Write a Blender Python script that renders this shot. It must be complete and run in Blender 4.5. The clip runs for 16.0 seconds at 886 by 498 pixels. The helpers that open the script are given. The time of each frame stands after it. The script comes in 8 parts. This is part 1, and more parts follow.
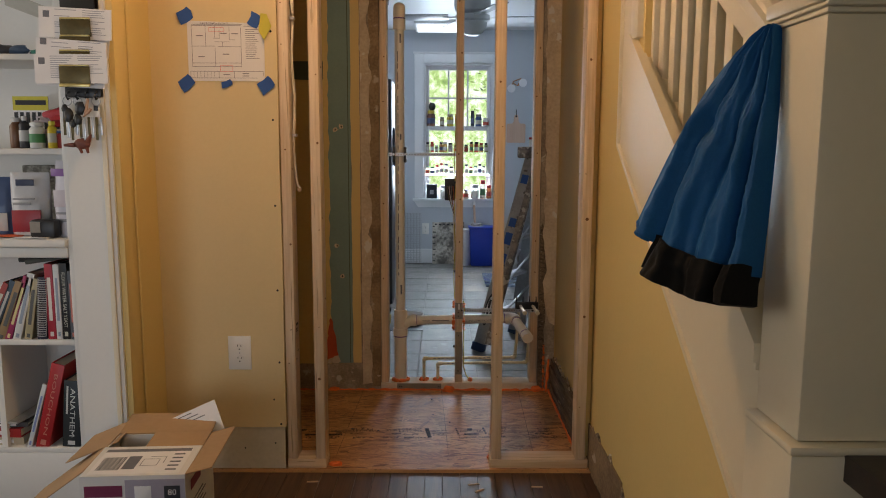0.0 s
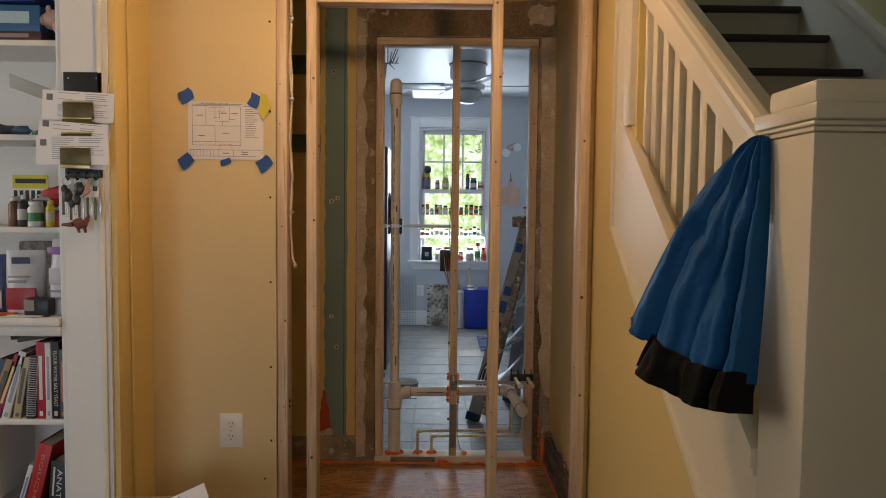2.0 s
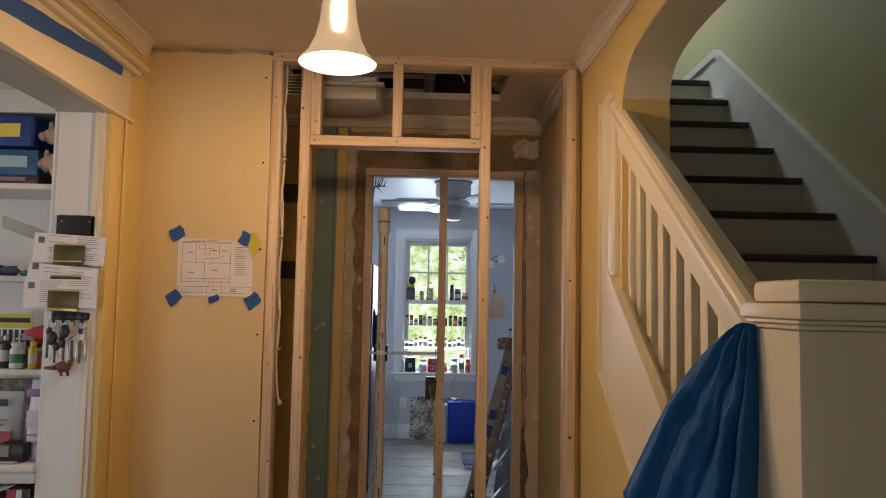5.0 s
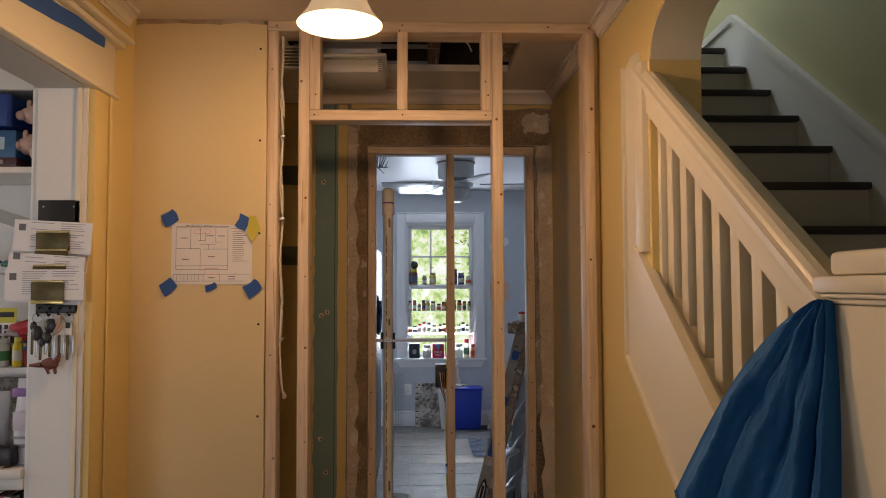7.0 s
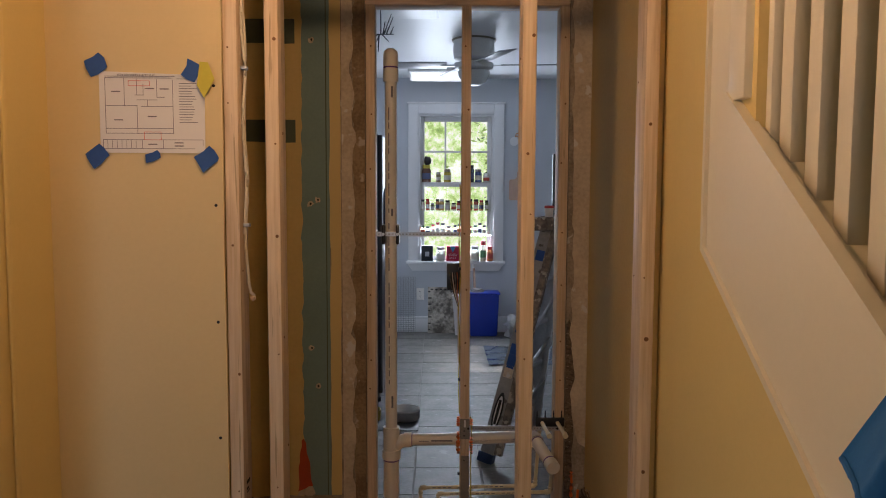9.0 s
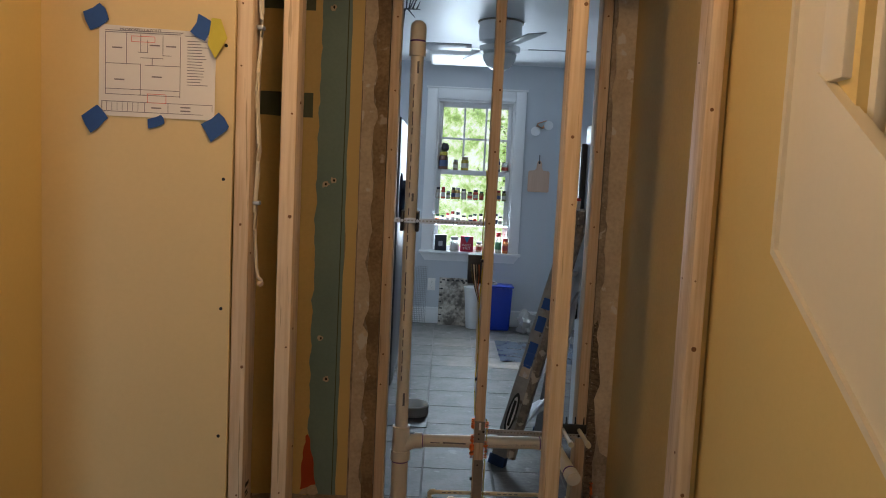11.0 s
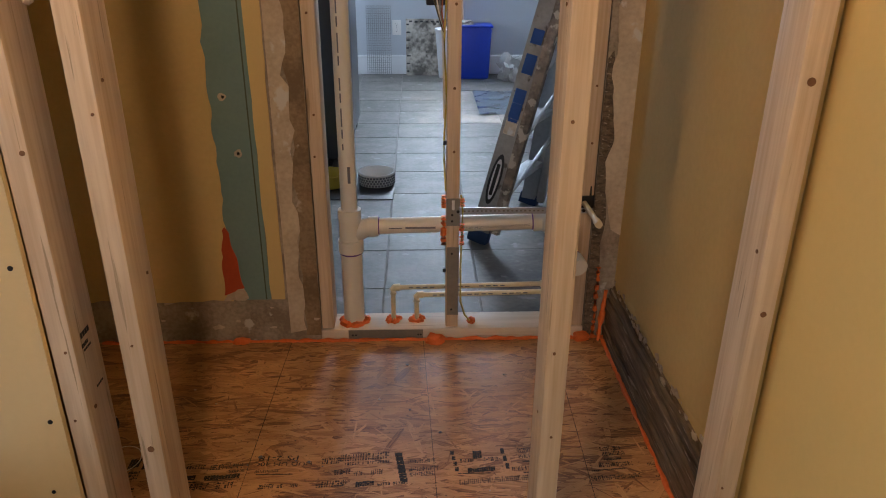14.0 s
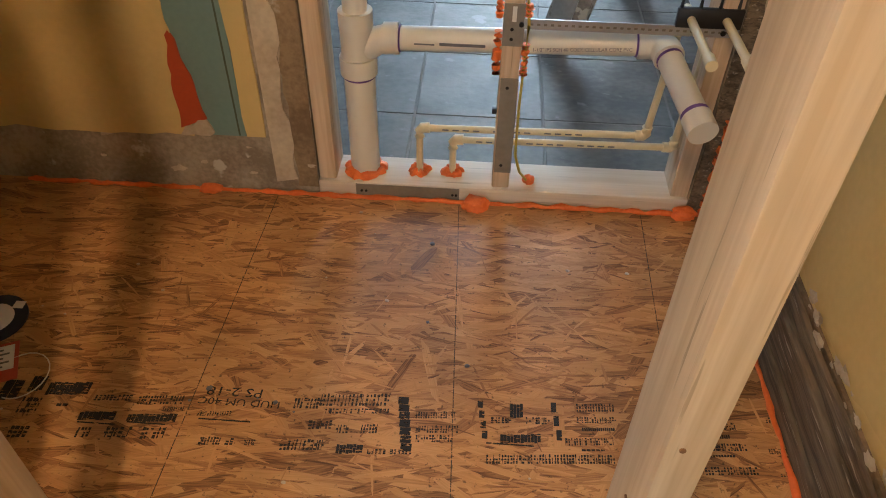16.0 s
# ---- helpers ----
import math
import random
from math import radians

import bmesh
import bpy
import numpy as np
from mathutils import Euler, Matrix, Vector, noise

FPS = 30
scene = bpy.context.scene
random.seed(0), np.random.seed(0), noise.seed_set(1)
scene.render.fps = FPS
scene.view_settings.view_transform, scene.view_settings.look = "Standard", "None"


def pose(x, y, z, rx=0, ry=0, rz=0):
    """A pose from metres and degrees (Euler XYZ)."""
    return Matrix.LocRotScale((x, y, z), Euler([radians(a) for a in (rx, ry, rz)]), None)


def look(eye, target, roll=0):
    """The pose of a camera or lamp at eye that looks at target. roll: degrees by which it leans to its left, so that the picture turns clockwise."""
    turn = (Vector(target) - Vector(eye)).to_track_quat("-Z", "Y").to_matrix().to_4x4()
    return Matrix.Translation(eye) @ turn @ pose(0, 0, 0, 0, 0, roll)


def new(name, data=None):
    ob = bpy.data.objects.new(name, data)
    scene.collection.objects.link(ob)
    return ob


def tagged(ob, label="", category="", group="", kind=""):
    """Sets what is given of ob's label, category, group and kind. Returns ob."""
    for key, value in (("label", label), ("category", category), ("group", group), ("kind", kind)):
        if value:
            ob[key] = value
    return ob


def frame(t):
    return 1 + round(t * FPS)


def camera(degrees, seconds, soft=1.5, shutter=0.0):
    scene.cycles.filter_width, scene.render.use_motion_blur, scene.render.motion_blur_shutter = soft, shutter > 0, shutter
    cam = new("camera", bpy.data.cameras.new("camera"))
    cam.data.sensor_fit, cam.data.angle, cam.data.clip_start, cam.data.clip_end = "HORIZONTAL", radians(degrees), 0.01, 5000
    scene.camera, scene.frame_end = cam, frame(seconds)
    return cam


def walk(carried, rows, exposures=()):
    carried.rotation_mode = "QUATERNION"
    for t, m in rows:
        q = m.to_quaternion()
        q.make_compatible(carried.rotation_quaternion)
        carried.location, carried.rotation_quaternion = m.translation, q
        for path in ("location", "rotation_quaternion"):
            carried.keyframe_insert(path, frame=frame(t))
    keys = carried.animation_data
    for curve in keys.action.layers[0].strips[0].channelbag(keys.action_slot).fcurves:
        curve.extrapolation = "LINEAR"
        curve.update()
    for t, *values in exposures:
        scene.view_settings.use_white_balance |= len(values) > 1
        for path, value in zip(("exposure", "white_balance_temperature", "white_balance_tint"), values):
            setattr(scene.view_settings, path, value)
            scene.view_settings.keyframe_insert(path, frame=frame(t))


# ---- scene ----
import functools

cam = camera(62.1, 16.0, soft=1.0)
PATH = [
    (0, (-0.006, 0.009, 1.276), (-0.002, 1.991, 1.006), 0.2),
    (0.5, (-0.008, 0.025, 1.292), (-0.003, 2.01, 1.05), 0.2),
    (1, (-0.011, 0.022, 1.323), (-0.009, 2.012, 1.121), 0.4),
    (1.5, (-0.01, 0.015, 1.35), (-0.003, 2.009, 1.187), 0.5),
    (2, (-0.009, 0.01, 1.365), (0.009, 2.006, 1.241), 0.6),
    (2.5, (-0.014, 0.009, 1.385), (0.014, 2.007, 1.3), 0.7),
    (3, (-0.012, 0.01, 1.409), (0.024, 2.01, 1.368), 0.8),
    (3.5, (-0.013, 0.006, 1.442), (0.029, 2.006, 1.445), 1.0),
    (4, (-0.013, -0.002, 1.47), (0.036, 1.997, 1.525), 1.1),
    (4.5, (-0.016, -0.005, 1.505), (0.039, 1.991, 1.618), 1.2),
    (4.7, (-0.022, -0.005, 1.519), (0.037, 1.989, 1.657), 1.2),
    (6.8, (-0.066, 0.138, 1.525), (-0.002, 2.132, 1.664), -0.2),
    (7, (-0.075, 0.176, 1.515), (-0.007, 2.172, 1.613), -0.2),
    (7.5, (-0.085, 0.277, 1.495), (-0.013, 2.276, 1.502), -0.3),
    (8, (-0.056, 0.452, 1.457), (-0.006, 2.451, 1.41), -0.5),
    (8.5, (-0.025, 0.644, 1.44), (0.001, 2.641, 1.339), -0.4),
    (9, (-0.042, 0.782, 1.417), (-0.019, 2.776, 1.264), 0.2),
    (11.5, (-0.094, 0.999, 1.399), (-0.095, 2.989, 1.199), 2.9),
    (12, (-0.092, 1.026, 1.393), (-0.069, 3.01, 1.142), 2.2),
    (12.5, (-0.092, 1.129, 1.364), (-0.062, 3.098, 1.01), 1.2),
    (13, (-0.055, 1.351, 1.329), (-0.005, 3.289, 0.836), 0.4),
    (13.5, (-0.02, 1.529, 1.281), (0.037, 3.405, 0.59), -0.0),
    (14, (-0.015, 1.76, 1.221), (0.05, 3.584, 0.404), 0.3),
    (14.5, (-0.004, 1.987, 1.226), (0.015, 3.745, 0.272), 0.2),
    (15, (0.042, 2.176, 1.173), (-0.029, 3.854, 0.087), -0.5),
    (15.5, (0.065, 2.346, 1.122), (-0.049, 3.936, -0.085), -0.1),
    (16, (0.037, 2.473, 1.068), (-0.049, 3.933, -0.295), 1.0),
]
EXPOSE = [(0.0, 0.24, 6500, 12), (2.0, 0.17, 6500, 12), (4.5, 0.07, 6450, 14), (7.0, -0.02, 6600, 18), (9.0, 0.03, 6550, 18), (11.5, 0.04, 6150, 7), (12.5, 0.12, 6000, 5), (13.5, 0.48, 6100, 11), (14.0, 0.92, 6120, 14), (14.5, 1.24, 6150, 16), (15.3, 1.52, 6150, 14), (16.0, 1.72, 5950, 6)]
walk(cam, [(t, look(eye, target, roll)) for t, eye, target, roll in PATH], EXPOSE)

# ---- light ----
world = bpy.data.worlds.new("world")
scene.world = world
world.use_nodes = True
_wn = world.node_tree
_sky = _wn.nodes.new("ShaderNodeTexSky")
_sky.sky_type = "NISHITA"
_sky.sun_disc = False
_sky.sun_elevation, _sky.sun_rotation = radians(49.8), radians(-4.5)
_wn.links.new(_sky.outputs[0], _wn.nodes["Background"].inputs[0])
_wn.nodes["Background"].inputs[1].default_value = 0.10


def lamp(name, kind, m, energy, colour, size=0.1, size_y=None):
    d = bpy.data.lights.new(name, kind)
    d.energy, d.color = energy, colour
    if kind == "AREA":
        d.shape, d.size, d.size_y = "RECTANGLE", size, size_y or size
    elif kind == "POINT":
        d.shadow_soft_size = size
    elif kind == "SUN":
        d.angle = size
    ob = new(name, d)
    ob.matrix_world = m
    return ob


WARM = (1.0, 0.63, 0.335)
DAY = (0.72, 0.86, 1.0)
sun_lamp = lamp("sun", "SUN", look((0.35, 9.6, 3.8), (0.60, 6.4, 0.0)), 3.0, (1.0, 0.95, 0.86), radians(0.5))
lamp("pendant_bulb", "POINT", pose(-0.27, 2.0, 2.150), 19, WARM, 0.04)
# added fill from behind the camera; no hall window is known or modelled
lamp("hall_window_light", "AREA", look((-0.45, -2.35, 1.15), (-0.45, 0.0, 0.9)), 9.5, (0.88, 0.94, 1.0), 1.5, 1.0)
lamp("study_window_light", "AREA", look((-1.95, -1.7, 0.85), (-0.9, 2.8, 0.45)), 20, (0.76, 0.87, 1.0), 1.1, 1.3)
# extra lamp to brighten the stair wall; the study has no side window here
lamp("study_side_window_light", "AREA", look((-3.3, 1.7, 1.5), (0.6, 2.0, 0.9)), 18, (1.0, 0.95, 0.86), 1.3, 1.4)
lamp("kitchen_window_light", "AREA", look((0.17, 8.10, 1.48), (0.17, 5.0, 1.1)), 31, DAY, 0.74, 1.4)
lamp("upstairs_window_light", "AREA", look((0.95, 4.6, 4.2), (1.3, 3.0, 2.2)), 22, (0.74, 0.86, 1.0), 0.6, 0.6)
# unseen lamp added to lift the kitchen walls, not a second window
lamp("kitchen_side_window_light", "AREA", look((-1.85, 6.2, 1.3), (0.3, 7.5, 0.7)), 25, DAY, 1.2, 1.2)

# ---- materials ----
def mat(name, c, c2=None, rough=0.6, scale=4.0, fine=60.0, amount=0.5, bump=0.1, stretch=(1, 1, 1), metal=0.0, spot=None, spots=0.0, spec=0.5):
    """A painted or natural surface: two scales of colour variation, fine relief, optional blotches of a third colour."""
    m = bpy.data.materials.new(name)
    m.use_nodes = True
    t = m.node_tree
    b = t.nodes["Principled BSDF"]
    b.inputs["Roughness"].default_value, b.inputs["Metallic"].default_value = rough, metal
    b.inputs["Specular IOR Level"].default_value = spec
    tc = t.nodes.new("ShaderNodeTexCoord")
    mp = t.nodes.new("ShaderNodeMapping")
    mp.inputs["Scale"].default_value = stretch
    t.links.new(tc.outputs["Object"], mp.inputs[0])
    info = t.nodes.new("ShaderNodeObjectInfo")
    shift = t.nodes.new("ShaderNodeVectorMath")
    shift.operation = "MULTIPLY_ADD"
    t.links.new(info.outputs["Random"], shift.inputs[0])
    shift.inputs[1].default_value = (7.3, 5.1, 3.7)
    t.links.new(mp.outputs[0], shift.inputs[2])
    big, small = t.nodes.new("ShaderNodeTexNoise"), t.nodes.new("ShaderNodeTexNoise")
    for n, sc, det in ((big, scale, 4), (small, fine, 5)):
        n.inputs["Scale"].default_value, n.inputs["Detail"].default_value = sc, det
        t.links.new(shift.outputs[0], n.inputs["Vector"])
    add = t.nodes.new("ShaderNodeMix")
    add.inputs[0].default_value = 0.4
    t.links.new(big.outputs[0], add.inputs[2])
    t.links.new(small.outputs[0], add.inputs[3])
    ramp = t.nodes.new("ShaderNodeValToRGB")
    c2 = c2 or tuple(v * 0.82 for v in c)
    lo = 0.5 - 0.5 * (1 - amount) * 0.4 - 0.08
    ramp.color_ramp.elements[0].position, ramp.color_ramp.elements[1].position = lo, 1 - lo
    ramp.color_ramp.elements[0].color, ramp.color_ramp.elements[1].color = (*c2, 1), (*c, 1)
    t.links.new(add.outputs[0], ramp.inputs[0])
    out = ramp.outputs[0]
    if spot:
        sp = t.nodes.new("ShaderNodeTexNoise")
        sp.inputs["Scale"].default_value, sp.inputs["Detail"].default_value = scale * 1.7 + 1, 8
        off = t.nodes.new("ShaderNodeVectorMath")
        off.inputs[1].default_value = (3.1, 8.4, 1.7)
        t.links.new(shift.outputs[0], off.inputs[0])
        t.links.new(off.outputs[0], sp.inputs["Vector"])
        r2 = t.nodes.new("ShaderNodeValToRGB")
        r2.color_ramp.elements[0].position, r2.color_ramp.elements[1].position = 0.66 - spots * 0.3, 0.70 - spots * 0.3
        t.links.new(sp.outputs[0], r2.inputs[0])
        mx = t.nodes.new("ShaderNodeMix")
        mx.data_type = "RGBA"
        t.links.new(r2.outputs[0], mx.inputs[0])
        t.links.new(out, mx.inputs[6])
        mx.inputs[7].default_value = (*spot, 1)
        out = mx.outputs[2]
    t.links.new(out, b.inputs["Base Color"])
    if bump:
        bp = t.nodes.new("ShaderNodeBump")
        bp.inputs["Strength"].default_value, bp.inputs["Distance"].default_value = bump, 0.004
        t.links.new(add.outputs[0], bp.inputs["Height"])
        t.links.new(bp.outputs[0], b.inputs["Normal"])
    return m


def glow(name, c, strength):
    m = bpy.data.materials.new(name)
    m.use_nodes = True
    b = m.node_tree.nodes["Principled BSDF"]
    b.inputs["Base Color"].default_value = (*c, 1)
    b.inputs["Emission Color"].default_value = (*c, 1)
    b.inputs["Emission Strength"].default_value = strength
    return m


def glass(name, c=(1, 1, 1), rough=0.0):
    m = bpy.data.materials.new(name)
    m.use_nodes = True
    b = m.node_tree.nodes["Principled BSDF"]
    b.inputs["Base Color"].default_value = (*c, 1)
    b.inputs["Transmission Weight"].default_value, b.inputs["Roughness"].default_value, b.inputs["IOR"].default_value = 1, rough, 1.45
    return m


def osb_material():
    """Oriented strand board: each flake takes its own tone, with grain along its length and a few stains."""
    m = bpy.data.materials.new("oriented_strand_board")
    m.use_nodes = True
    t = m.node_tree
    b = t.nodes["Principled BSDF"]
    b.inputs["Roughness"].default_value = 0.48
    geo, uv, tc = t.nodes.new("ShaderNodeNewGeometry"), t.nodes.new("ShaderNodeUVMap"), t.nodes.new("ShaderNodeTexCoord")
    mp = t.nodes.new("ShaderNodeMapping")
    mp.inputs["Scale"].default_value = (18, 420, 1)
    t.links.new(uv.outputs[0], mp.inputs[0])
    grain, stain, fleck = (t.nodes.new("ShaderNodeTexNoise") for _ in range(3))
    grain.inputs["Scale"].default_value, grain.inputs["Detail"].default_value = 1.0, 6
    stain.inputs["Scale"].default_value, stain.inputs["Detail"].default_value = 5.0, 7
    fleck.inputs["Scale"].default_value, fleck.inputs["Detail"].default_value = 130.0, 3
    t.links.new(mp.outputs[0], grain.inputs["Vector"])
    t.links.new(tc.outputs["Object"], stain.inputs["Vector"])
    t.links.new(tc.outputs["Object"], fleck.inputs["Vector"])

    def sums(a, ka, c, kc):
        x = t.nodes.new("ShaderNodeMath")
        x.operation = "MULTIPLY"
        t.links.new(a, x.inputs[0])
        x.inputs[1].default_value = ka
        y = t.nodes.new("ShaderNodeMath")
        y.operation = "MULTIPLY_ADD"
        t.links.new(c, y.inputs[0])
        y.inputs[1].default_value = kc
        t.links.new(x.outputs[0], y.inputs[2])
        return y.outputs[0]

    val = sums(geo.outputs["Random Per Island"], 0.40, grain.outputs[0], 0.56)
    ramp = t.nodes.new("ShaderNodeValToRGB")
    r = ramp.color_ramp
    r.elements[0].position, r.elements[0].color = 0.24, (0.15, 0.062, 0.024, 1)
    r.elements[1].position, r.elements[1].color = 0.86, (0.72, 0.43, 0.20, 1)
    for pos, col in ((0.33, (0.35, 0.160, 0.056, 1)), (0.46, (0.52, 0.265, 0.098, 1)), (0.66, (0.63, 0.345, 0.140, 1))):
        r.elements.new(pos).color = col
    t.links.new(val, ramp.inputs[0])
    wear = t.nodes.new("ShaderNodeMapRange")
    wear.inputs[1].default_value, wear.inputs[2].default_value, wear.inputs[3].default_value, wear.inputs[4].default_value = 0.34, 0.62, 0.78, 1.10
    t.links.new(stain.outputs[0], wear.inputs[0])
    dots = t.nodes.new("ShaderNodeMapRange")
    dots.inputs[1].default_value, dots.inputs[2].default_value, dots.inputs[3].default_value, dots.inputs[4].default_value = 0.27, 0.36, 0.35, 1.0
    t.links.new(fleck.outputs[0], dots.inputs[0])
    both = t.nodes.new("ShaderNodeMath")
    both.operation = "MULTIPLY"
    t.links.new(wear.outputs[0], both.inputs[0])
    t.links.new(dots.outputs[0], both.inputs[1])
    mul = t.nodes.new("ShaderNodeVectorMath")
    mul.operation = "SCALE"
    t.links.new(ramp.outputs[0], mul.inputs[0])
    t.links.new(both.outputs[0], mul.inputs["Scale"])
    t.links.new(mul.outputs[0], b.inputs["Base Color"])
    bp = t.nodes.new("ShaderNodeBump")
    bp.inputs["Strength"].default_value, bp.inputs["Distance"].default_value = 0.5, 0.002
    t.links.new(val, bp.inputs["Height"])
    t.links.new(bp.outputs[0], b.inputs["Normal"])
    return m


def worn_ink(name, c, keep=0.5):
    """Stamped ink that has rubbed off in streaks and specks."""
    m = bpy.data.materials.new(name)
    m.use_nodes = True
    t = m.node_tree
    b = t.nodes["Principled BSDF"]
    b.inputs["Base Color"].default_value, b.inputs["Roughness"].default_value = (*c, 1), 0.7
    tc, mp, nz, rp = t.nodes.new("ShaderNodeTexCoord"), t.nodes.new("ShaderNodeMapping"), t.nodes.new("ShaderNodeTexNoise"), t.nodes.new("ShaderNodeMapRange")
    mp.inputs["Scale"].default_value = (70, 260, 1)
    nz.inputs["Scale"].default_value, nz.inputs["Detail"].default_value = 1.0, 4
    t.links.new(tc.outputs["Object"], mp.inputs[0])
    t.links.new(mp.outputs[0], nz.inputs["Vector"])
    rp.inputs[1].default_value, rp.inputs[2].default_value = 1 - keep - 0.04, 1 - keep + 0.04
    t.links.new(nz.outputs[0], rp.inputs[0])
    t.links.new(rp.outputs[0], b.inputs["Alpha"])
    return m


def wood(name, axis="z", light=(0.76, 0.61, 0.45), dark=(0.59, 0.43, 0.275)):
    st = {"z": (22, 22, 0.9), "x": (0.9, 22, 22), "y": (22, 0.9, 22)}[axis]
    return mat(name, light, dark, 0.62, 2.2, 7.0, 0.8, 0.15, st, spot=tuple(v * 0.75 for v in dark), spots=0.05)


FRONT_YELLOW = mat("pale_yellow_wall_paint", (0.74, 0.585, 0.325), (0.69, 0.54, 0.29), 0.62, 1.6, 90, 0.15, 0.14)
YELLOW = mat("yellow_wall_paint", (0.71, 0.54, 0.225), (0.66, 0.50, 0.20), 0.62, 1.6, 90, 0.1, 0.12)
CLOSET_YELLOW = mat("faded_yellow_wall_paint", (0.68, 0.51, 0.21), (0.58, 0.425, 0.165), 0.65, 2.2, 70, 0.3, 0.15)
WHITE = mat("white_trim_paint", (0.74, 0.67, 0.52), (0.70, 0.63, 0.48), 0.38, 2.0, 70, 0.1, 0.08)
SHELF_WHITE = mat("white_shelf_paint", (0.74, 0.73, 0.70), (0.69, 0.68, 0.66), 0.42, 2.0, 70, 0.1, 0.06)
CEIL = mat("ceiling_paint", (0.74, 0.66, 0.55), (0.70, 0.62, 0.51), 0.8, 2.0, 120, 0.1, 0.15)
STAIRWALL = mat("sage_stair_wall_paint", (0.50, 0.48, 0.27), (0.46, 0.44, 0.24), 0.7, 1.4, 80, 0.2, 0.1)
STUD_Z, STUD_X, STUD_Y = wood("spruce_upright", "z"), wood("spruce_lying", "x"), wood("spruce_lengthwise", "y")
GREY_STUD = wood("pale_primed_lumber", "x", (0.78, 0.70, 0.60), (0.66, 0.57, 0.46))
PLASTER = mat("bare_brown_plaster", (0.33, 0.24, 0.145), (0.19, 0.13, 0.078), 0.9, 7, 90, 0.9, 0.9, spot=(0.50, 0.43, 0.34), spots=0.03)
GREY_PLASTER = mat("scraped_grey_plaster", (0.42, 0.355, 0.275), (0.24, 0.195, 0.145), 0.92, 9, 90, 0.9, 0.8, spot=(0.56, 0.53, 0.47), spots=0.07)
PALE_PLASTER = mat("pale_scraped_plaster", (0.66, 0.57, 0.44), (0.48, 0.39, 0.285), 0.9, 8, 70, 0.8, 0.6, spot=(0.68, 0.66, 0.62), spots=0.1)
GREEN = mat("blue_green_old_paint", (0.20, 0.305, 0.285), (0.16, 0.255, 0.24), 0.6, 4, 90, 0.4, 0.2)
DARKGREEN = mat("dark_green_paint_band", (0.085, 0.11, 0.07), (0.06, 0.08, 0.05), 0.6, 4, 90, 0.4, 0.2)
RED = mat("red_old_paint", (0.50, 0.075, 0.02), (0.42, 0.06, 0.018), 0.55, 6, 90, 0.3, 0.2)
FOAM = mat("orange_spray_foam", (0.90, 0.22, 0.045), (0.75, 0.15, 0.03), 0.55, 30, 120, 0.6, 0.5)
OLDWOOD = mat("weathered_dark_board", (0.20, 0.15, 0.10), (0.075, 0.055, 0.038), 0.85, 3, 14, 0.9, 0.8, (14, 1.2, 26), spot=(0.36, 0.31, 0.25), spots=0.1)
FLOORWOOD = mat("dark_stained_oak", (0.115, 0.060, 0.036), (0.050, 0.028, 0.018), 0.34, 2, 9, 0.8, 0.12, (18, 1.2, 18))
OSB = osb_material()
INK, FAINT_INK = worn_ink("black_stamp_ink", (0.020, 0.018, 0.017), 0.60), worn_ink("rubbed_stamp_ink", (0.026, 0.022, 0.020), 0.60)
PVC = mat("white_pvc", (0.78, 0.74, 0.66), (0.73, 0.69, 0.60), 0.32, 3, 50, 0.2, 0.02)
CPVC = mat("cream_cpvc", (0.78, 0.68, 0.46), (0.72, 0.62, 0.40), 0.35, 3, 50, 0.2, 0.02)
PURPLE = mat("purple_primer", (0.16, 0.07, 0.28), (0.10, 0.04, 0.2), 0.5, 30, 90, 0.5, 0.0)
STEEL = mat("galvanised_steel", (0.55, 0.55, 0.56), (0.42, 0.42, 0.43), 0.38, 12, 90, 0.5, 0.05, metal=0.9)
STEELDARK = mat("grey_nail_plate", (0.30, 0.27, 0.23), (0.22, 0.20, 0.17), 0.55, 10, 90, 0.6, 0.1, metal=0.3)
BLACK = mat("black_plastic", (0.018, 0.018, 0.02), (0.012, 0.012, 0.013), 0.4, 6, 80, 0.3, 0.02)
BRIGHTBRASS = mat("bright_brass_edge", (0.66, 0.54, 0.22), (0.5, 0.4, 0.16), 0.3, 6, 60, 0.4, 0.03, metal=0.7)
BRASS = mat("brass_plate", (0.13, 0.10, 0.038), (0.08, 0.062, 0.024), 0.42, 6, 60, 0.6, 0.03, metal=0.6)
PAPER = mat("white_paper", (0.80, 0.78, 0.78), (0.76, 0.74, 0.74), 0.8, 3, 90, 0.2, 0.03)
PLANINK = mat("faint_plan_print", (0.24, 0.22, 0.26), (0.18, 0.16, 0.20), 0.8, 30, 90, 0.3, 0)
INKGREY = mat("grey_print", (0.18, 0.18, 0.20), (0.14, 0.14, 0.16), 0.8, 30, 90, 0.3, 0)
PALE_PRINT = mat("pale_letter_print", (0.36, 0.36, 0.40), (0.30, 0.30, 0.34), 0.8, 30, 90, 0.3, 0)
INKRED = mat("red_print", (0.75, 0.18, 0.16), (0.65, 0.15, 0.14), 0.8, 30, 90, 0.3, 0)
BLUETAPE = mat("blue_masking_tape", (0.025, 0.10, 0.36), (0.02, 0.08, 0.30), 0.65, 12, 120, 0.4, 0.2)
NOTE = mat("yellow_sticky_note", (0.62, 0.55, 0.08), (0.55, 0.48, 0.06), 0.7, 8, 90, 0.3, 0.03)
PLATE = mat("white_plastic_plate", (0.80, 0.78, 0.74), (0.77, 0.75, 0.71), 0.3, 3, 60, 0.1, 0.01)
COAT = mat("blue_nylon_shell", (0.008, 0.098, 0.280), (0.006, 0.074, 0.220), 0.7, 5, 220, 0.4, 0.15, spec=0.25)
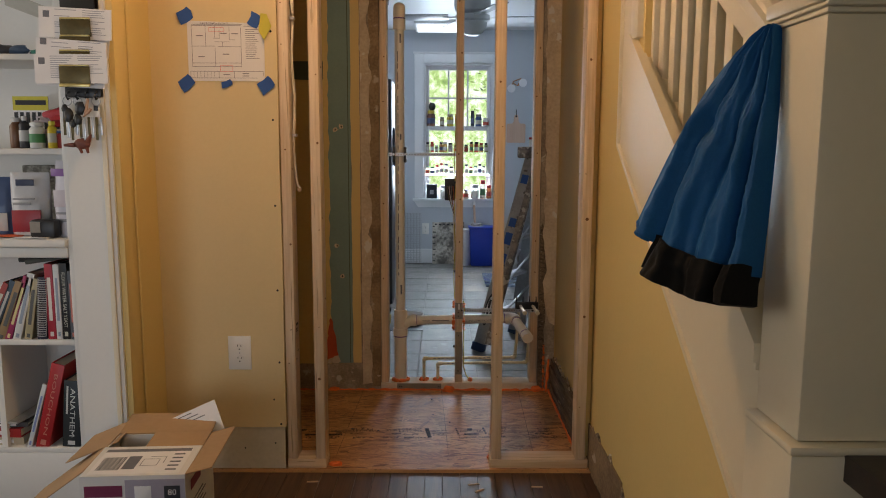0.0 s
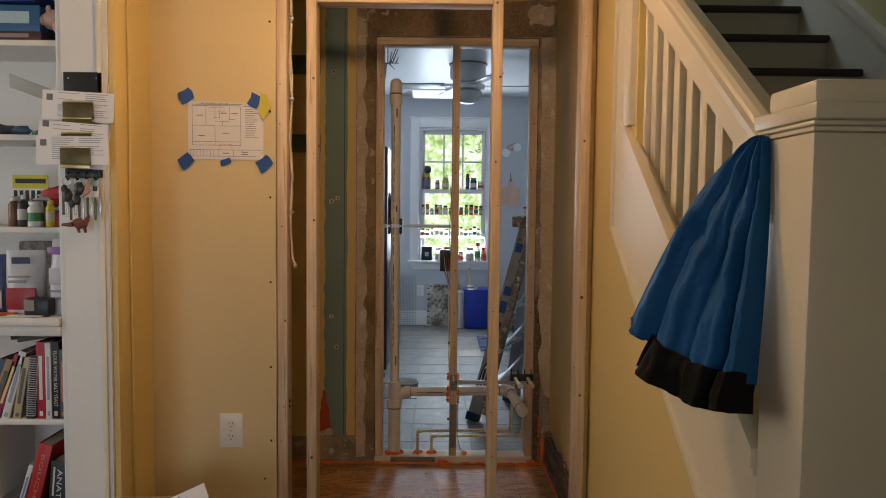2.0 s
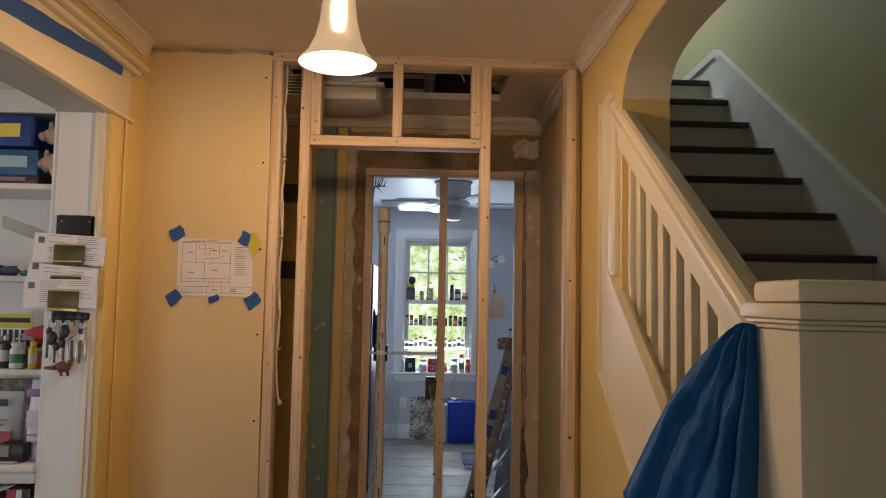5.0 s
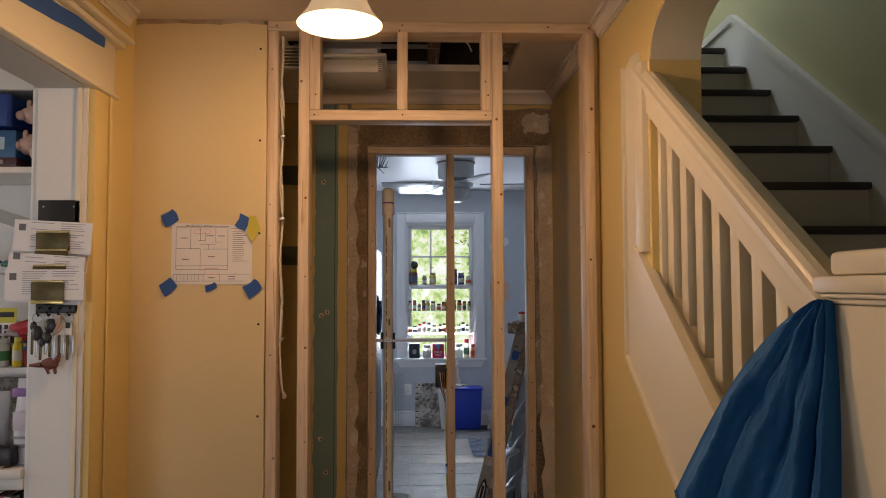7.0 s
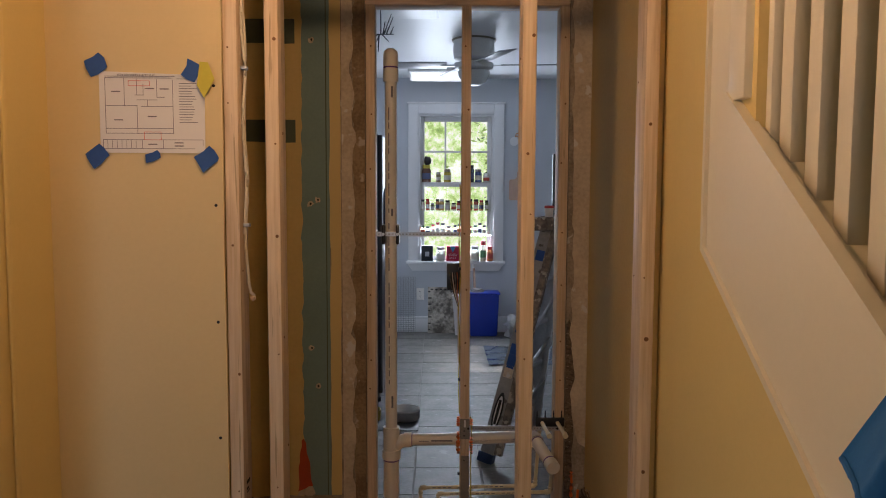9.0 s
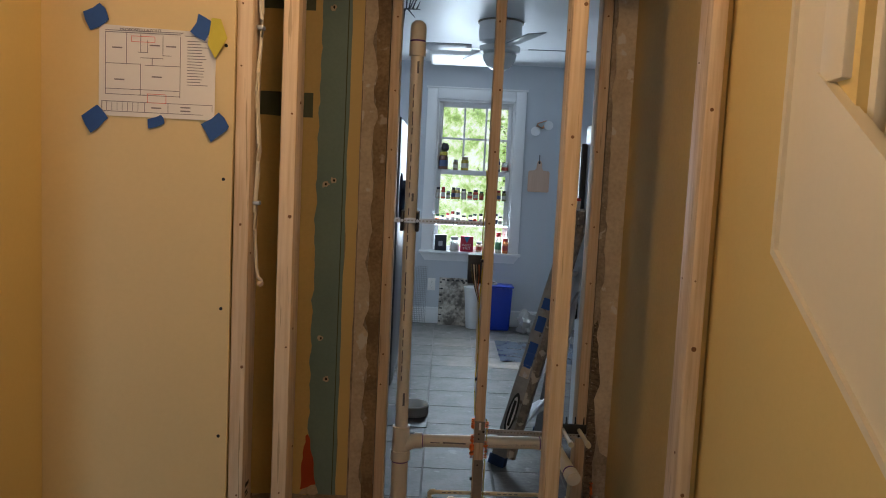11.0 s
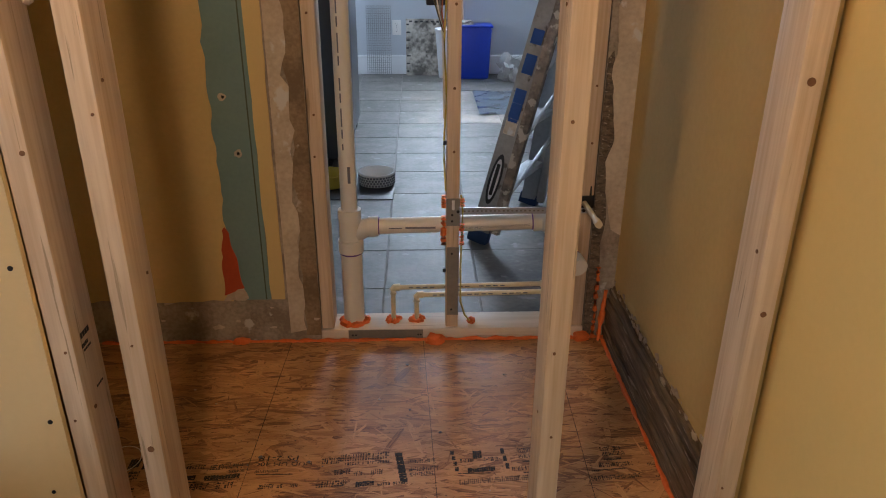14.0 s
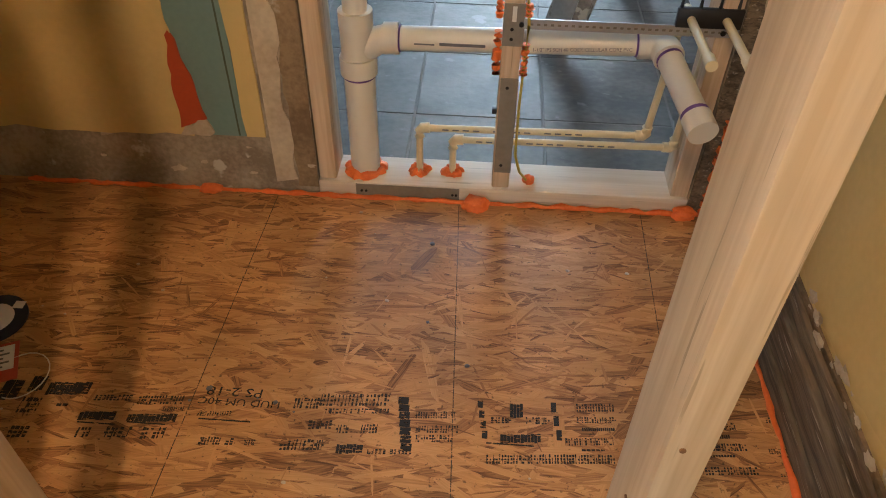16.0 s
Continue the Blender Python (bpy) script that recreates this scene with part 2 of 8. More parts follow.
CUFF = mat("black_nylon_lining", (0.010, 0.009, 0.008), (0.006, 0.006, 0.006), 0.85, 12, 120, 0.5, 0.3, spec=0.15)
CARD = mat("brown_cardboard", (0.42, 0.27, 0.14), (0.36, 0.22, 0.11), 0.8, 3, 60, 0.4, 0.1)
CARDWHITE = mat("white_printed_carton", (0.72, 0.70, 0.68), (0.68, 0.66, 0.64), 0.55, 3, 60, 0.2, 0.03)
SCREW = mat("black_screw", (0.02, 0.018, 0.016), (0.012, 0.012, 0.012), 0.45, 30, 90, 0.3, 0, metal=0.5)
KNOT = mat("dark_knot", (0.25, 0.12, 0.05), (0.15, 0.07, 0.03), 0.7, 60, 200, 0.6, 0.1)
WIRE = mat("white_cable", (0.74, 0.68, 0.56), (0.66, 0.60, 0.48), 0.45, 6, 60, 0.3, 0.02)
YWIRE = mat("yellow_cable", (0.55, 0.42, 0.06), (0.45, 0.33, 0.04), 0.45, 6, 60, 0.3, 0.02)
TREAD = mat("dark_stained_tread", (0.030, 0.016, 0.011), (0.016, 0.009, 0.007), 0.4, 2, 10, 0.7, 0.1, (1.5, 20, 20))
RISER = mat("painted_riser", (0.50, 0.46, 0.36), (0.46, 0.42, 0.32), 0.5, 2.2, 70, 0.2, 0.1)
KWALL = mat("blue_grey_kitchen_paint", (0.53, 0.56, 0.60), (0.50, 0.53, 0.57), 0.6, 1.5, 90, 0.1, 0.08)
KWHITE = mat("kitchen_white_paint", (0.78, 0.79, 0.80), (0.74, 0.75, 0.76), 0.4, 2, 80, 0.1, 0.05)
KTILE = mat("grey_slate_tile", (0.185, 0.175, 0.16), (0.105, 0.10, 0.094), 0.50, 7, 45, 0.9, 0.35, (1, 1.3, 1), spot=(0.25, 0.24, 0.225), spots=0.06, spec=0.4)
GROUT = mat("pale_grout", (0.29, 0.28, 0.26), (0.22, 0.21, 0.195), 0.9, 9, 120, 0.5, 0.3)
FIBRE = mat("paint_splattered_grey_rail", (0.40, 0.385, 0.355), (0.27, 0.26, 0.24), 0.6, 9, 60, 0.6, 0.2, spot=(0.13, 0.11, 0.09), spots=0.14)
SPLAT = mat("heavily_splattered_rail", (0.30, 0.25, 0.20), (0.12, 0.10, 0.085), 0.7, 14, 60, 0.9, 0.3, spot=(0.52, 0.47, 0.38), spots=0.30)
ALU = mat("scuffed_aluminium", (0.58, 0.59, 0.60), (0.42, 0.43, 0.44), 0.4, 8, 60, 0.6, 0.1, metal=0.8)
BLUEPLASTIC = mat("blue_plastic_bin", (0.010, 0.045, 0.42), (0.008, 0.035, 0.34), 0.4, 3, 60, 0.3, 0.03)
WHITEPLASTIC = mat("white_plastic", (0.72, 0.72, 0.72), (0.66, 0.66, 0.66), 0.4, 3, 60, 0.3, 0.03)
STAINED = mat("paint_stained_board", (0.55, 0.50, 0.43), (0.13, 0.115, 0.10), 0.75, 6, 30, 1.0, 0.2, spot=(0.07, 0.06, 0.055), spots=0.10)
LIGHTWOOD = mat("pale_maple", (0.62, 0.42, 0.31), (0.55, 0.36, 0.26), 0.5, 2, 9, 0.6, 0.05, (14, 14, 1))
DARKSTEEL = mat("dark_grey_appliance", (0.10, 0.105, 0.11), (0.08, 0.085, 0.09), 0.35, 2, 60, 0.3, 0.02, metal=0.5)
PLUSH = mat("pink_plush", (0.62, 0.42, 0.34), (0.52, 0.34, 0.27), 0.95, 20, 160, 0.6, 0.8)
LEATHER = mat("red_brown_leather", (0.20, 0.055, 0.03), (0.13, 0.035, 0.02), 0.6, 20, 120, 0.6, 0.3)
SHADE = mat("frosted_shade", (0.9, 0.8, 0.62), None, 0.5, 3, 50, 0.1, 0)
_b = SHADE.node_tree.nodes["Principled BSDF"]
_b.inputs["Transmission Weight"].default_value = 0.55
_b.inputs["Emission Color"].default_value, _b.inputs["Emission Strength"].default_value = (1.0, 0.74, 0.42, 1), 0.30
BULB = glow("lit_bulb", (1.0, 0.85, 0.62), 14)
# diffuser of an unlit fixture; faint emission stands in for daylight on it
PANEL = glow("brightened_diffuser", (0.92, 0.96, 1.0), 0.55)
CLEAR = glass("window_glass")
JARGLASS = glass("jar_glass", (0.9, 0.95, 0.93), 0.05)


def plain(name, c, rough=0.5):
    return mat(name, c, tuple(v * 0.85 for v in c), rough, 6, 70, 0.4, 0.03)


# ---- mesh helpers ----
def box(bm, x0, x1, y0, y1, z0, z1, bevel=0.0, m=None):
    r = bmesh.ops.create_cube(bm, size=1.0)
    v = r["verts"]
    for p in v:
        p.co = Vector((x0 + (p.co.x + 0.5) * (x1 - x0), y0 + (p.co.y + 0.5) * (y1 - y0), z0 + (p.co.z + 0.5) * (z1 - z0)))
    if bevel:
        es = list({e for p in v for e in p.link_edges})
        g = bmesh.ops.bevel(bm, geom=es, offset=bevel, segments=2, affect="EDGES", profile=0.5)
        v = g["verts"]
    if m is not None:
        bmesh.ops.transform(bm, matrix=m, verts=v)
    return bm


def boxed(*a, **k):
    return box(bmesh.new(), *a, **k)


def tube(bm, p0, p1, r, r2=None, n=16):
    p0, p1 = Vector(p0), Vector(p1)
    d = p1 - p0
    m = Matrix.Translation((p0 + p1) / 2) @ d.to_track_quat("Z", "Y").to_matrix().to_4x4()
    bmesh.ops.create_cone(bm, cap_ends=True, segments=n, radius1=r, radius2=r if r2 is None else r2, depth=d.length, matrix=m)
    return bm


def tubed(*a, **k):
    return tube(bmesh.new(), *a, **k)


def lathe(bm, profile, at, n=24, m=None):
    """Turn a profile of (radius, height) round the upright through at."""
    rings = []
    for r, z in profile:
        rings.append([bm.verts.new((at[0] + r * math.cos(6.28318 * i / n), at[1] + r * math.sin(6.28318 * i / n), at[2] + z)) for i in range(n)])
    for a, b in zip(rings, rings[1:]):
        for i in range(n):
            bm.faces.new((a[i], a[(i + 1) % n], b[(i + 1) % n], b[i]))
    for ring, top in ((rings[0], False), (rings[-1], True)):
        if profile[0 if not top else -1][0] > 1e-4:
            bm.faces.new(ring if top else list(reversed(ring)))
    if m is not None:
        bmesh.ops.transform(bm, matrix=m, verts=[v for ring in rings for v in ring])
    return bm


def wander(bm, pts, r, n=10, lumps=0.0, seed=0):
    """A tube along a line of points, with lumps if wanted."""
    rnd = random.Random(seed)
    pts = [Vector(p) for p in pts]
    rings = []
    for i, p in enumerate(pts):
        d = (pts[min(i + 1, len(pts) - 1)] - pts[max(i - 1, 0)]).normalized()
        q = d.to_track_quat("Z", "Y")
        rr = r * (1 + lumps * (rnd.random() * 2 - 1))
        rings.append([bm.verts.new(p + q @ Vector((rr * math.cos(6.28318 * k / n), rr * math.sin(6.28318 * k / n), 0))) for k in range(n)])
    for a, b in zip(rings, rings[1:]):
        for k in range(n):
            bm.faces.new((a[k], a[(k + 1) % n], b[(k + 1) % n], b[k]))
    bm.faces.new(list(reversed(rings[0])))
    bm.faces.new(rings[-1])
    return bm


def blob(bm, at, r, sub=2, rough=0.15, squash=(1, 1, 1), seed=0):
    v = bmesh.ops.create_icosphere(bm, subdivisions=sub, radius=1.0)["verts"]
    for p in v:
        k = 1 + rough * noise.noise(p.co * 2.1 + Vector((seed * 3.7, seed, 0)))
        p.co = Vector(at) + Vector((p.co.x * squash[0], p.co.y * squash[1], p.co.z * squash[2])) * r * k
    return bm


def jag(a, b, step, amp, seed):
    """Points from a towards b (b left out) with a torn, uneven line between."""
    a, b = Vector(a), Vector(b)
    n = max(2, int((b - a).length / step))
    d = (b - a).normalized()
    nrm = Vector((-d.y, d.x))
    out = []
    for i in range(n):
        w = 0 if i == 0 else noise.noise(Vector((i * 0.37 + seed * 9.1, seed * 2.3, 0))) * amp * 1.6 + noise.noise(Vector((i * 1.3, seed * 5.1, 2))) * amp * 0.7
        p = a + (b - a) * (i / n) + nrm * w
        out.append((p.x, p.y))
    return out


def slab(outline, depth, place):
    """A sheet with a torn outline; place turns (u, v, out) into a point."""
    bm = bmesh.new()
    n = len(outline)
    front = [bm.verts.new(place(u, v, depth)) for u, v in outline]
    back = [bm.verts.new(place(u, v, 0.0)) for u, v in outline]
    bm.faces.new(front)
    for i in range(n):
        bm.faces.new((front[i], back[i], back[(i + 1) % n], front[(i + 1) % n]))
    bm.normal_update()
    bmesh.ops.triangulate(bm, faces=bm.faces[:1])
    bmesh.ops.recalc_face_normals(bm, faces=bm.faces[:])
    return bm


def root_of(ob):
    while ob.parent:
        ob = ob.parent
    return ob


def finish(name, bm, material, origin):
    bmesh.ops.translate(bm, vec=-Vector(origin), verts=bm.verts[:])
    me = bpy.data.meshes.new(name)
    bm.to_mesh(me)
    bm.free()
    if material:
        me.materials.append(material)
    return new(name, me)


def smooth(ob, angle=40):
    me = ob.data
    me.polygons.foreach_set("use_smooth", [True] * len(me.polygons))
    me.set_sharp_from_angle(angle=radians(angle))
    return ob


def part(name, bm, material, parent, label=""):
    ob = finish(name, bm, material, root_of(parent).location)
    ob.parent = parent
    if label:
        ob["label"] = label
    return smooth(ob)


def thing(name, at, label, category, group="", kind=""):
    ob = new(name)
    ob.location = at
    ob.empty_display_size = 0.05
    return tagged(ob, label, category, group, kind)


def single(name, bm, material, label, category, group="", kind="", at=None):
    if at is None:
        xs = [v.co for v in bm.verts]
        at = Vector((sum(p.x for p in xs) / len(xs), sum(p.y for p in xs) / len(xs), min(p.z for p in xs)))
    ob = finish(name, bm, material, at)
    ob.location = at
    return smooth(tagged(ob, label, category, group, kind))


def lettering(text, size, m, material, parent, name="lettering", depth=0.0003, width=None):
    """Flat letters as a mesh under parent; m places them in the world."""
    c = bpy.data.curves.new(name, "FONT")
    c.body, c.size, c.align_x, c.align_y, c.extrude = text, size, "CENTER", "CENTER", depth
    c.resolution_u = 2
    tmp = bpy.data.objects.new(name, c)
    scene.collection.objects.link(tmp)
    me = bpy.data.meshes.new_from_object(tmp.evaluated_get(bpy.context.evaluated_depsgraph_get()))
    bpy.data.objects.remove(tmp)
    bpy.data.curves.remove(c)
    if width:
        w = max(v.co.x for v in me.vertices) - min(v.co.x for v in me.vertices)
        me.transform(Matrix.Diagonal((width / w, 1, 1, 1)))
    me.transform(Matrix.Translation(-root_of(parent).location) @ m)
    me.materials.clear()
    me.materials.append(material)
    me.name = name
    ob = new(name, me)
    ob.parent = parent
    return ob


def facing(x, y, z, out=(0, -1, 0), turn=0):
    """A pose for flat lettering that is read from the side that out points to."""
    o = Vector(out).normalized()
    up = Vector((0, 0, 1)) if abs(o.z) < 0.9 else Vector((0, 1, 0))
    right = up.cross(o).normalized()
    up = o.cross(right)
    m = Matrix((right, up, o)).transposed().to_4x4()
    return Matrix.Translation((x, y, z)) @ m @ Matrix.Rotation(radians(turn), 4, "Z")


# ---- setting ----
Y0, B, R, L, TOP, OS = 2.80, 3.77, 0.592, -1.08, 2.47, 0.012


def setting(name, bm, material, label, category=""):
    return single(name, bm, material, label, category, kind="structure", at=Vector((0, 0, 0)))


def prism_x(outline, x0, x1):
    """An upright slab between x0 and x1 with an outline in (y, z)."""
    bm = bmesh.new()
    a = [bm.verts.new((x0, y, z)) for y, z in outline]
    b = [bm.verts.new((x1, y, z)) for y, z in outline]
    n = len(a)
    fs = [bm.faces.new(a), bm.faces.new(b)]
    for i in range(n):
        bm.faces.new((a[i], a[(i + 1) % n], b[(i + 1) % n], b[i]))
    bm.normal_update()
    bmesh.ops.triangulate(bm, faces=fs)
    bmesh.ops.recalc_face_normals(bm, faces=bm.faces[:])
    return bm


def prism_y(outline, y0, y1):
    bm = prism_x([(x, z) for x, z in outline], y0, y1)
    for v in bm.verts:
        v.co = Vector((v.co.y, v.co.x, v.co.z))
    bmesh.ops.recalc_face_normals(bm, faces=bm.faces[:])
    return bm


# floors
hall_floor = setting("floor", boxed(-3.4, 2.0, -2.6, 2.79, -0.10, -0.012), OLDWOOD, "dark stained oak strip floor in the hall", "floor")
osb_floor = setting("floor_closet", boxed(-1.4, R, 2.79, B, -0.08, OS), OSB, "bare oriented strand board subfloor with stamped printing", "subfloor")
kitchen_floor = setting("floor_kitchen", boxed(-2.0, 1.6, B + 0.004, 8.3, -0.08, 0.0105), GROUT, "grey slate-look tile floor in the kitchen", "floor")
# ceilings
setting("ceiling", boxed(-1.22, R + 0.15, -2.6, 2.89, TOP, TOP + 0.1), CEIL, "warm white plaster ceiling of the hall", "ceiling")
bm = bmesh.new()
HX0, HX1, HY0, HY1 = -0.60, 0.33, 3.03, 3.42
for a in ((-1.4, HX0, 2.89, B), (HX1, R + 0.15, 2.89, B), (HX0, HX1, 2.89, HY0), (HX0, HX1, HY1, B)):
    box(bm, *a, TOP, TOP + 0.03)
setting("ceiling_closet", bm, CEIL, "white plaster ceiling with a ragged hole cut in it", "ceiling")
# cavity walls are near black: the hole's darkness is put into their colour
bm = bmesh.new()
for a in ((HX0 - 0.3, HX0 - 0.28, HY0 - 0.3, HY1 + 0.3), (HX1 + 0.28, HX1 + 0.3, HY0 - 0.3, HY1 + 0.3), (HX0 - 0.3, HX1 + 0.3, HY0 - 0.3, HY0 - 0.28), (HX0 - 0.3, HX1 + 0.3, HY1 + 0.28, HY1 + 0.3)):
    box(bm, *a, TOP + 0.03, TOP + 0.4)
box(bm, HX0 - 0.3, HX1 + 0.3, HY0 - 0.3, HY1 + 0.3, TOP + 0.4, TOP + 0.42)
setting("ceiling_cavity", bm, mat("joist_space_painted_dark", (0.06, 0.045, 0.035), (0.03, 0.022, 0.018), 0.9, 6, 60, 0.8, 0.4), "joist space above the cut ceiling, darkness put into its colour", "ceiling cavity")
bm = bmesh.new()
box(bm, -0.03, 0.02, HY0 - 0.2, HY1 + 0.2, TOP + 0.032, TOP + 0.25)
setting("ceiling_joist", bm, OLDWOOD, "old brown timber joist above the ceiling hole", "joist")
# torn lath and plaster at the hole's end
bm = bmesh.new()
for k in range(9):
    box(bm, HX1 - 0.05 + 0.012 * (k % 3), HX1 + 0.004, HY0 + 0.03 + k * 0.038, HY0 + 0.055 + k * 0.038, TOP + 0.034, TOP + 0.15 - 0.012 * (k % 4), 0.003)
setting("ceiling_lath", bm, PLASTER, "broken plaster and lath at the end of the ceiling hole", "lath")

# front wall: painted drywall to the side of the framing
front = [(L, 0.187), (-0.615, 0.187)] + jag((-0.615, 0.187), (-0.6135, 2.448), 0.12, 0.0015, 4)[1:] + [(-0.6135, 2.448)] + jag((-0.6135, 2.452), (L, 2.444), 0.04, 0.006, 5)[1:] + [(L, 2.444)]
bm = slab(front, 0.012, lambda u, v, d: (u, Y0 - d, v))
wall_front = setting("wall_front", bm, FRONT_YELLOW, "yellow painted drywall beside the bare framing", "wall")
setting("wall_front_backing", boxed(L - 0.14, -0.620, Y0 + 0.09, Y0 + 0.10, 0, TOP), CLOSET_YELLOW, "inner face of the drywall partition", "wall")
setting("wall_front_strip", boxed(L, -0.622, Y0 - 0.008, Y0, 0.015, 0.186), mat("bare_drywall_paper", (0.62, 0.56, 0.44), (0.52, 0.46, 0.34), 0.8, 5, 60, 0.6, 0.2), "bare drywall strip where the baseboard was removed", "wall")
setting("wall_front_gap", boxed(L, -0.628, Y0 + 0.002, Y0 + 0.03, 2.40, TOP), mat("raw_edge_plaster", (0.60, 0.47, 0.32), (0.40, 0.28, 0.17), 0.9, 9, 60, 0.8, 0.4), "raw edge above the drywall", "wall")

# left wall with the cased opening
setting("wall_left_far", boxed(L - 0.14, L, 2.44, 2.90, 0, TOP), YELLOW, "short yellow return wall beside the cased opening", "wall")
setting("wall_left_head", boxed(L - 0.14, L, 0.55, 2.44, 2.13, TOP), YELLOW, "yellow wall above the cased opening", "wall")
setting("wall_left_near", boxed(L - 0.14, L, -2.6, 0.55, 0, TOP), YELLOW, "yellow hall wall", "wall")
trim = setting("trim_opening", boxed(L - 0.003, L + 0.02, 2.44, 2.548, 0, 2.13, 0.003), YELLOW, "yellow painted side casing with a cream head round the opening", "trim")
part("casing_edge", boxed(L + 0.0205, L + 0.028, 2.532, 2.550, 0, 2.13, 0.003), YELLOW, trim)
part("jamb", boxed(L - 0.148, L, 2.428, 2.4395, 0, 2.13), SHELF_WHITE, trim, "white painted jamb lining")
part("jamb_bead", boxed(L - 0.030, L - 0.012, 2.420, 2.4275, 0, 2.128, 0.003), WHITE, trim)
part("head_casing", boxed(L + 0.001, L + 0.022, 0.40, 2.572, 2.135, 2.295, 0.003), WHITE, trim)
part("head_bead", boxed(L + 0.0005, L + 0.034, 0.38, 2.585, 2.120, 2.134, 0.004), WHITE, trim)
part("cap_moulding", boxed(L + 0.001, L + 0.062, 0.36, 2.635, 2.318, 2.335, 0.005), WHITE, trim)
part("cap_cove", boxed(L + 0.001, L + 0.042, 0.38, 2.612, 2.2955, 2.3175, 0.008), WHITE, trim)
# underside lining: a darker copy of the white, its shade painted in
part("head_lining", boxed(L - 0.148, L, 0.55, 2.427, 2.118, 2.1295), mat("head_paint_with_shade", (0.52, 0.50, 0.46), (0.47, 0.45, 0.41), 0.6, 2, 60, 0.3, 0.1), trim)
crown_prof = [(0, 0.004), (0.007, 0.004), (0.008, 0.014), (0.013, 0.014), (0.016, 0.026), (0.023, 0.036), (0.032, 0.042), (0.032, 0.050), (0.041, 0.051), (0.043, 0.0655), (0, 0.0655)]


def crown(name, a, b, out, material, label):
    """Crown moulding under the ceiling from a to b (plan points), standing out along out."""
    bm = bmesh.new()
    o = Vector((*out, 0))
    ends = []
    for p in (a, b):
        ends.append([bm.verts.new(Vector((p[0], p[1], TOP - 0.066)) + o * (0.001 + u) + Vector((0, 0, v))) for u, v in crown_prof])
    n = len(crown_prof)
    for i in range(n):
        bm.faces.new((ends[0][i], ends[0][(i + 1) % n], ends[1][(i + 1) % n], ends[1][i]))
    bm.faces.new(ends[0])
    bm.faces.new(list(reversed(ends[1])))
    bmesh.ops.recalc_face_normals(bm, faces=bm.faces[:])
    return setting(name, bm, material, label, "moulding")


crown("trim_crown_left", (L, -2.6), (L, 2.72), (1, 0), CEIL, "cream crown moulding along the hall wall")
crown("trim_crown_right", (R, -2.6), (R, 2.795), (-1, 0), CEIL, "cream crown moulding along the stair wall")
crown("trim_crown_closet_right", (R, 2.90), (R, B - 0.05), (-1, 0), CEIL, "cream crown moulding in the closet")
crown("trim_crown_closet_back", (-1.35, B), (R, B), (0, -1), CEIL, "cream crown moulding on the closet back wall")

# right wall under, behind and over the stair balustrade
arch = [(2.245, 2.165), (2.238, 2.20), (2.218, 2.232), (2.18, 2.262), (2.12, 2.283), (2.03, 2.297), (1.9, 2.305), (-2.6, 2.305)]
wall_out = [(1.326, 0.0), (3.90, 0.0), (3.90, TOP), (-2.6, TOP)] + arch[::-1] + [(2.245, 1.53)] + [(1.326, 0.89)]
wall_right = setting("wall_right", prism_x(wall_out, R, R + 0.15), YELLOW, "yellow wall below and beside the stair balustrade", "wall")
lining = [(y - 0.004, z - 0.004) for y, z in arch]
setting("trim_arch_lining", prism_x(arch + lining[::-1], R + 0.002, R + 0.149), WHITE, "cream painted lining of the stair arch", "arch lining")
# closet side of that wall, aged paint with the lower plaster torn away to old boards
edge = jag((2.892, 0.225), (B - 0.001, 0.205), 0.03, 0.022, 11)
bm = slab(edge + [(B - 0.001, 0.205), (B - 0.001, TOP - 0.07), (2.892, TOP - 0.07)], 0.006, lambda u, v, d: (R - d, u, v))
setting("wall_closet_right", bm, CLOSET_YELLOW, "faded yellow paint above torn plaster in the closet", "wall")
rnd = random.Random(5)
boards = setting("baseboard_backing", boxed(R - 0.008, R - 0.001, 2.3, B, 0.012, 0.19), PLASTER, "dark rough backing where the baseboard was torn off", "wall backing")
for k, (za, zb, dx) in enumerate(((0.014, 0.060, 0.030), (0.062, 0.108, 0.024), (0.110, 0.150, 0.030), (0.152, 0.186, 0.020))):
    bm = boxed(R - dx, R - 0.009, 2.892, B - 0.002, za, zb, 0.003)
    bmesh.ops.subdivide_edges(bm, edges=[e for e in bm.edges if abs((e.verts[0].co - e.verts[1].co).y) > 0.5], cuts=24)
    for v in bm.verts:
        v.co.x += noise.noise(Vector((k * 3, v.co.y * 9, v.co.z * 30))) * 0.005
        v.co.z += noise.noise(Vector((k * 5, v.co.y * 6, 3))) * 0.003
    part("board", bm, OLDWOOD, boards)
bm = bmesh.new()
for k in range(26):
    y = 2.93 + 0.032 * k
    for j in range(3):
        if rnd.random() < 0.45:
            continue
        blob(bm, (R - 0.009 - 0.004 * rnd.random(), y + 0.02 * rnd.random(), 0.203 + 0.028 * (rnd.random() - 0.5)), 0.003 + 0.008 * rnd.random() ** 2, 2, 1.3, (0.35, 1.5, 0.8), k * 4 + j)
part("crumbled_plaster", bm, PALE_PLASTER, boards, "pale crumbling plaster edge")
edge = jag((1.6, 0.175), (Y0 - 0.03, 0.205), 0.03, 0.035, 21)
bm = slab([(1.6, 0.0)] + edge + [(Y0 - 0.03, 0.2), (Y0 - 0.03, 0.0)], 0.006, lambda u, v, d: (R - d, u, v))
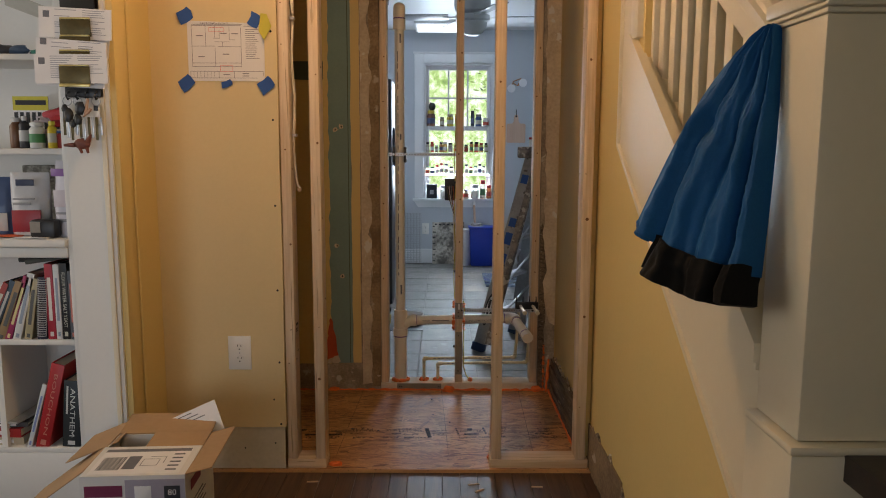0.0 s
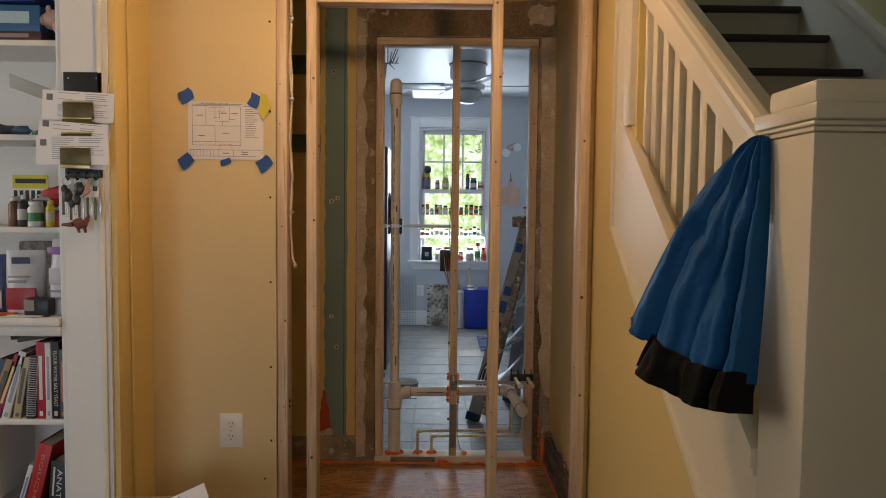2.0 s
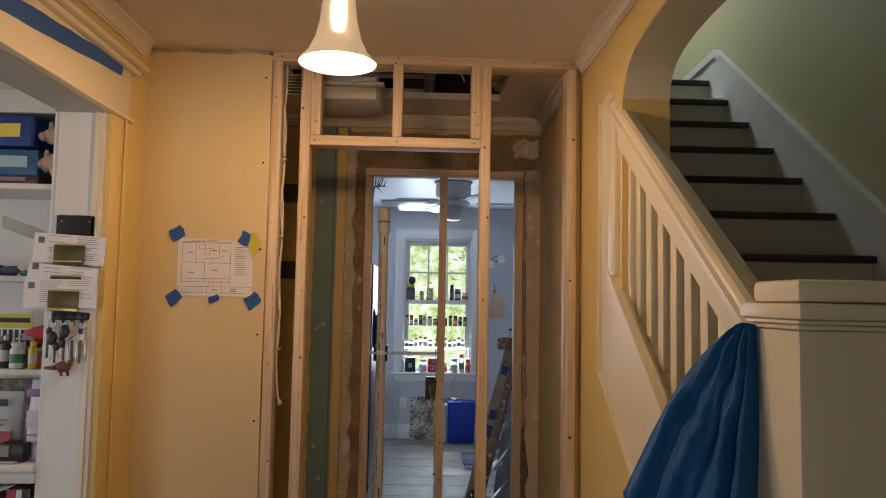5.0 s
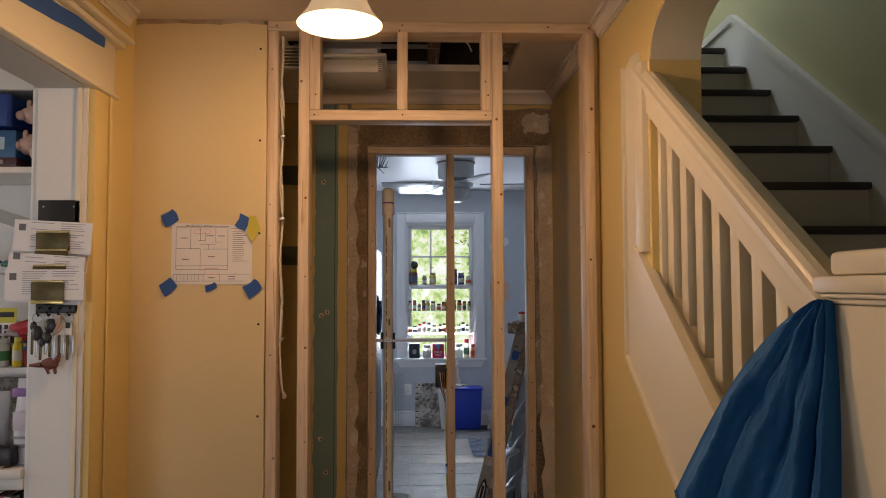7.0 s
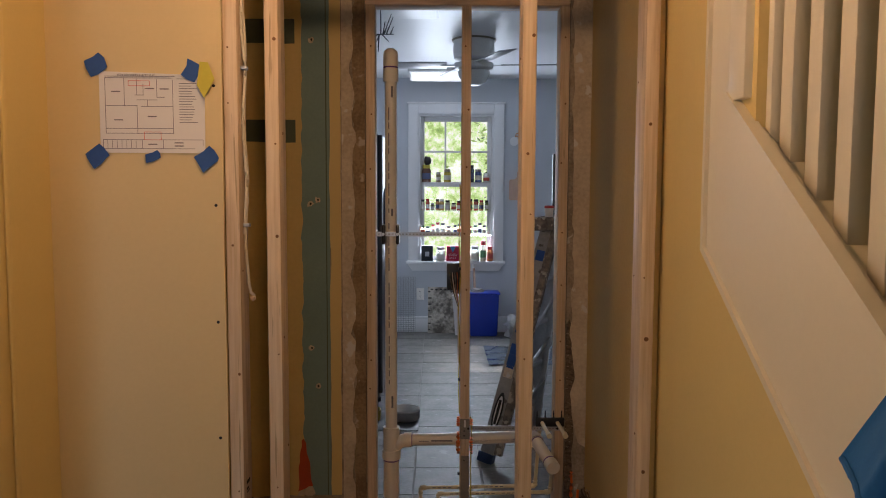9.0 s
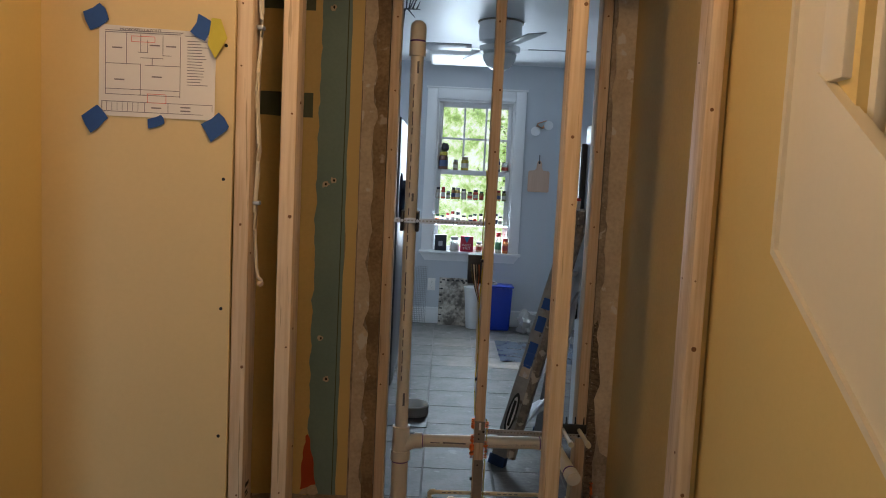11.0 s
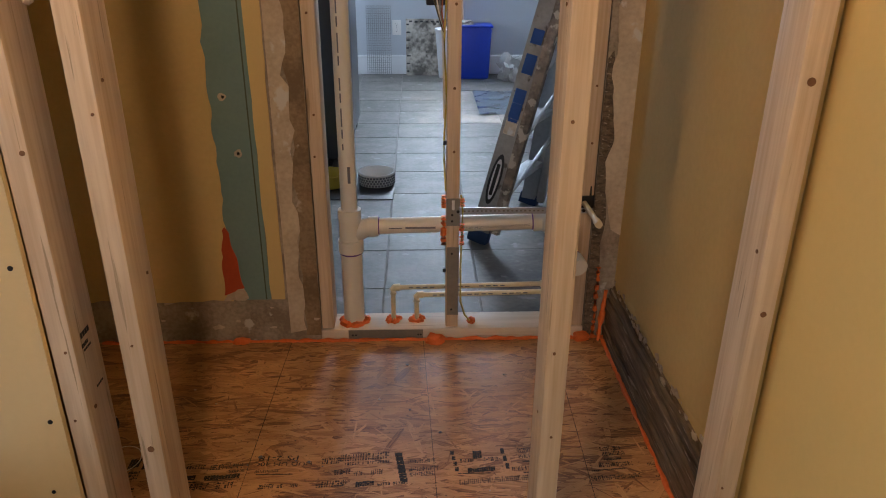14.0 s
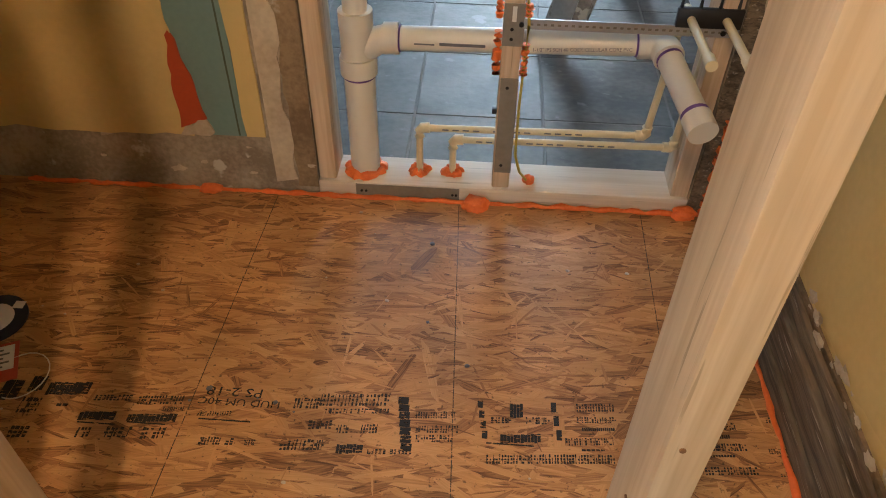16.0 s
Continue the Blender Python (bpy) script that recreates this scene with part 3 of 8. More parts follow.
setting("baseboard_scar", bm, mat("torn_base_plaster", (0.30, 0.24, 0.17), (0.06, 0.045, 0.035), 0.9, 16, 90, 1.0, 0.8, spot=(0.62, 0.57, 0.48), spots=0.22), "torn dark plaster along the foot of the stair wall", "wall damage")

# closet back wall with the old doorway
DX0, DX1, DZ = -0.322, 0.500, 2.200
bm = bmesh.new()
box(bm, -1.4, DX0, B, B + 0.13, 0, 2.56)
box(bm, DX1, R + 0.15, B, B + 0.13, 0, 2.56)
box(bm, DX0, DX1, B, B + 0.13, DZ, 2.56)
wall_back = setting("wall_back", bm, GREY_PLASTER, "old plaster wall round the doorway, paint and trim stripped", "wall")
setting("wall_closet_end", boxed(-1.42, -1.40, 3.001, B, 0, TOP), CLOSET_YELLOW, "yellow end wall of the closet", "wall")


def on_back(u, v, d):
    return (u, B - d, v)


# paint layers still on the wall
left_edge = jag((-0.582, 0.155), (-0.574, 2.40), 0.022, 0.006, 31)
bm = slab([(-1.399, 0.16)] + jag((-1.399, 0.16), (-0.585, 0.155), 0.03, 0.012, 33)[1:] + left_edge + [(-0.575, 2.402), (-1.399, 2.402)], 0.006, on_back)
part("yellow_paint", bm, CLOSET_YELLOW, wall_back, "faded yellow paint layer with a ragged lower edge")
bm = slab([(-0.600, 0.158), (-0.468, 0.158), (-0.463, 2.402), (-0.600, 2.402)], 0.0025, on_back)
part("green_paint", bm, GREEN, wall_back, "old blue-green painted strip")
bm = slab(jag((-0.480, 0.16), (-0.476, 2.40), 0.5, 0.001, 35) + [(-0.476, 2.402), (-0.4795, 2.402), (-0.4835, 0.16)], 0.0035, on_back)
part("score_line", bm, DARKGREEN, wall_back)
bm = slab([(-0.4655, 0.160), (-0.425, 0.160)] + jag((-0.425, 0.16), (-0.418, 2.402), 0.05, 0.004, 37)[1:] + [(-0.418, 2.402)] + jag((-0.463, 2.402), (-0.4655, 0.160), 0.05, 0.004, 38), 0.006, on_back)
part("yellow_strip", bm, YELLOW, wall_back, "narrow yellow painted strip")
bm = slab([(-0.417, 0.04), (-0.368, 0.05)] + jag((-0.368, 0.05), (-0.372, 2.20), 0.03, 0.014, 39)[1:] + [(-0.372, 2.26), (-0.416, 2.30)], 0.004, on_back)
part("plaster_band", bm, PALE_PLASTER, wall_back, "pale scraped plaster band")
bm = slab(jag((-0.370, 0.03), (-0.372, 2.20), 0.03, 0.012, 40) + [(-0.370, 2.36), (0.574, 2.378), (0.574, 2.204), (DX0 - 0.001, 2.204), (DX0 - 0.001, 0.03)], 0.0025, on_back)
part("brown_plaster", bm, PLASTER, wall_back, "bare brown plaster round the doorway")
bm = slab([(0.445, 2.27)] + jag((0.445, 2.27), (0.56, 2.255), 0.012, 0.022, 41)[1:] + [(0.572, 2.27), (0.572, 2.36)] + jag((0.56, 2.365), (0.445, 2.36), 0.012, 0.012, 42) + jag((0.445, 2.36), (0.445, 2.28), 0.012, 0.03, 47)[1:], 0.0045, on_back)
part("patch", bm, PALE_PLASTER, wall_back)
bm = slab([(-0.40, 2.382)] + jag((-0.40, 2.382), (0.574, 2.386), 0.04, 0.008, 43)[1:] + [(0.585, 2.386), (0.585, 2.404), (-0.40, 2.404)], 0.006, on_back)
part("upper_paint", bm, YELLOW, wall_back)
bm = slab(jag((0.528, 0.50), (0.512, 2.20), 0.03, 0.010, 44) + [(0.515, 2.20), (0.590, 2.20), (0.590, 0.36), (0.556, 0.38)], 0.006, on_back)
part("pale_plaster", bm, PALE_PLASTER, wall_back, "pale plaster with a dripping edge")
bm = slab([(DX1 + 0.001, 0.02), (0.536, 0.02)] + jag((0.536, 0.02), (0.53, 0.86), 0.04, 0.007, 46)[1:] + [(0.515, 0.90), (DX1 + 0.001, 0.88)], 0.005, on_back)
part("old_door_post", bm, OLDWOOD, wall_back, "old dark timber showing beside the doorway")
for k, (zt, zb) in enumerate(((2.100, 2.005), (1.705, 1.615))):
    bm = slab([(-1.399, zb)] + jag((-1.399, zb), (-0.60, zb), 0.05, 0.004, 50 + k)[1:] + [(-0.60, zb), (-0.60, zt), (-1.399, zt)], 0.0075, on_back)
    part("dark_green_band", bm, DARKGREEN, wall_back, "dark green band of old paint")
bm = slab([(-0.606, 0.175), (-0.545, 0.20)] + jag((-0.545, 0.20), (-0.575, 0.40), 0.02, 0.006, 52)[1:] + [(-0.582, 0.40)] + jag((-0.59, 0.39), (-0.606, 0.175), 0.02, 0.006, 53), 0.0068, on_back)
part("red_paint", bm, RED, wall_back, "patch of old red paint")
bm = slab(jag((-0.61, 0.158), (-0.535, 0.158), 0.01, 0.004, 54) + jag((-0.535, 0.165), (-0.548, 0.198), 0.01, 0.004, 55) + jag((-0.548, 0.198), (-0.612, 0.18), 0.015, 0.006, 56), 0.0078, on_back)
part("plaster_smear", bm, PALE_PLASTER, wall_back)
for k, (x, z) in enumerate(((-0.535, 2.02), (-0.545, 1.37), (-0.515, 1.385), (-0.52, 0.62), (-0.545, 0.78))):
    bm = bmesh.new()
    blob(bm, (x, B - 0.003, z), 0.011, 2, 0.9, (1.1, 0.3, 1.0), k)
    hole = part("anchor_hole", bm, PALE_PLASTER, wall_back)
    part("hole", blob(bmesh.new(), (x + 0.002, B - 0.0055, z), 0.005, 1, 0.4, (1, 0.4, 1.3), k), SCREW, hole)
for k in range(7):
    x, z = -1.0 + 0.68 * rnd.random(), 0.03 + 0.12 * rnd.random()
    part("plaster_flake", blob(bmesh.new(), (x, B - 0.002, z), 0.004 + 0.007 * rnd.random(), 2, 1.2, (1.5, 0.2, 0.7), k), PALE_PLASTER, wall_back)

# stair side room behind the balustrade
setting("wall_stair", boxed(1.626, 1.726, -2.6, 4.9, 0, 4.6), STAIRWALL, "sage green wall along the stair", "wall")
setting("wall_stair_end", boxed(R + 0.15, 1.6255, 4.8, 4.9, 0, 4.6), STAIRWALL, "sage green wall at the head of the stair", "wall")
setting("wall_stair_upper", boxed(R + 0.05, R + 0.15, -2.6, 4.9, TOP + 0.1, 4.6), STAIRWALL, "upper stairwell wall", "wall")
setting("ceiling_stair", boxed(R + 0.05, 1.7, -2.6, 4.9, 4.6, 4.7), CEIL, "stairwell ceiling", "ceiling")
# rear of the hall, closed off and without a window
setting("wall_rear", boxed(-3.4, 1.7, -2.7, -2.6, 0, 4.7), YELLOW, "yellow wall at the rear of the hall", "wall")
# room beyond the cased opening
setting("wall_study_far", boxed(-3.4, L - 0.14, 2.90, 3.0, 0, TOP + 0.1), KWALL, "pale wall behind the built-in shelves", "wall")
setting("wall_study_side", boxed(-3.5, -3.4, -2.6, 3.0, 0, TOP + 0.1), KWALL, "pale wall of the next room", "wall")
setting("ceiling_study", boxed(-3.4, L - 0.14, -2.6, 2.90, TOP, TOP + 0.1), CEIL, "ceiling of the next room", "ceiling")

# kitchen shell
KY, KT = 8.15, 2.54
WX0, WX1, WZ0, WZ1 = -0.205, 0.545, 0.735, 2.19
bm = bmesh.new()
box(bm, -2.0, WX0, KY, KY + 0.14, 0, KT)
box(bm, WX1, 1.6, KY, KY + 0.14, 0, KT)
box(bm, WX0, WX1, KY, KY + 0.14, 0, WZ0)
box(bm, WX0, WX1, KY, KY + 0.14, WZ1, KT)
setting("wall_kitchen_far", bm, KWALL, "blue-grey painted kitchen wall round the window", "wall")
setting("wall_kitchen_left", boxed(-2.0, -1.9, B + 0.13, KY, 0, KT), KWALL, "blue-grey kitchen side wall", "wall")
setting("wall_kitchen_right", boxed(1.5, 1.6, B + 0.13, KY, 0, KT), KWALL, "blue-grey kitchen side wall", "wall")
setting("wall_kitchen_near", boxed(-1.9, DX0 - 0.01, B + 0.131, B + 0.15, 0, KT), KWALL, "kitchen side of the old partition", "wall")
setting("wall_kitchen_near_right", boxed(DX1 + 0.01, 1.5, B + 0.131, B + 0.15, 0, KT), KWALL, "kitchen side of the old partition", "wall")
setting("ceiling_kitchen", boxed(-2.0, 1.6, B + 0.10, KY + 0.1, KT, KT + 0.1), KWHITE, "white kitchen ceiling with a patched crack", "ceiling")
bb = setting("baseboard_kitchen", boxed(-1.9, 1.5, KY - 0.016, KY - 0.001, 0.006, 0.17, 0.003), KWHITE, "white kitchen baseboard", "baseboard")
part("cap_bead", boxed(-1.9, 1.5, KY - 0.022, KY - 0.0165, 0.145, 0.165, 0.002), KWHITE, bb)

# kitchen window
win = setting("window_1", boxed(WX0 - 0.10, WX0 - 0.001, KY - 0.022, KY - 0.001, WZ0, WZ1 + 0.10, 0.004), KWHITE, "white double-hung kitchen window with jars on its ledges", "window")
part("casing", boxed(WX1 + 0.001, WX1 + 0.10, KY - 0.022, KY - 0.001, WZ0, WZ1 + 0.10, 0.004), KWHITE, win)
part("casing", boxed(WX0 - 0.0005, WX1 + 0.0005, KY - 0.022, KY - 0.001, WZ1 + 0.002, WZ1 + 0.10, 0.004), KWHITE, win)
part("back_band", boxed(WX0 - 0.112, WX1 + 0.112, KY - 0.030, KY - 0.001, WZ1 + 0.1005, WZ1 + 0.118, 0.004), KWHITE, win)
part("sill", boxed(WX0 - 0.12, WX1 + 0.12, KY - 0.07, KY + 0.07, WZ0 - 0.03, WZ0 - 0.001, 0.006), KWHITE, win)
bm = prism_y([(WX0 - 0.06, WZ0 - 0.10), (WX1 + 0.06, WZ0 - 0.10), (WX1 + 0.11, WZ0 - 0.031), (WX0 - 0.11, WZ0 - 0.031)], KY - 0.02, KY - 0.001)
part("apron", bm, KWHITE, win)
for x0, x1 in ((WX0, WX0 + 0.02), (WX1 - 0.02, WX1)):
    part("jamb", boxed(x0, x1, KY, KY + 0.13, WZ0, WZ1), KWHITE, win)
part("jamb", boxed(WX0 + 0.02, WX1 - 0.02, KY, KY + 0.13, WZ1 - 0.02, WZ1), KWHITE, win)
MEET = 1.50
for y0, z0, z1, rails in ((KY + 0.07, MEET - 0.02, WZ1 - 0.02, 2), (KY + 0.03, WZ0, MEET + 0.02, 1)):
    fr = part("sash", boxed(WX0 + 0.021, WX0 + 0.06, y0, y0 + 0.035, z0, z1, 0.003), KWHITE, win)
    part("stile", boxed(WX1 - 0.06, WX1 - 0.021, y0, y0 + 0.035, z0, z1, 0.003), KWHITE, fr)
    part("rail", boxed(WX0 + 0.06, WX1 - 0.06, y0, y0 + 0.035, z0, z0 + 0.045, 0.003), KWHITE, fr)
    part("rail", boxed(WX0 + 0.06, WX1 - 0.06, y0, y0 + 0.035, z1 - 0.045, z1, 0.003), KWHITE, fr)
    if rails == 2:
        w = (WX1 - WX0 - 0.12) / 3
        for k in (1, 2):
            part("muntin", boxed(WX0 + 0.06 + k * w - 0.009, WX0 + 0.06 + k * w + 0.009, y0 + 0.006, y0 + 0.03, z0 + 0.045, z1 - 0.045), KWHITE, fr)
        part("muntin", boxed(WX0 + 0.06, WX1 - 0.06, y0 + 0.007, y0 + 0.029, (z0 + z1) / 2 - 0.009, (z0 + z1) / 2 + 0.009), KWHITE, fr)
    pane = part("pane", boxed(WX0 + 0.055, WX1 - 0.055, y0 + 0.016, y0 + 0.019, z0 + 0.04, z1 - 0.04), CLEAR, fr, "clear glass pane")
    pane.visible_shadow = False
for z in (1.238, 0.995):
    s = part("glass_shelf", boxed(WX0 + 0.021, WX1 - 0.021, KY - 0.015, KY + 0.028, z - 0.010, z), JARGLASS, win, "clear glass spice shelf")
    s.visible_shadow = False

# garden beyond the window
# backdrop foliage: daylight is put into the material's own glow
gm = bpy.data.materials.new("glowing_garden_backdrop")
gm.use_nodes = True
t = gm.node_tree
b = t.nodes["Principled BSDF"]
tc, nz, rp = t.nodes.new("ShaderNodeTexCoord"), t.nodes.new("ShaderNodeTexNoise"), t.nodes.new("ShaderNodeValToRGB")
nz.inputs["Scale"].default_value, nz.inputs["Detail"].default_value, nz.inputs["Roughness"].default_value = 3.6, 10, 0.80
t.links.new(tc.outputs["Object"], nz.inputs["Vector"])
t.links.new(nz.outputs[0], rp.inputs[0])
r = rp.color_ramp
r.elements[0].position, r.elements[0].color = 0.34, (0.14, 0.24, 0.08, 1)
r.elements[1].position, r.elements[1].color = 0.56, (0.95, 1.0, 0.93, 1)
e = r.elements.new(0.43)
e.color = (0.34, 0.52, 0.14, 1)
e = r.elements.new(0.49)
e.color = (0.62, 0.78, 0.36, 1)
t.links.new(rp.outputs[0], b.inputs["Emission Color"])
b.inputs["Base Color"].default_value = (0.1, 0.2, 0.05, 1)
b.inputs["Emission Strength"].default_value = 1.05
setting("backdrop", boxed(-9, 9, 15.0, 15.1, -3, 7.5), gm, "glowing backdrop of garden foliage, daylight put into its emission", "backdrop")
setting("ground", boxed(-200, 200, 8.4, 400, -0.6, -0.5), mat("lawn", (0.10, 0.16, 0.04), (0.06, 0.11, 0.03), 0.9, 3, 40, 0.7, 0.5), "green lawn behind the house", "ground")
# ---- new framing between hall and closet ----
fr1 = thing("stud_partition", (0, Y0, OS), "new spruce stud framing with an open doorway, no drywall yet", "stud wall")
for x in (-0.613, -0.502, 0.195, 0.529):
    wx = 0.038
    part("stud", boxed(x, x + wx, Y0, Y0 + 0.089, OS + 0.0385, TOP - 0.0385, 0.003), STUD_Z, fr1)
part("top_plate", boxed(-0.615, R - 0.002, Y0 + 0.001, Y0 + 0.089, TOP - 0.038, TOP - 0.001, 0.003), STUD_X, fr1)
part("bottom_plate", boxed(-0.615, -0.462, Y0 + 0.001, Y0 + 0.089, OS, OS + 0.038, 0.003), STUD_X, fr1)
part("bottom_plate", boxed(0.190, R - 0.012, Y0 + 0.001, Y0 + 0.089, OS, OS + 0.038, 0.003), STUD_X, fr1)
part("header", boxed(-0.4635, 0.1945, Y0 + 0.001, Y0 + 0.089, 2.108, 2.146, 0.003), STUD_X, fr1)
for x in (-0.4635, -0.149, 0.1565):
    part("cripple", boxed(x, x + 0.038, Y0 + 0.0005, Y0 + 0.089, 2.1465, TOP - 0.0385, 0.003), STUD_Z, fr1)
part("side_strip", boxed(0.5675, R - 0.003, Y0 + 0.03, Y0 + 0.085, OS + 0.04, TOP - 0.04), CLOSET_YELLOW, fr1)
STAMP = plain("stud_stamp_ink", (0.03, 0.028, 0.027), 0.7)
for z0, y0, y1, h in ((0.585, 2.828, 2.862, 0.010), (0.568, 2.826, 2.850, 0.007), (0.560, 2.830, 2.858, 0.004), (0.478, 2.846, 2.872, 0.004)):
    for k in range(4):
        w = (y1 - y0) / 4
        part("grade_stamp", boxed(-0.5749, -0.5744, y0 + w * k, y0 + w * (k + 0.78), z0, z0 + h), STAMP, fr1)
rnd = random.Random(8)


def speck(parent, x, y, z, r, material, name, axis="y"):
    """A small round head or knot, barely proud of the face."""
    d = {"y": (0, 0.0015, 0), "x": (0.0015, 0, 0)}[axis]
    return part(name, tubed((x - d[0], y - d[1], z), (x + d[0], y + d[1], z), r, n=10), material, parent)


for x in (-0.613, -0.502, 0.195, 0.529):
    for k in range(7):
        speck(fr1, x + 0.008 + 0.022 * rnd.random(), Y0, 0.25 + 0.31 * k + 0.2 * rnd.random(), 0.0022 + 0.0045 * rnd.random() ** 2, KNOT, "knot")
    for k in range(3):
        speck(fr1, x + 0.038 if x < 0 else x, Y0 + 0.02 + 0.05 * rnd.random(), 0.35 + 0.6 * k + 0.4 * rnd.random(), 0.002 + 0.002 * rnd.random(), KNOT, "knot", "x")
for x, z in ((-0.445, 2.127), (-0.13, 2.127), (0.17, 2.127), (-0.14, 2.435), (-0.13, 2.455), (0.17, 2.25), (0.18, 2.2), (-0.44, 2.2), (-0.58, 2.45), (0.40, 2.452), (0.55, 2.45)):
    speck(fr1, x, Y0, z, 0.003, SCREW, "nail_head")
# drywall screws down the free edge
for z in (0.20, 0.45, 0.735, 1.06, 1.38, 1.70, 2.03, 2.36):
    tagged(single("drywall_screw", tubed((-0.635, Y0 - 0.0135, z), (-0.635, Y0 - 0.0118, z), 0.0042, n=10), SCREW, "black drywall screw head in the yellow wall", "screw", "drywall screws"))
for z, x in ((0.30, -0.66), (0.12, -0.66), (0.10, -0.78)):
    tagged(single("drywall_screw", tubed((x, Y0 - (0.0135 if z > 0.19 else 0.0095), z), (x, Y0 - (0.0118 if z > 0.19 else 0.0078), z), 0.0035, n=10), SCREW, "black drywall screw head in the yellow wall", "screw", "drywall screws"))
# stapled cable on the inside of the first stud
cab = thing("electrical_cable", (-0.555, Y0 + 0.045, 1.13), "white electrical cable stapled to a stud", "cable")
for off, zend in ((0.0, 1.30), (0.012, 1.16)):
    pts = [(-0.566 + 0.004 * math.sin(k * 0.9 + off * 200), Y0 + 0.030 + off + 0.003 * math.sin(k * 1.3), 2.42 - (2.42 - zend) * k / 26) for k in range(27)]
    if off:
        pts += [(-0.559, Y0 + 0.045, 1.135), (-0.551, Y0 + 0.052, 1.125)]
    part("cable", wander(bmesh.new(), pts, 0.0042, 8), WIRE, cab)
for z in (2.05, 1.75, 1.32):
    part("staple", boxed(-0.573, -0.556, Y0 + 0.024, Y0 + 0.048, z, z + 0.010, 0.002), STEEL, cab)
part("knot_end", blob(bmesh.new(), (-0.554, Y0 + 0.05, 1.118), 0.009, 1, 0.5), STUD_Z, cab)

# ---- stud frame in the old doorway ----
fr2 = thing("doorway_framing", (0.09, B + 0.05, OS), "stud frame and sill plate closing the old doorway", "stud wall")
part("side_stud", boxed(-0.320, -0.282, B + 0.004, B + 0.093, 0.0505, 2.160, 0.003), STUD_Z, fr2)
part("side_stud", boxed(0.460, 0.498, B + 0.004, B + 0.093, 0.0505, 2.160, 0.003), STUD_Z, fr2)
part("head_plate", boxed(-0.320, 0.498, B + 0.004, B + 0.093, 2.1605, 2.198, 0.003), STUD_X, fr2)
sill = part("sill_plate", boxed(-0.322, 0.499, B - 0.004, B + 0.100, OS + 0.001, 0.050, 0.003), GREY_STUD, fr2, "pale sill plate with drilled pipe holes")
part("nail_plate", boxed(-0.238, -0.005, B - 0.0062, B - 0.0042, OS + 0.004, 0.047), STEELDARK, sill)
for x in (-0.225, -0.215, -0.02, -0.012):
    part("nail", tubed((x, B - 0.0080, 0.030), (x, B - 0.0062, 0.030), 0.003, n=8), SCREW, sill)
mid = part("middle_stud", boxed(0.066, 0.104, B + 0.004, B + 0.060, 0.0505, 2.160, 0.003), STUD_Z, fr2)
part("protection_plate", boxed(0.069, 0.105, B + 0.0005, B + 0.0035, 0.095, 0.325), STEELDARK, mid, "grey steel nail plate")
part("protection_plate", boxed(0.066, 0.106, B + 0.0005, B + 0.0035, 0.395, 0.480), STEELDARK, mid, "grey steel nail plate")
part("plate_label", boxed(0.082, 0.090, B - 0.0005, B + 0.0002, 0.445, 0.475), PLATE, mid)
for z in (0.115, 0.305, 0.41, 0.43):
    part("nail", tubed((0.083, B - 0.0015, z), (0.083, B + 0.0004, z), 0.0035, n=8), SCREW, mid)
for z in (0.62, 0.80, 1.02, 1.25, 1.52, 1.75, 2.0):
    speck(fr2, 0.076 + 0.018 * rnd.random(), B + 0.004, z, 0.004, KNOT, "knot")
    speck(fr2, 0.470 + 0.018 * rnd.random(), B + 0.004, z + 0.05 * rnd.random(), 0.0035, KNOT, "knot")
    speck(fr2, -0.310 + 0.018 * rnd.random(), B + 0.004, z - 0.1 * rnd.random(), 0.0035, KNOT, "knot")

# ---- plumbing ----
PX, PY = -0.222, B + 0.05
drain = thing("drain_pipe", (PX, PY, 0.05), "white plastic drain stack with a tee and capped side arm", "pipe")
stack = part("riser_pipe", tubed((PX, PY, 0.045), (PX, PY, 0.320), 0.0325, n=28), PVC, drain)
part("riser_pipe", tubed((PX, PY, 0.415), (PX, PY, 1.955), 0.0245, n=28), PVC, drain)
tee = part("tee", tubed((PX, PY, 0.305), (PX, PY, 0.425), 0.0335, n=28), PVC, drain)
part("hub", tubed((PX, PY, 0.296), (PX, PY, 0.335), 0.0385, n=28), PVC, tee)
part("hub", tubed((PX, PY, 0.400), (PX, PY, 0.432), 0.0345, n=28), PVC, tee)
part("primer_ring", tubed((PX, PY, 0.2885), (PX, PY, 0.2958), 0.0330, n=28), PURPLE, tee, "purple primer stain")
part("branch", wander(bmesh.new(), [(PX + 0.01, PY, 0.352), (PX + 0.03, PY, 0.362), (PX + 0.045, PY, 0.371), (PX + 0.062, PY, 0.375)], 0.028, 20), PVC, tee)
part("branch_hub", tubed((PX + 0.055, PY, 0.375), (PX + 0.085, PY, 0.376), 0.0315, n=24), PVC, tee)
part("primer_ring", tubed((PX + 0.0852, PY, 0.376), (PX + 0.0885, PY, 0.376), 0.0270, n=24), PURPLE, tee)
arm = part("arm", tubed((PX + 0.07, PY, 0.376), (0.345, PY, 0.388), 0.0245, n=24), PVC, drain)
part("primer_ring", tubed((0.326, PY, 0.3873), (0.330, PY, 0.3875), 0.0252, n=24), PURPLE, arm)
elbow = part("elbow", wander(bmesh.new(), [(0.330, PY, 0.3875), (0.355, PY, 0.389), (0.372, PY - 0.006, 0.389), (0.382, PY - 0.022, 0.387), (0.386, PY - 0.045, 0.383)], 0.030, 24), PVC, drain)
part("stub", tubed((0.383, PY - 0.03, 0.386), (0.424, 3.605, 0.342), 0.0245, n=24), PVC, drain)
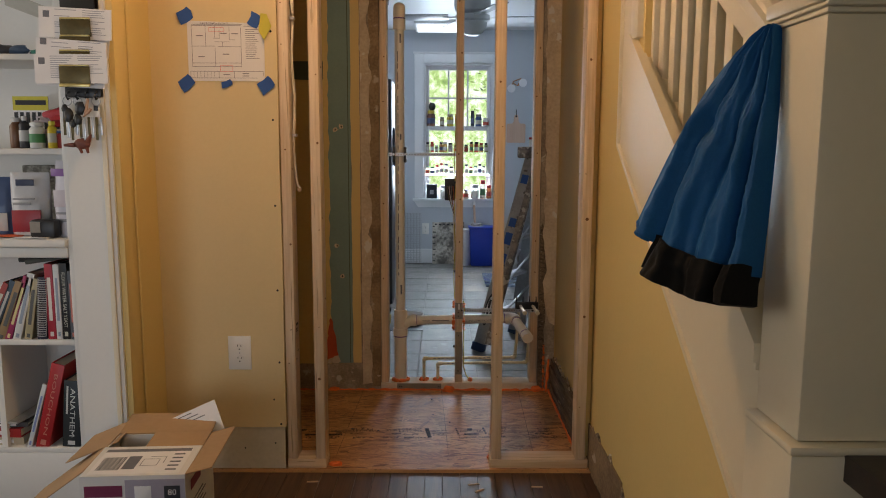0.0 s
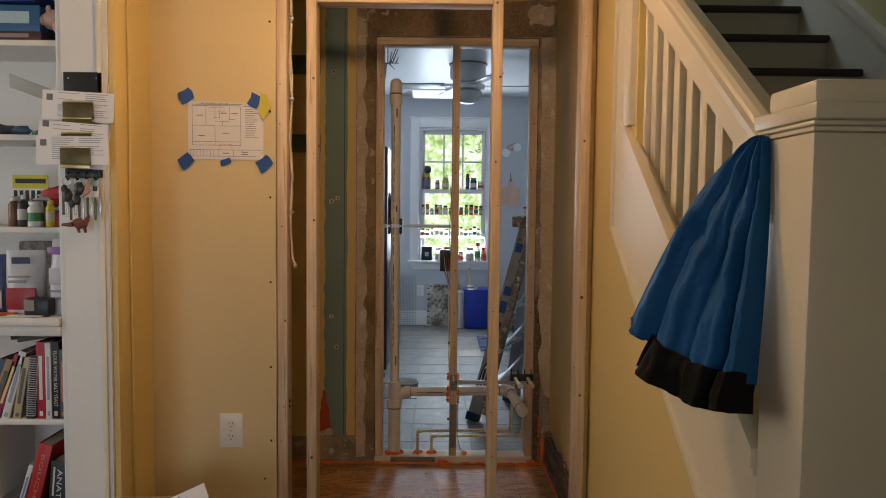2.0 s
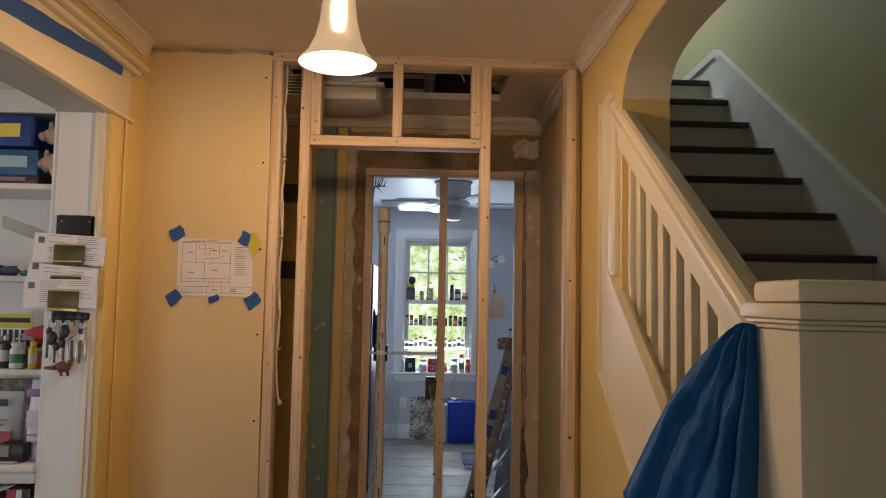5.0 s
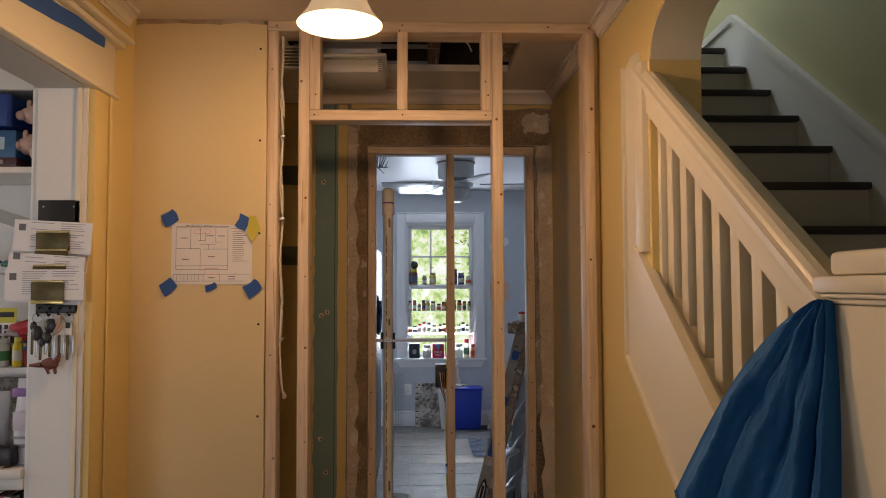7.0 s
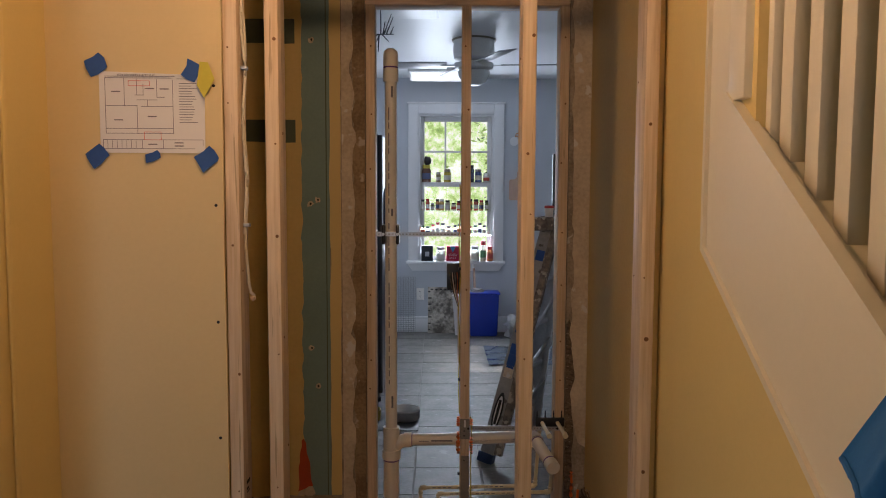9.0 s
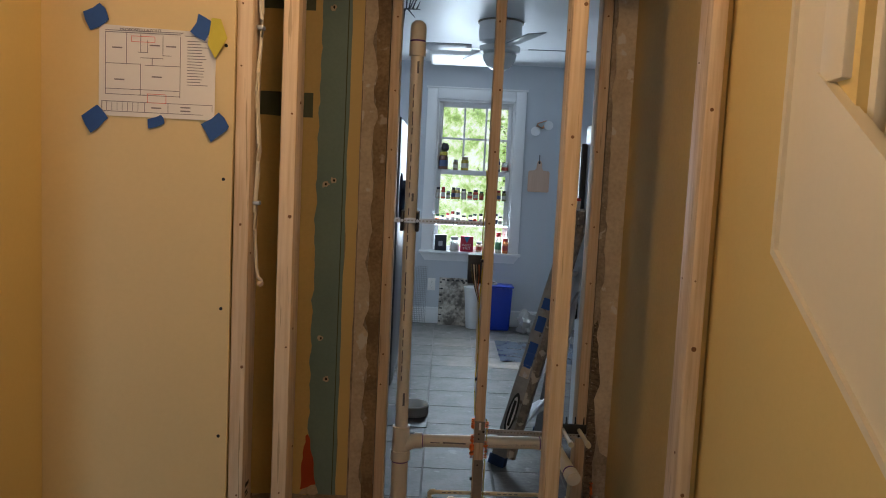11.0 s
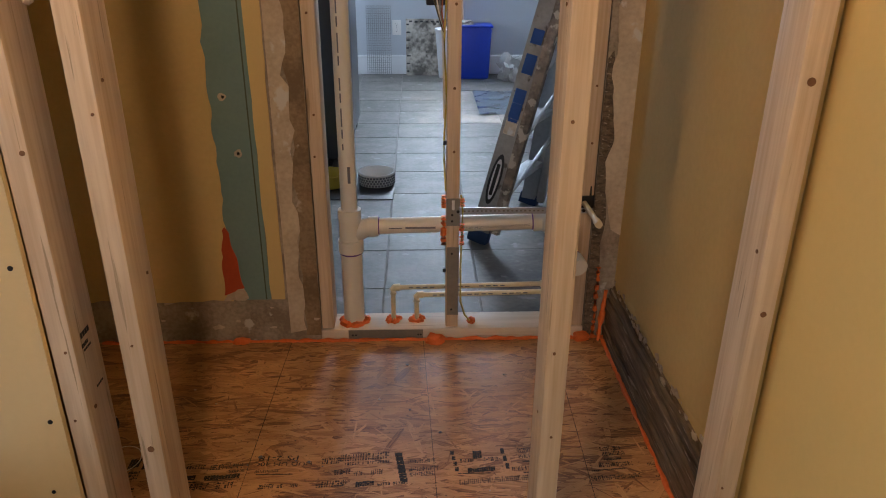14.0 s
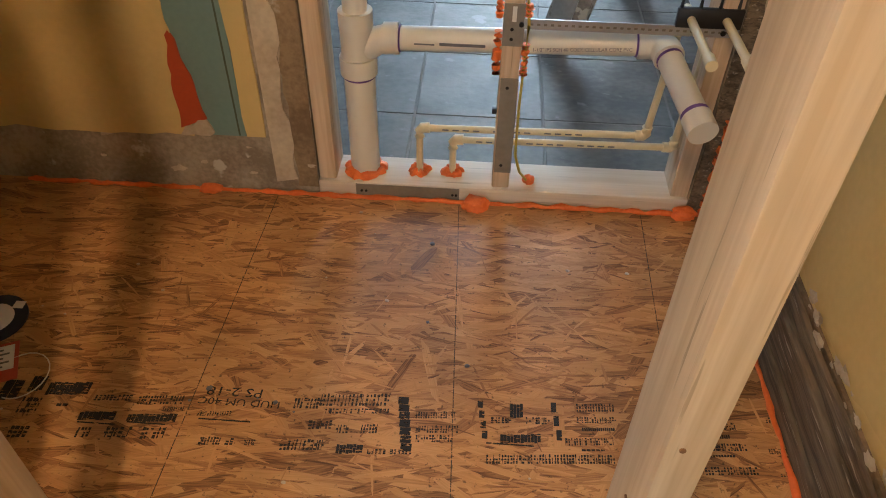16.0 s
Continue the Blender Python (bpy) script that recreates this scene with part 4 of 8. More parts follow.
part("primer_ring", tubed((0.3865, PY - 0.046, 0.3825), (0.3875, PY - 0.051, 0.3815), 0.0255, n=24), PURPLE, elbow)
cap = part("end_cap", tubed((0.4195, 3.628, 0.347), (0.427, 3.590, 0.339), 0.0275, n=24), PVC, drain)
part("primer_ring", tubed((0.4178, 3.637, 0.3488), (0.4195, 3.6285, 0.347), 0.0262, n=24), PURPLE, cap)
top = part("top_cap", lathe(bmesh.new(), [(0.0305, 0), (0.0305, 0.045), (0.027, 0.062), (0.015, 0.072), (0.0, 0.074)], (PX, PY, 1.925), 24), PVC, drain)
part("coupling", tubed((PX, PY, 1.865), (PX, PY, 1.918), 0.0315, n=24), PVC, drain)
part("primer_ring", tubed((PX, PY, 1.9185), (PX, PY, 1.9245), 0.0295, n=24), PURPLE, top)
for z, h in ((1.80, 0.045), (0.52, 0.05), (1.32, 0.03)):
    part("print_mark", boxed(PX + 0.002, PX + 0.010, PY - 0.0252, PY - 0.0238, z, z + h), INKGREY, stack)
for k in range(34):
    z = 0.62 + 0.034 * k
    if k % 7 != 6:
        part("print_bar", boxed(PX - 0.009, PX - 0.005, PY - 0.0248, PY - 0.0232, z, z + 0.018 + 0.008 * (k % 3)), INKGREY, stack)
lettering('1-1/2" IPS SCH 40 COEX CELLULAR CORE PVC', 0.010, facing(0.222, PY - 0.0262, 0.382, (0, -1, 0.25), 2.6), INKGREY, arm, width=0.19)
part("print_bar", boxed(-0.055, 0.035, PY - 0.0256, PY - 0.0244, 0.3765, 0.3825), INKGREY, arm)
part("print_bar", boxed(-0.105, -0.065, PY - 0.0254, PY - 0.0242, 0.3765, 0.3795), INKGREY, arm)
# clamp and slotted bar at mid height
hang = thing("pipe_hanger", (PX, PY, 1.22), "slotted steel bar with black pipe clamps", "pipe hanger")
barp = part("slotted_bar", boxed(-0.281, 0.066, PY - 0.034, PY - 0.031, 1.238, 1.256), STEEL, hang)
for k in range(24):
    x = -0.274 + 0.0142 * k
    part("slot", boxed(x, x + 0.008, PY - 0.0352, PY - 0.0341, 1.2445, 1.2495), STEELDARK, barp)
for x in (-0.258, -0.200):
    bm = boxed(x, x + 0.014, PY - 0.045, PY + 0.03, 1.205, 1.285, 0.005)
    part("clamp_wing", bm, BLACK, hang)
    part("clamp_bolt", tubed((x + 0.007, PY - 0.056, 1.247), (x + 0.007, PY - 0.045, 1.247), 0.006, n=8), STEEL, hang)
# supply lines
sup = thing("supply_pipes", (0.15, PY, 0.05), "two cream plastic water lines with elbows and capped stubs", "pipe")
for x0, z1, x1, yy in ((-0.098, 0.168, 0.388, PY), (-0.024, 0.140, 0.452, PY + 0.002)):
    part("riser", tubed((x0, yy, 0.045), (x0, yy, z1 - 0.012), 0.0078, n=14), CPVC, sup)
    e1 = part("elbow", wander(bmesh.new(), [(x0, yy, z1 - 0.022), (x0, yy, z1 - 0.008), (x0 + 0.006, yy, z1), (x0 + 0.022, yy, z1 + 0.001)], 0.0115, 14), CPVC, sup)
    part("line", tubed((x0 + 0.01, yy, z1), (x1 - 0.01, yy, z1 + 0.008), 0.0078, n=14), CPVC, sup)
    part("elbow", wander(bmesh.new(), [(x1 - 0.022, yy, z1 + 0.008), (x1 - 0.006, yy, z1 + 0.008), (x1, yy, z1 + 0.015), (x1, yy, z1 + 0.03)], 0.0115, 14), CPVC, sup)
    part("upright", tubed((x1, yy, z1 + 0.02), (x1 + 0.018, yy, 0.452), 0.0078, n=14), CPVC, sup)
    part("elbow", wander(bmesh.new(), [(x1 + 0.018, yy, 0.440), (x1 + 0.018, yy, 0.458), (x1 + 0.018, yy - 0.008, 0.464), (x1 + 0.018, yy - 0.022, 0.464)], 0.0115, 14), CPVC, sup)
    part("stub", tubed((x1 + 0.018, yy - 0.01, 0.464), (x1 + 0.022, 3.605, 0.466), 0.0078, n=14), CPVC, sup)
    part("stub_cap", tubed((x1 + 0.022, 3.625, 0.466), (x1 + 0.022, 3.596, 0.466), 0.0105, n=14), CPVC, sup)
    for k in range(14):
        if k % 5 != 4:
            part("print_bar", boxed(x0 + 0.05 + k * 0.022, x0 + 0.064 + k * 0.022, yy - 0.0083, yy - 0.0073, z1 + 0.0005 + k * 0.00037, z1 + 0.0035 + k * 0.00037), INKGREY, sup)
# bracket and strap
brk = thing("pipe_bracket", (0.44, PY, 0.44), "slotted steel strap with a black pipe bracket", "bracket")
part("strap", boxed(0.1045, 0.4985, B - 0.0005, B + 0.0025, 0.432, 0.452), STEEL, brk)
for k in range(30):
    part("slot", boxed(0.116 + 0.0128 * k, 0.122 + 0.0128 * k, B - 0.0015, B - 0.0006, 0.440, 0.444), STEELDARK, brk)
part("clip_body", boxed(0.380, 0.500, PY - 0.052, PY - 0.040, 0.448, 0.486, 0.003), BLACK, brk)
for x in (0.386, 0.420, 0.455, 0.488):
    part("pin", tubed((x, PY - 0.046, 0.484), (x, PY - 0.046, 0.515), 0.0035, 0.002, 8), BLACK, brk)
for x in (0.10, 0.47):
    part("screw", tubed((x, B - 0.004, 0.441), (x, B, 0.441), 0.005, n=8), SCREW, brk)
yw = thing("low_voltage_cable", (0.11, B + 0.02, 0.05), "thin yellow cable running down the middle stud", "cable")
part("cable", wander(bmesh.new(), [(0.061 + 0.003 * math.sin(k), B + 0.012, 1.45 - 0.95 * k / 20) for k in range(21)], 0.0028, 6), YWIRE, yw)
part("cable", wander(bmesh.new(), [(0.109, B + 0.004, 0.49), (0.114, B - 0.002, 0.44), (0.112, B + 0.001, 0.38), (0.110, B + 0.002, 0.25), (0.112, B + 0.004, 0.14), (0.125, B + 0.012, 0.09), (0.146, B + 0.022, 0.058)], 0.0030, 6), YWIRE, yw)
for z in (0.64, 0.24, 1.1):
    part("staple", boxed(0.056, 0.066, B + 0.004, B + 0.018, z, z + 0.012, 0.002), BLACK, yw)

# ---- orange spray foam ----
def foam_bead(name, pts, r, seed, label):
    return single(name, wander(bmesh.new(), pts, r, 9, 0.45, seed), FOAM, label, "spray foam")


rnd = random.Random(3)
foam_bead("foam_seal", [(-1.0 + 0.0155 * k, B - 0.012 + 0.004 * noise.noise(Vector((k * 0.4, 0, 0))), OS + 0.004 + 0.005 * noise.noise(Vector((k * 0.5, 3, 0)))) for k in range(103)], 0.0052, 1, "bead of orange spray foam where wall meets subfloor")
foam_bead("foam_seal", [(R - 0.034 + 0.003 * noise.noise(Vector((k * 0.4, 7, 0))), 2.86 + 0.0155 * k, OS + 0.004) for k in range(59)], 0.0052, 2, "thin bead of orange spray foam along the side wall")
foam_bead("foam_seal", [(0.530 + 0.004 * noise.noise(Vector((k * 0.4, 9, 0))), B - 0.010, OS + 0.0145 * k) for k in range(18)], 0.006, 3, "upright bead of orange spray foam in the corner")
foam_bead("foam_seal", [(0.545 + 0.0008 * k + 0.003 * noise.noise(Vector((k * 0.6, 5, 0))), B - 0.024, OS + 0.0125 * k) for k in range(15)], 0.008, 4, "upright bead of orange spray foam in the corner")
for x, y, z, r, sq in ((0.032, B - 0.022, OS + 0.008, 0.024, (1.3, 0.9, 0.8)), (-0.57, B - 0.016, OS + 0.006, 0.017, (1.6, 0.8, 0.8)), (0.492, B - 0.020, OS + 0.012, 0.020, (1.3, 0.8, 0.9)), (0.148, B + 0.026, 0.060, 0.013, (1, 1, 0.9)), (0.196, Y0 + 0.10, OS + 0.006, 0.015, (0.9, 1, 0.8)), (-0.43, Y0 + 0.03, OS + 0.005, 0.016, (1.6, 1, 0.7))):
    single("foam_blob", blob(bmesh.new(), (x, y, z), r, 3, 0.35, sq, int(x * 100)), FOAM, "rounded blob of orange spray foam", "spray foam", "foam blobs")
for q, (x, y, r, h) in enumerate(((PX, PY, 0.037, 0.010), (-0.098, PY, 0.016, 0.009), (-0.024, PY + 0.002, 0.015, 0.009))):
    ring = [(x + r * (1 + 0.22 * noise.noise(Vector((k * 0.8, q, 0)))) * math.cos(k * 0.2244), y + r * (0.95 + 0.2 * noise.noise(Vector((k * 0.7, q, 5)))) * math.sin(k * 0.2244), 0.053 + 0.004 * noise.noise(Vector((k, q, 9)))) for k in range(28)]
    single("foam_collar", wander(bmesh.new(), ring, h, 8, 0.5, q), FOAM, "ragged orange foam round a pipe at the sill", "spray foam", "foam collars")
for q, (x, za, zb) in enumerate(((0.058, 0.335, 0.425), (0.112, 0.335, 0.40), (0.058, 0.452, 0.490), (0.112, 0.455, 0.48))):
    single("foam_collar", wander(bmesh.new(), [(x + 0.004 * noise.noise(Vector((k * 0.9, q, 1))), B + 0.003 + 0.003 * noise.noise(Vector((k, q, 4))), za + (zb - za) * k / 9) for k in range(10)], 0.0075, 8, 0.28, q + 5), FOAM, "ragged orange foam where the pipe passes the stud", "spray foam", "foam collars")

# ---- writing on the subfloor, read from the far side ----
stamp = thing("subfloor_stamp", (0, 3.2, OS), "black grade stamps printed on the strand board", "stamp")


def stamped(text, x, y, size, width=None):
    lettering(text, size, Matrix.Translation((x, y, OS + 0.0012)) @ Matrix.Rotation(math.pi, 4, "Z"), INK, stamp, "lettering", 0.0001, width)


stamped("PS 2-18", -0.363, 3.211, 0.026, 0.096)
stamped("HUD UM 40C", -0.350, 3.190, 0.020, 0.140)
rnd = random.Random(12)


def bars(x0, x1, y0, y1, h, n, fill=0.80):
    """A line of stamped print that cannot be read, as broken bars of its size."""
    bm = bmesh.new()
    n = n if h < 0.005 else n * 2
    w = (x1 - x0) / n
    for k in range(n):
        x, y = x0 + w * k, y0 + (y1 - y0) * (k + 0.5) / n
        if h > 0.008 and fill < 0.9:
            wide = w * (0.55 + 0.4 * rnd.random())
            for j in range(3):
                if rnd.random() < 0.78:
                    za = y - h / 2 + h * j / 3
                    box(bm, x + w * 0.25 * rnd.random(), x + wide, za + h * 0.02, za + h * (0.16 + 0.16 * rnd.random()), OS + 0.0010, OS + 0.0013)
            if rnd.random() < 0.6:
                xs = x + wide * rnd.choice((0.0, 0.4, 0.75))
                box(bm, xs, xs + wide * 0.25, y - h * 0.46, y + h * 0.42, OS + 0.0010, OS + 0.0012)
        else:
            box(bm, x, x + w * (fill + 0.1 * rnd.random()) * 0.95, y - h * (0.38 + 0.12 * rnd.random()), y + h * (0.38 + 0.12 * rnd.random()), OS + 0.0010, OS + 0.0013)
    return part("ink_bar", bm, INK if fill > 0.9 or h < 0.004 else FAINT_INK, stamp)


bars(-0.765, -0.731, 3.183, 3.186, 0.0460, 1, 0.93)
bars(-0.721, -0.696, 3.199, 3.201, 0.0350, 2, 0.93)
bars(-0.719, -0.684, 3.156, 3.159, 0.0340, 3)
bars(-0.712, -0.680, 3.103, 3.106, 0.0230, 2)
bars(-0.687, -0.614, 3.192, 3.198, 0.0280, 6, 0.93)
bars(-0.657, -0.636, 3.160, 3.162, 0.0060, 1)
bars(-0.599, -0.534, 3.180, 3.185, 0.0130, 5)
bars(-0.523, -0.445, 3.181, 3.188, 0.0190, 8)
bars(-0.475, -0.439, 3.167, 3.170, 0.0090, 5)
bars(-0.610, -0.549, 3.142, 3.147, 0.0180, 4, 0.93)
bars(-0.528, -0.446, 3.144, 3.151, 0.0170, 6, 0.93)
bars(-0.608, -0.443, 3.127, 3.140, 0.0030, 2)
bars(-0.601, -0.578, 3.111, 3.113, 0.0210, 2)
bars(-0.555, -0.509, 3.115, 3.118, 0.0210, 3)
bars(-0.494, -0.455, 3.118, 3.122, 0.0240, 3)
bars(-0.414, -0.357, 3.162, 3.167, 0.0090, 7)
bars(-0.409, -0.300, 3.148, 3.157, 0.0030, 1)
bars(-0.395, -0.359, 3.111, 3.114, 0.0160, 4)
bars(-0.352, -0.336, 3.113, 3.114, 0.0140, 1)
bars(-0.322, -0.299, 3.113, 3.115, 0.0110, 3)
bars(-0.257, -0.213, 3.196, 3.199, 0.0230, 4)
bars(-0.214, -0.092, 3.206, 3.216, 0.0260, 10)
bars(-0.201, -0.091, 3.184, 3.193, 0.0110, 9)
bars(-0.224, -0.182, 3.155, 3.159, 0.0180, 3)
bars(-0.176, -0.154, 3.151, 3.153, 0.0180, 2)
bars(-0.135, -0.107, 3.154, 3.157, 0.0190, 3)
bars(-0.262, -0.188, 3.114, 3.120, 0.0210, 6)
bars(-0.169, -0.126, 3.113, 3.117, 0.0180, 4, 0.93)
bars(-0.118, -0.045, 3.112, 3.118, 0.0100, 6)
bars(-0.047, 0.021, 3.188, 3.194, 0.0140, 8)
bars(-0.044, 0.028, 3.161, 3.166, 0.0150, 8)
bars(-0.043, 0.019, 3.143, 3.148, 0.0150, 7)
bars(0.113, 0.135, 3.209, 3.211, 0.0300, 2, 0.93)
bars(0.080, 0.116, 3.188, 3.191, 0.0130, 3)
bars(0.139, 0.181, 3.192, 3.195, 0.0150, 4)
bars(0.097, 0.164, 3.153, 3.159, 0.0180, 6, 0.93)
bars(0.074, 0.168, 3.140, 3.147, 0.0030, 1)
bars(0.075, 0.284, 3.114, 3.130, 0.0180, 22)
bars(0.226, 0.291, 3.225, 3.230, 0.0170, 7)
bars(0.225, 0.293, 3.200, 3.205, 0.0130, 8)
bars(0.233, 0.288, 3.182, 3.186, 0.0070, 8)
bars(0.204, 0.285, 3.156, 3.163, 0.0150, 9)
bars(0.230, 0.269, 3.142, 3.145, 0.0040, 5)
bars(0.432, 0.486, 3.223, 3.227, 0.0160, 5)
bars(0.433, 0.492, 3.204, 3.209, 0.0150, 7)
bars(0.434, 0.478, 3.183, 3.187, 0.0080, 6)
bars(0.416, 0.502, 3.163, 3.169, 0.0150, 9)
bars(0.395, 0.479, 3.144, 3.151, 0.0050, 9)
bars(0.388, 0.510, 3.117, 3.127, 0.0160, 12)
bars(0.545, 0.591, 3.225, 3.229, 0.0120, 5)
bars(0.559, 0.585, 3.205, 3.207, 0.0100, 3)
bars(0.535, 0.583, 3.164, 3.167, 0.0110, 6)
bars(0.543, 0.590, 3.123, 3.127, 0.0100, 5)
for xa, ya, xb, yb, n in ((-0.070, 3.223, -0.054, 3.117, 7), (0.062, 3.226, 0.074, 3.146, 4), (0.187, 3.232, 0.198, 3.150, 3)):
    wide = 0.018 if n == 7 else 0.009
    for k in range(n):
        f = k / n
        x, y, ln = xa + (xb - xa) * f, ya + (yb - ya) * f, (ya - yb) / n
        part("ink_bar", boxed(x - wide / 2, x + wide / 2, y - ln * (0.95 if n == 7 else 0.72), y, OS + 0.0010, OS + 0.0013), FAINT_INK if n == 7 else INK, stamp)
# guide lines snapped across the sheet
GUIDE = worn_ink("grey_guide_line", (0.10, 0.065, 0.04), 0.55)
for x0, x1 in ((-0.440, -0.415), (0.026, -0.004), (0.380, 0.400)):
    bm = boxed(-0.0009, 0.0009, 2.92, B - 0.02, OS + 0.0010, OS + 0.0012)
    for v in bm.verts:
        v.co.x += x0 + (x1 - x0) * (v.co.y - 2.92) / (B - 2.94)
    part("guide_line", bm, GUIDE, stamp)
# debris on the subfloor
for k in range(26):
    x, y = -0.8 + 1.33 * rnd.random(), 2.93 + 0.78 * rnd.random()
    s = 0.002 + 0.004 * rnd.random() ** 2
    single("plaster_crumb", blob(bmesh.new(), (x, y, OS + s * 0.4), s, 1, 0.6, (1.2, 1, 0.6), k), PALE_PLASTER if k % 3 else INKGREY, "tiny crumb of plaster on the subfloor", "debris", "plaster crumbs")
# abrasive disc and card lying in the closet
disc = thing("sanding_disc", (-0.86, 3.335, OS), "dark blue sanding disc with a white centre on the subfloor", "sanding disc")
part("disc", tubed((-0.86, 3.335, OS + 0.001), (-0.86, 3.335, OS + 0.005), 0.062, n=32), plain("navy_abrasive", (0.012, 0.02, 0.045)), disc)
part("centre", tubed((-0.86, 3.335, OS + 0.005), (-0.86, 3.335, OS + 0.0062), 0.038, n=28), PAPER, disc)
part("sticker", boxed(-0.838, -0.818, 3.365, 3.383, OS + 0.0052, OS + 0.0058), PAPER, disc)
tag = thing("warning_card", (-0.79, 3.24, OS), "red and white printed card on the subfloor", "card")
tm = pose(-0.80, 3.235, OS + 0.002, 0, 0, 24)
part("card", boxed(-0.035, 0.035, -0.045, 0.045, -0.001, 0.001, m=tm), plain("red_card", (0.5, 0.08, 0.05)), tag)
part("print_area", boxed(-0.028, 0.028, -0.02, 0.038, 0.0012, 0.0016, m=tm), PAPER, tag)
for k in range(5):
    part("print_bar", boxed(-0.022, 0.010 + 0.01 * (k % 2), -0.014 + 0.01 * k, -0.010 + 0.01 * k, 0.0018, 0.0021, m=tm), INKGREY, tag)
part("wire_loop", wander(bmesh.new(), [(-0.745 + 0.045 * math.cos(a * 0.3), 3.215 + 0.05 * math.sin(a * 0.3), OS + 0.002) for a in range(-6, 9)], 0.0012, 6), WIRE, tag)
# ---- stair ----
ST_Y, ST_Z, RUN, RISE = 2.561, 1.708, 0.2503, 0.1820
stair = thing("staircase", (1.17, 2.5, 0.0), "painted staircase with dark stained treads", "staircase")
for k in range(-5, 7):
    y, z = ST_Y + RUN * k, ST_Z + RISE * k
    deep = RUN + 0.03 if k < 6 else 0.85
    xa = R + 0.151 if y > 2.2 else R + 0.06
    part("tread", boxed(xa, 1.599, y, y + deep, z - 0.028, z, 0.008), TREAD, stair)
    part("riser", boxed(xa, 1.599, y + 0.028, y + 0.044, z - RISE + 0.0005, z - 0.0285), RISER, stair)
slope = RISE / RUN
def line_z(y, up):
    return ST_Z + (y - ST_Y) * slope + up
SA, SB = line_z(0.9, 0.110), 2.905
sk = [(0.9, line_z(0.9, -0.35)), (0.9, SA), (3.98, SB), (4.79, SB - 0.03), (4.79, SB - 0.75)]
part("skirt_board", prism_x(sk, 1.600, 1.625), SHELF_WHITE, stair, "white painted skirt board")
for a, b_ in (((0.9, SA), (3.98, SB)),):
    bmx = prism_x([(a[0], a[1]), (b_[0], b_[1]), (b_[0], b_[1] + 0.045), (a[0], a[1] + 0.045)], 1.588, 1.6245)
    part("skirt_cap", bmx, SHELF_WHITE, stair)
part("skirt_cap", prism_x([(3.9805, SB), (4.79, SB - 0.03), (4.79, SB + 0.015), (3.9805, SB + 0.045)], 1.588, 1.6245), SHELF_WHITE, stair)
part("landing", boxed(R + 0.06, 1.572, -0.2, 1.335, 0.74, 0.785), TREAD, stair)
part("landing_front", boxed(R + 0.28, 1.572, 1.16, 1.18, 0.0, 0.74), RISER, stair)

bal = thing("balustrade", (R, 1.9, 1.0), "cream painted stair balustrade with square balusters", "balustrade")
s2 = (1.610 - 1.246) / (2.317 - 1.792)
def rail_z(y):
    return 1.246 + (y - 1.792) * s2
pan = [(1.326, rail_z(1.326) - 0.036), (1.326, 0.548), (2.462, 1.292), (2.462, 2.195), (2.40, 2.215), (2.33, 2.212), (2.33, rail_z(2.33) - 0.036)]
part("panel", prism_x(pan, R - 0.010, R - 0.0005), WHITE, bal, "flat cream skirt panel")
tr = [(1.326, 0.535), (2.474, 1.287), (2.474, 2.20), (2.460, 2.20), (2.460, 1.295), (1.326, 0.552)]
part("panel_trim", prism_x(tr, R - 0.020, R - 0.0105), WHITE, bal)
def sloped(z_of, low_, high, x0, x1, y0=1.326, y1=2.345):
    """A bar that follows the stair's slope between two heights above the line z_of."""
    return prism_x([(y0, z_of(y0) + low_), (y1, z_of(y1) + low_), (y1, z_of(y1) + high), (y0, z_of(y0) + high)], x0, x1)


part("shoe_rail", sloped(rail_z, -0.060, -0.030, R + 0.006, R + 0.120), WHITE, bal)
part("shoe_bead", sloped(rail_z, -0.036, 0.0, R - 0.022, R + 0.0055), WHITE, bal)
part("shoe_bead", sloped(rail_z, -0.050, -0.0365, R - 0.017, R - 0.0105), WHITE, bal)
part("shoe_bead", sloped(rail_z, -0.0295, -0.012, R + 0.006, R + 0.020), WHITE, bal)
def hand_z(y):
    return 2.152 + (y - 2.298) * 0.676
part("end_post", boxed(R - 0.018, R + 0.05, 2.266, 2.345, rail_z(2.315), 2.165, 0.004), WHITE, bal)
part("half_baluster", boxed(R + 0.020, R + 0.075, 2.225, 2.2655, rail_z(2.225) - 0.031, hand_z(2.225) - 0.075, 0.003), WHITE, bal)
for k in range(10):
    y = 2.1675 - 0.1025 * k
    if y > 1.33:
        part("baluster", boxed(R + 0.033, R + 0.075, y, y + 0.046, rail_z(y) - 0.031, hand_z(y) - 0.075, 0.003), WHITE, bal)
part("rail_apron", sloped(hand_z, -0.118, -0.048, R - 0.006, R + 0.085, y1=2.34), WHITE, bal)
part("rail_bead", sloped(hand_z, -0.058, -0.048, R - 0.013, R - 0.0065, y1=2.34), WHITE, bal)
part("rail_bead", sloped(hand_z, -0.070, -0.062, R - 0.010, R - 0.0065, y1=2.34), WHITE, bal)
bm = bmesh.new()
prof = [(-0.014, -0.048), (-0.014, -0.040), (-0.024, -0.036), (-0.026, -0.016), (-0.018, -0.010), (-0.014, -0.002), (-0.006, 0.007), (0.006, 0.012), (0.022, 0.010), (0.036, 0.004), (0.048, -0.010), (0.052, -0.028), (0.046, -0.046)]
ends = [[bm.verts.new((R + u, y, hand_z(y) + v)) for u, v in prof] for y in (1.326, 2.345)]
for i in range(len(prof)):
    j = (i + 1) % len(prof)
    bm.faces.new((ends[0][i], ends[0][j], ends[1][j], ends[1][i]))
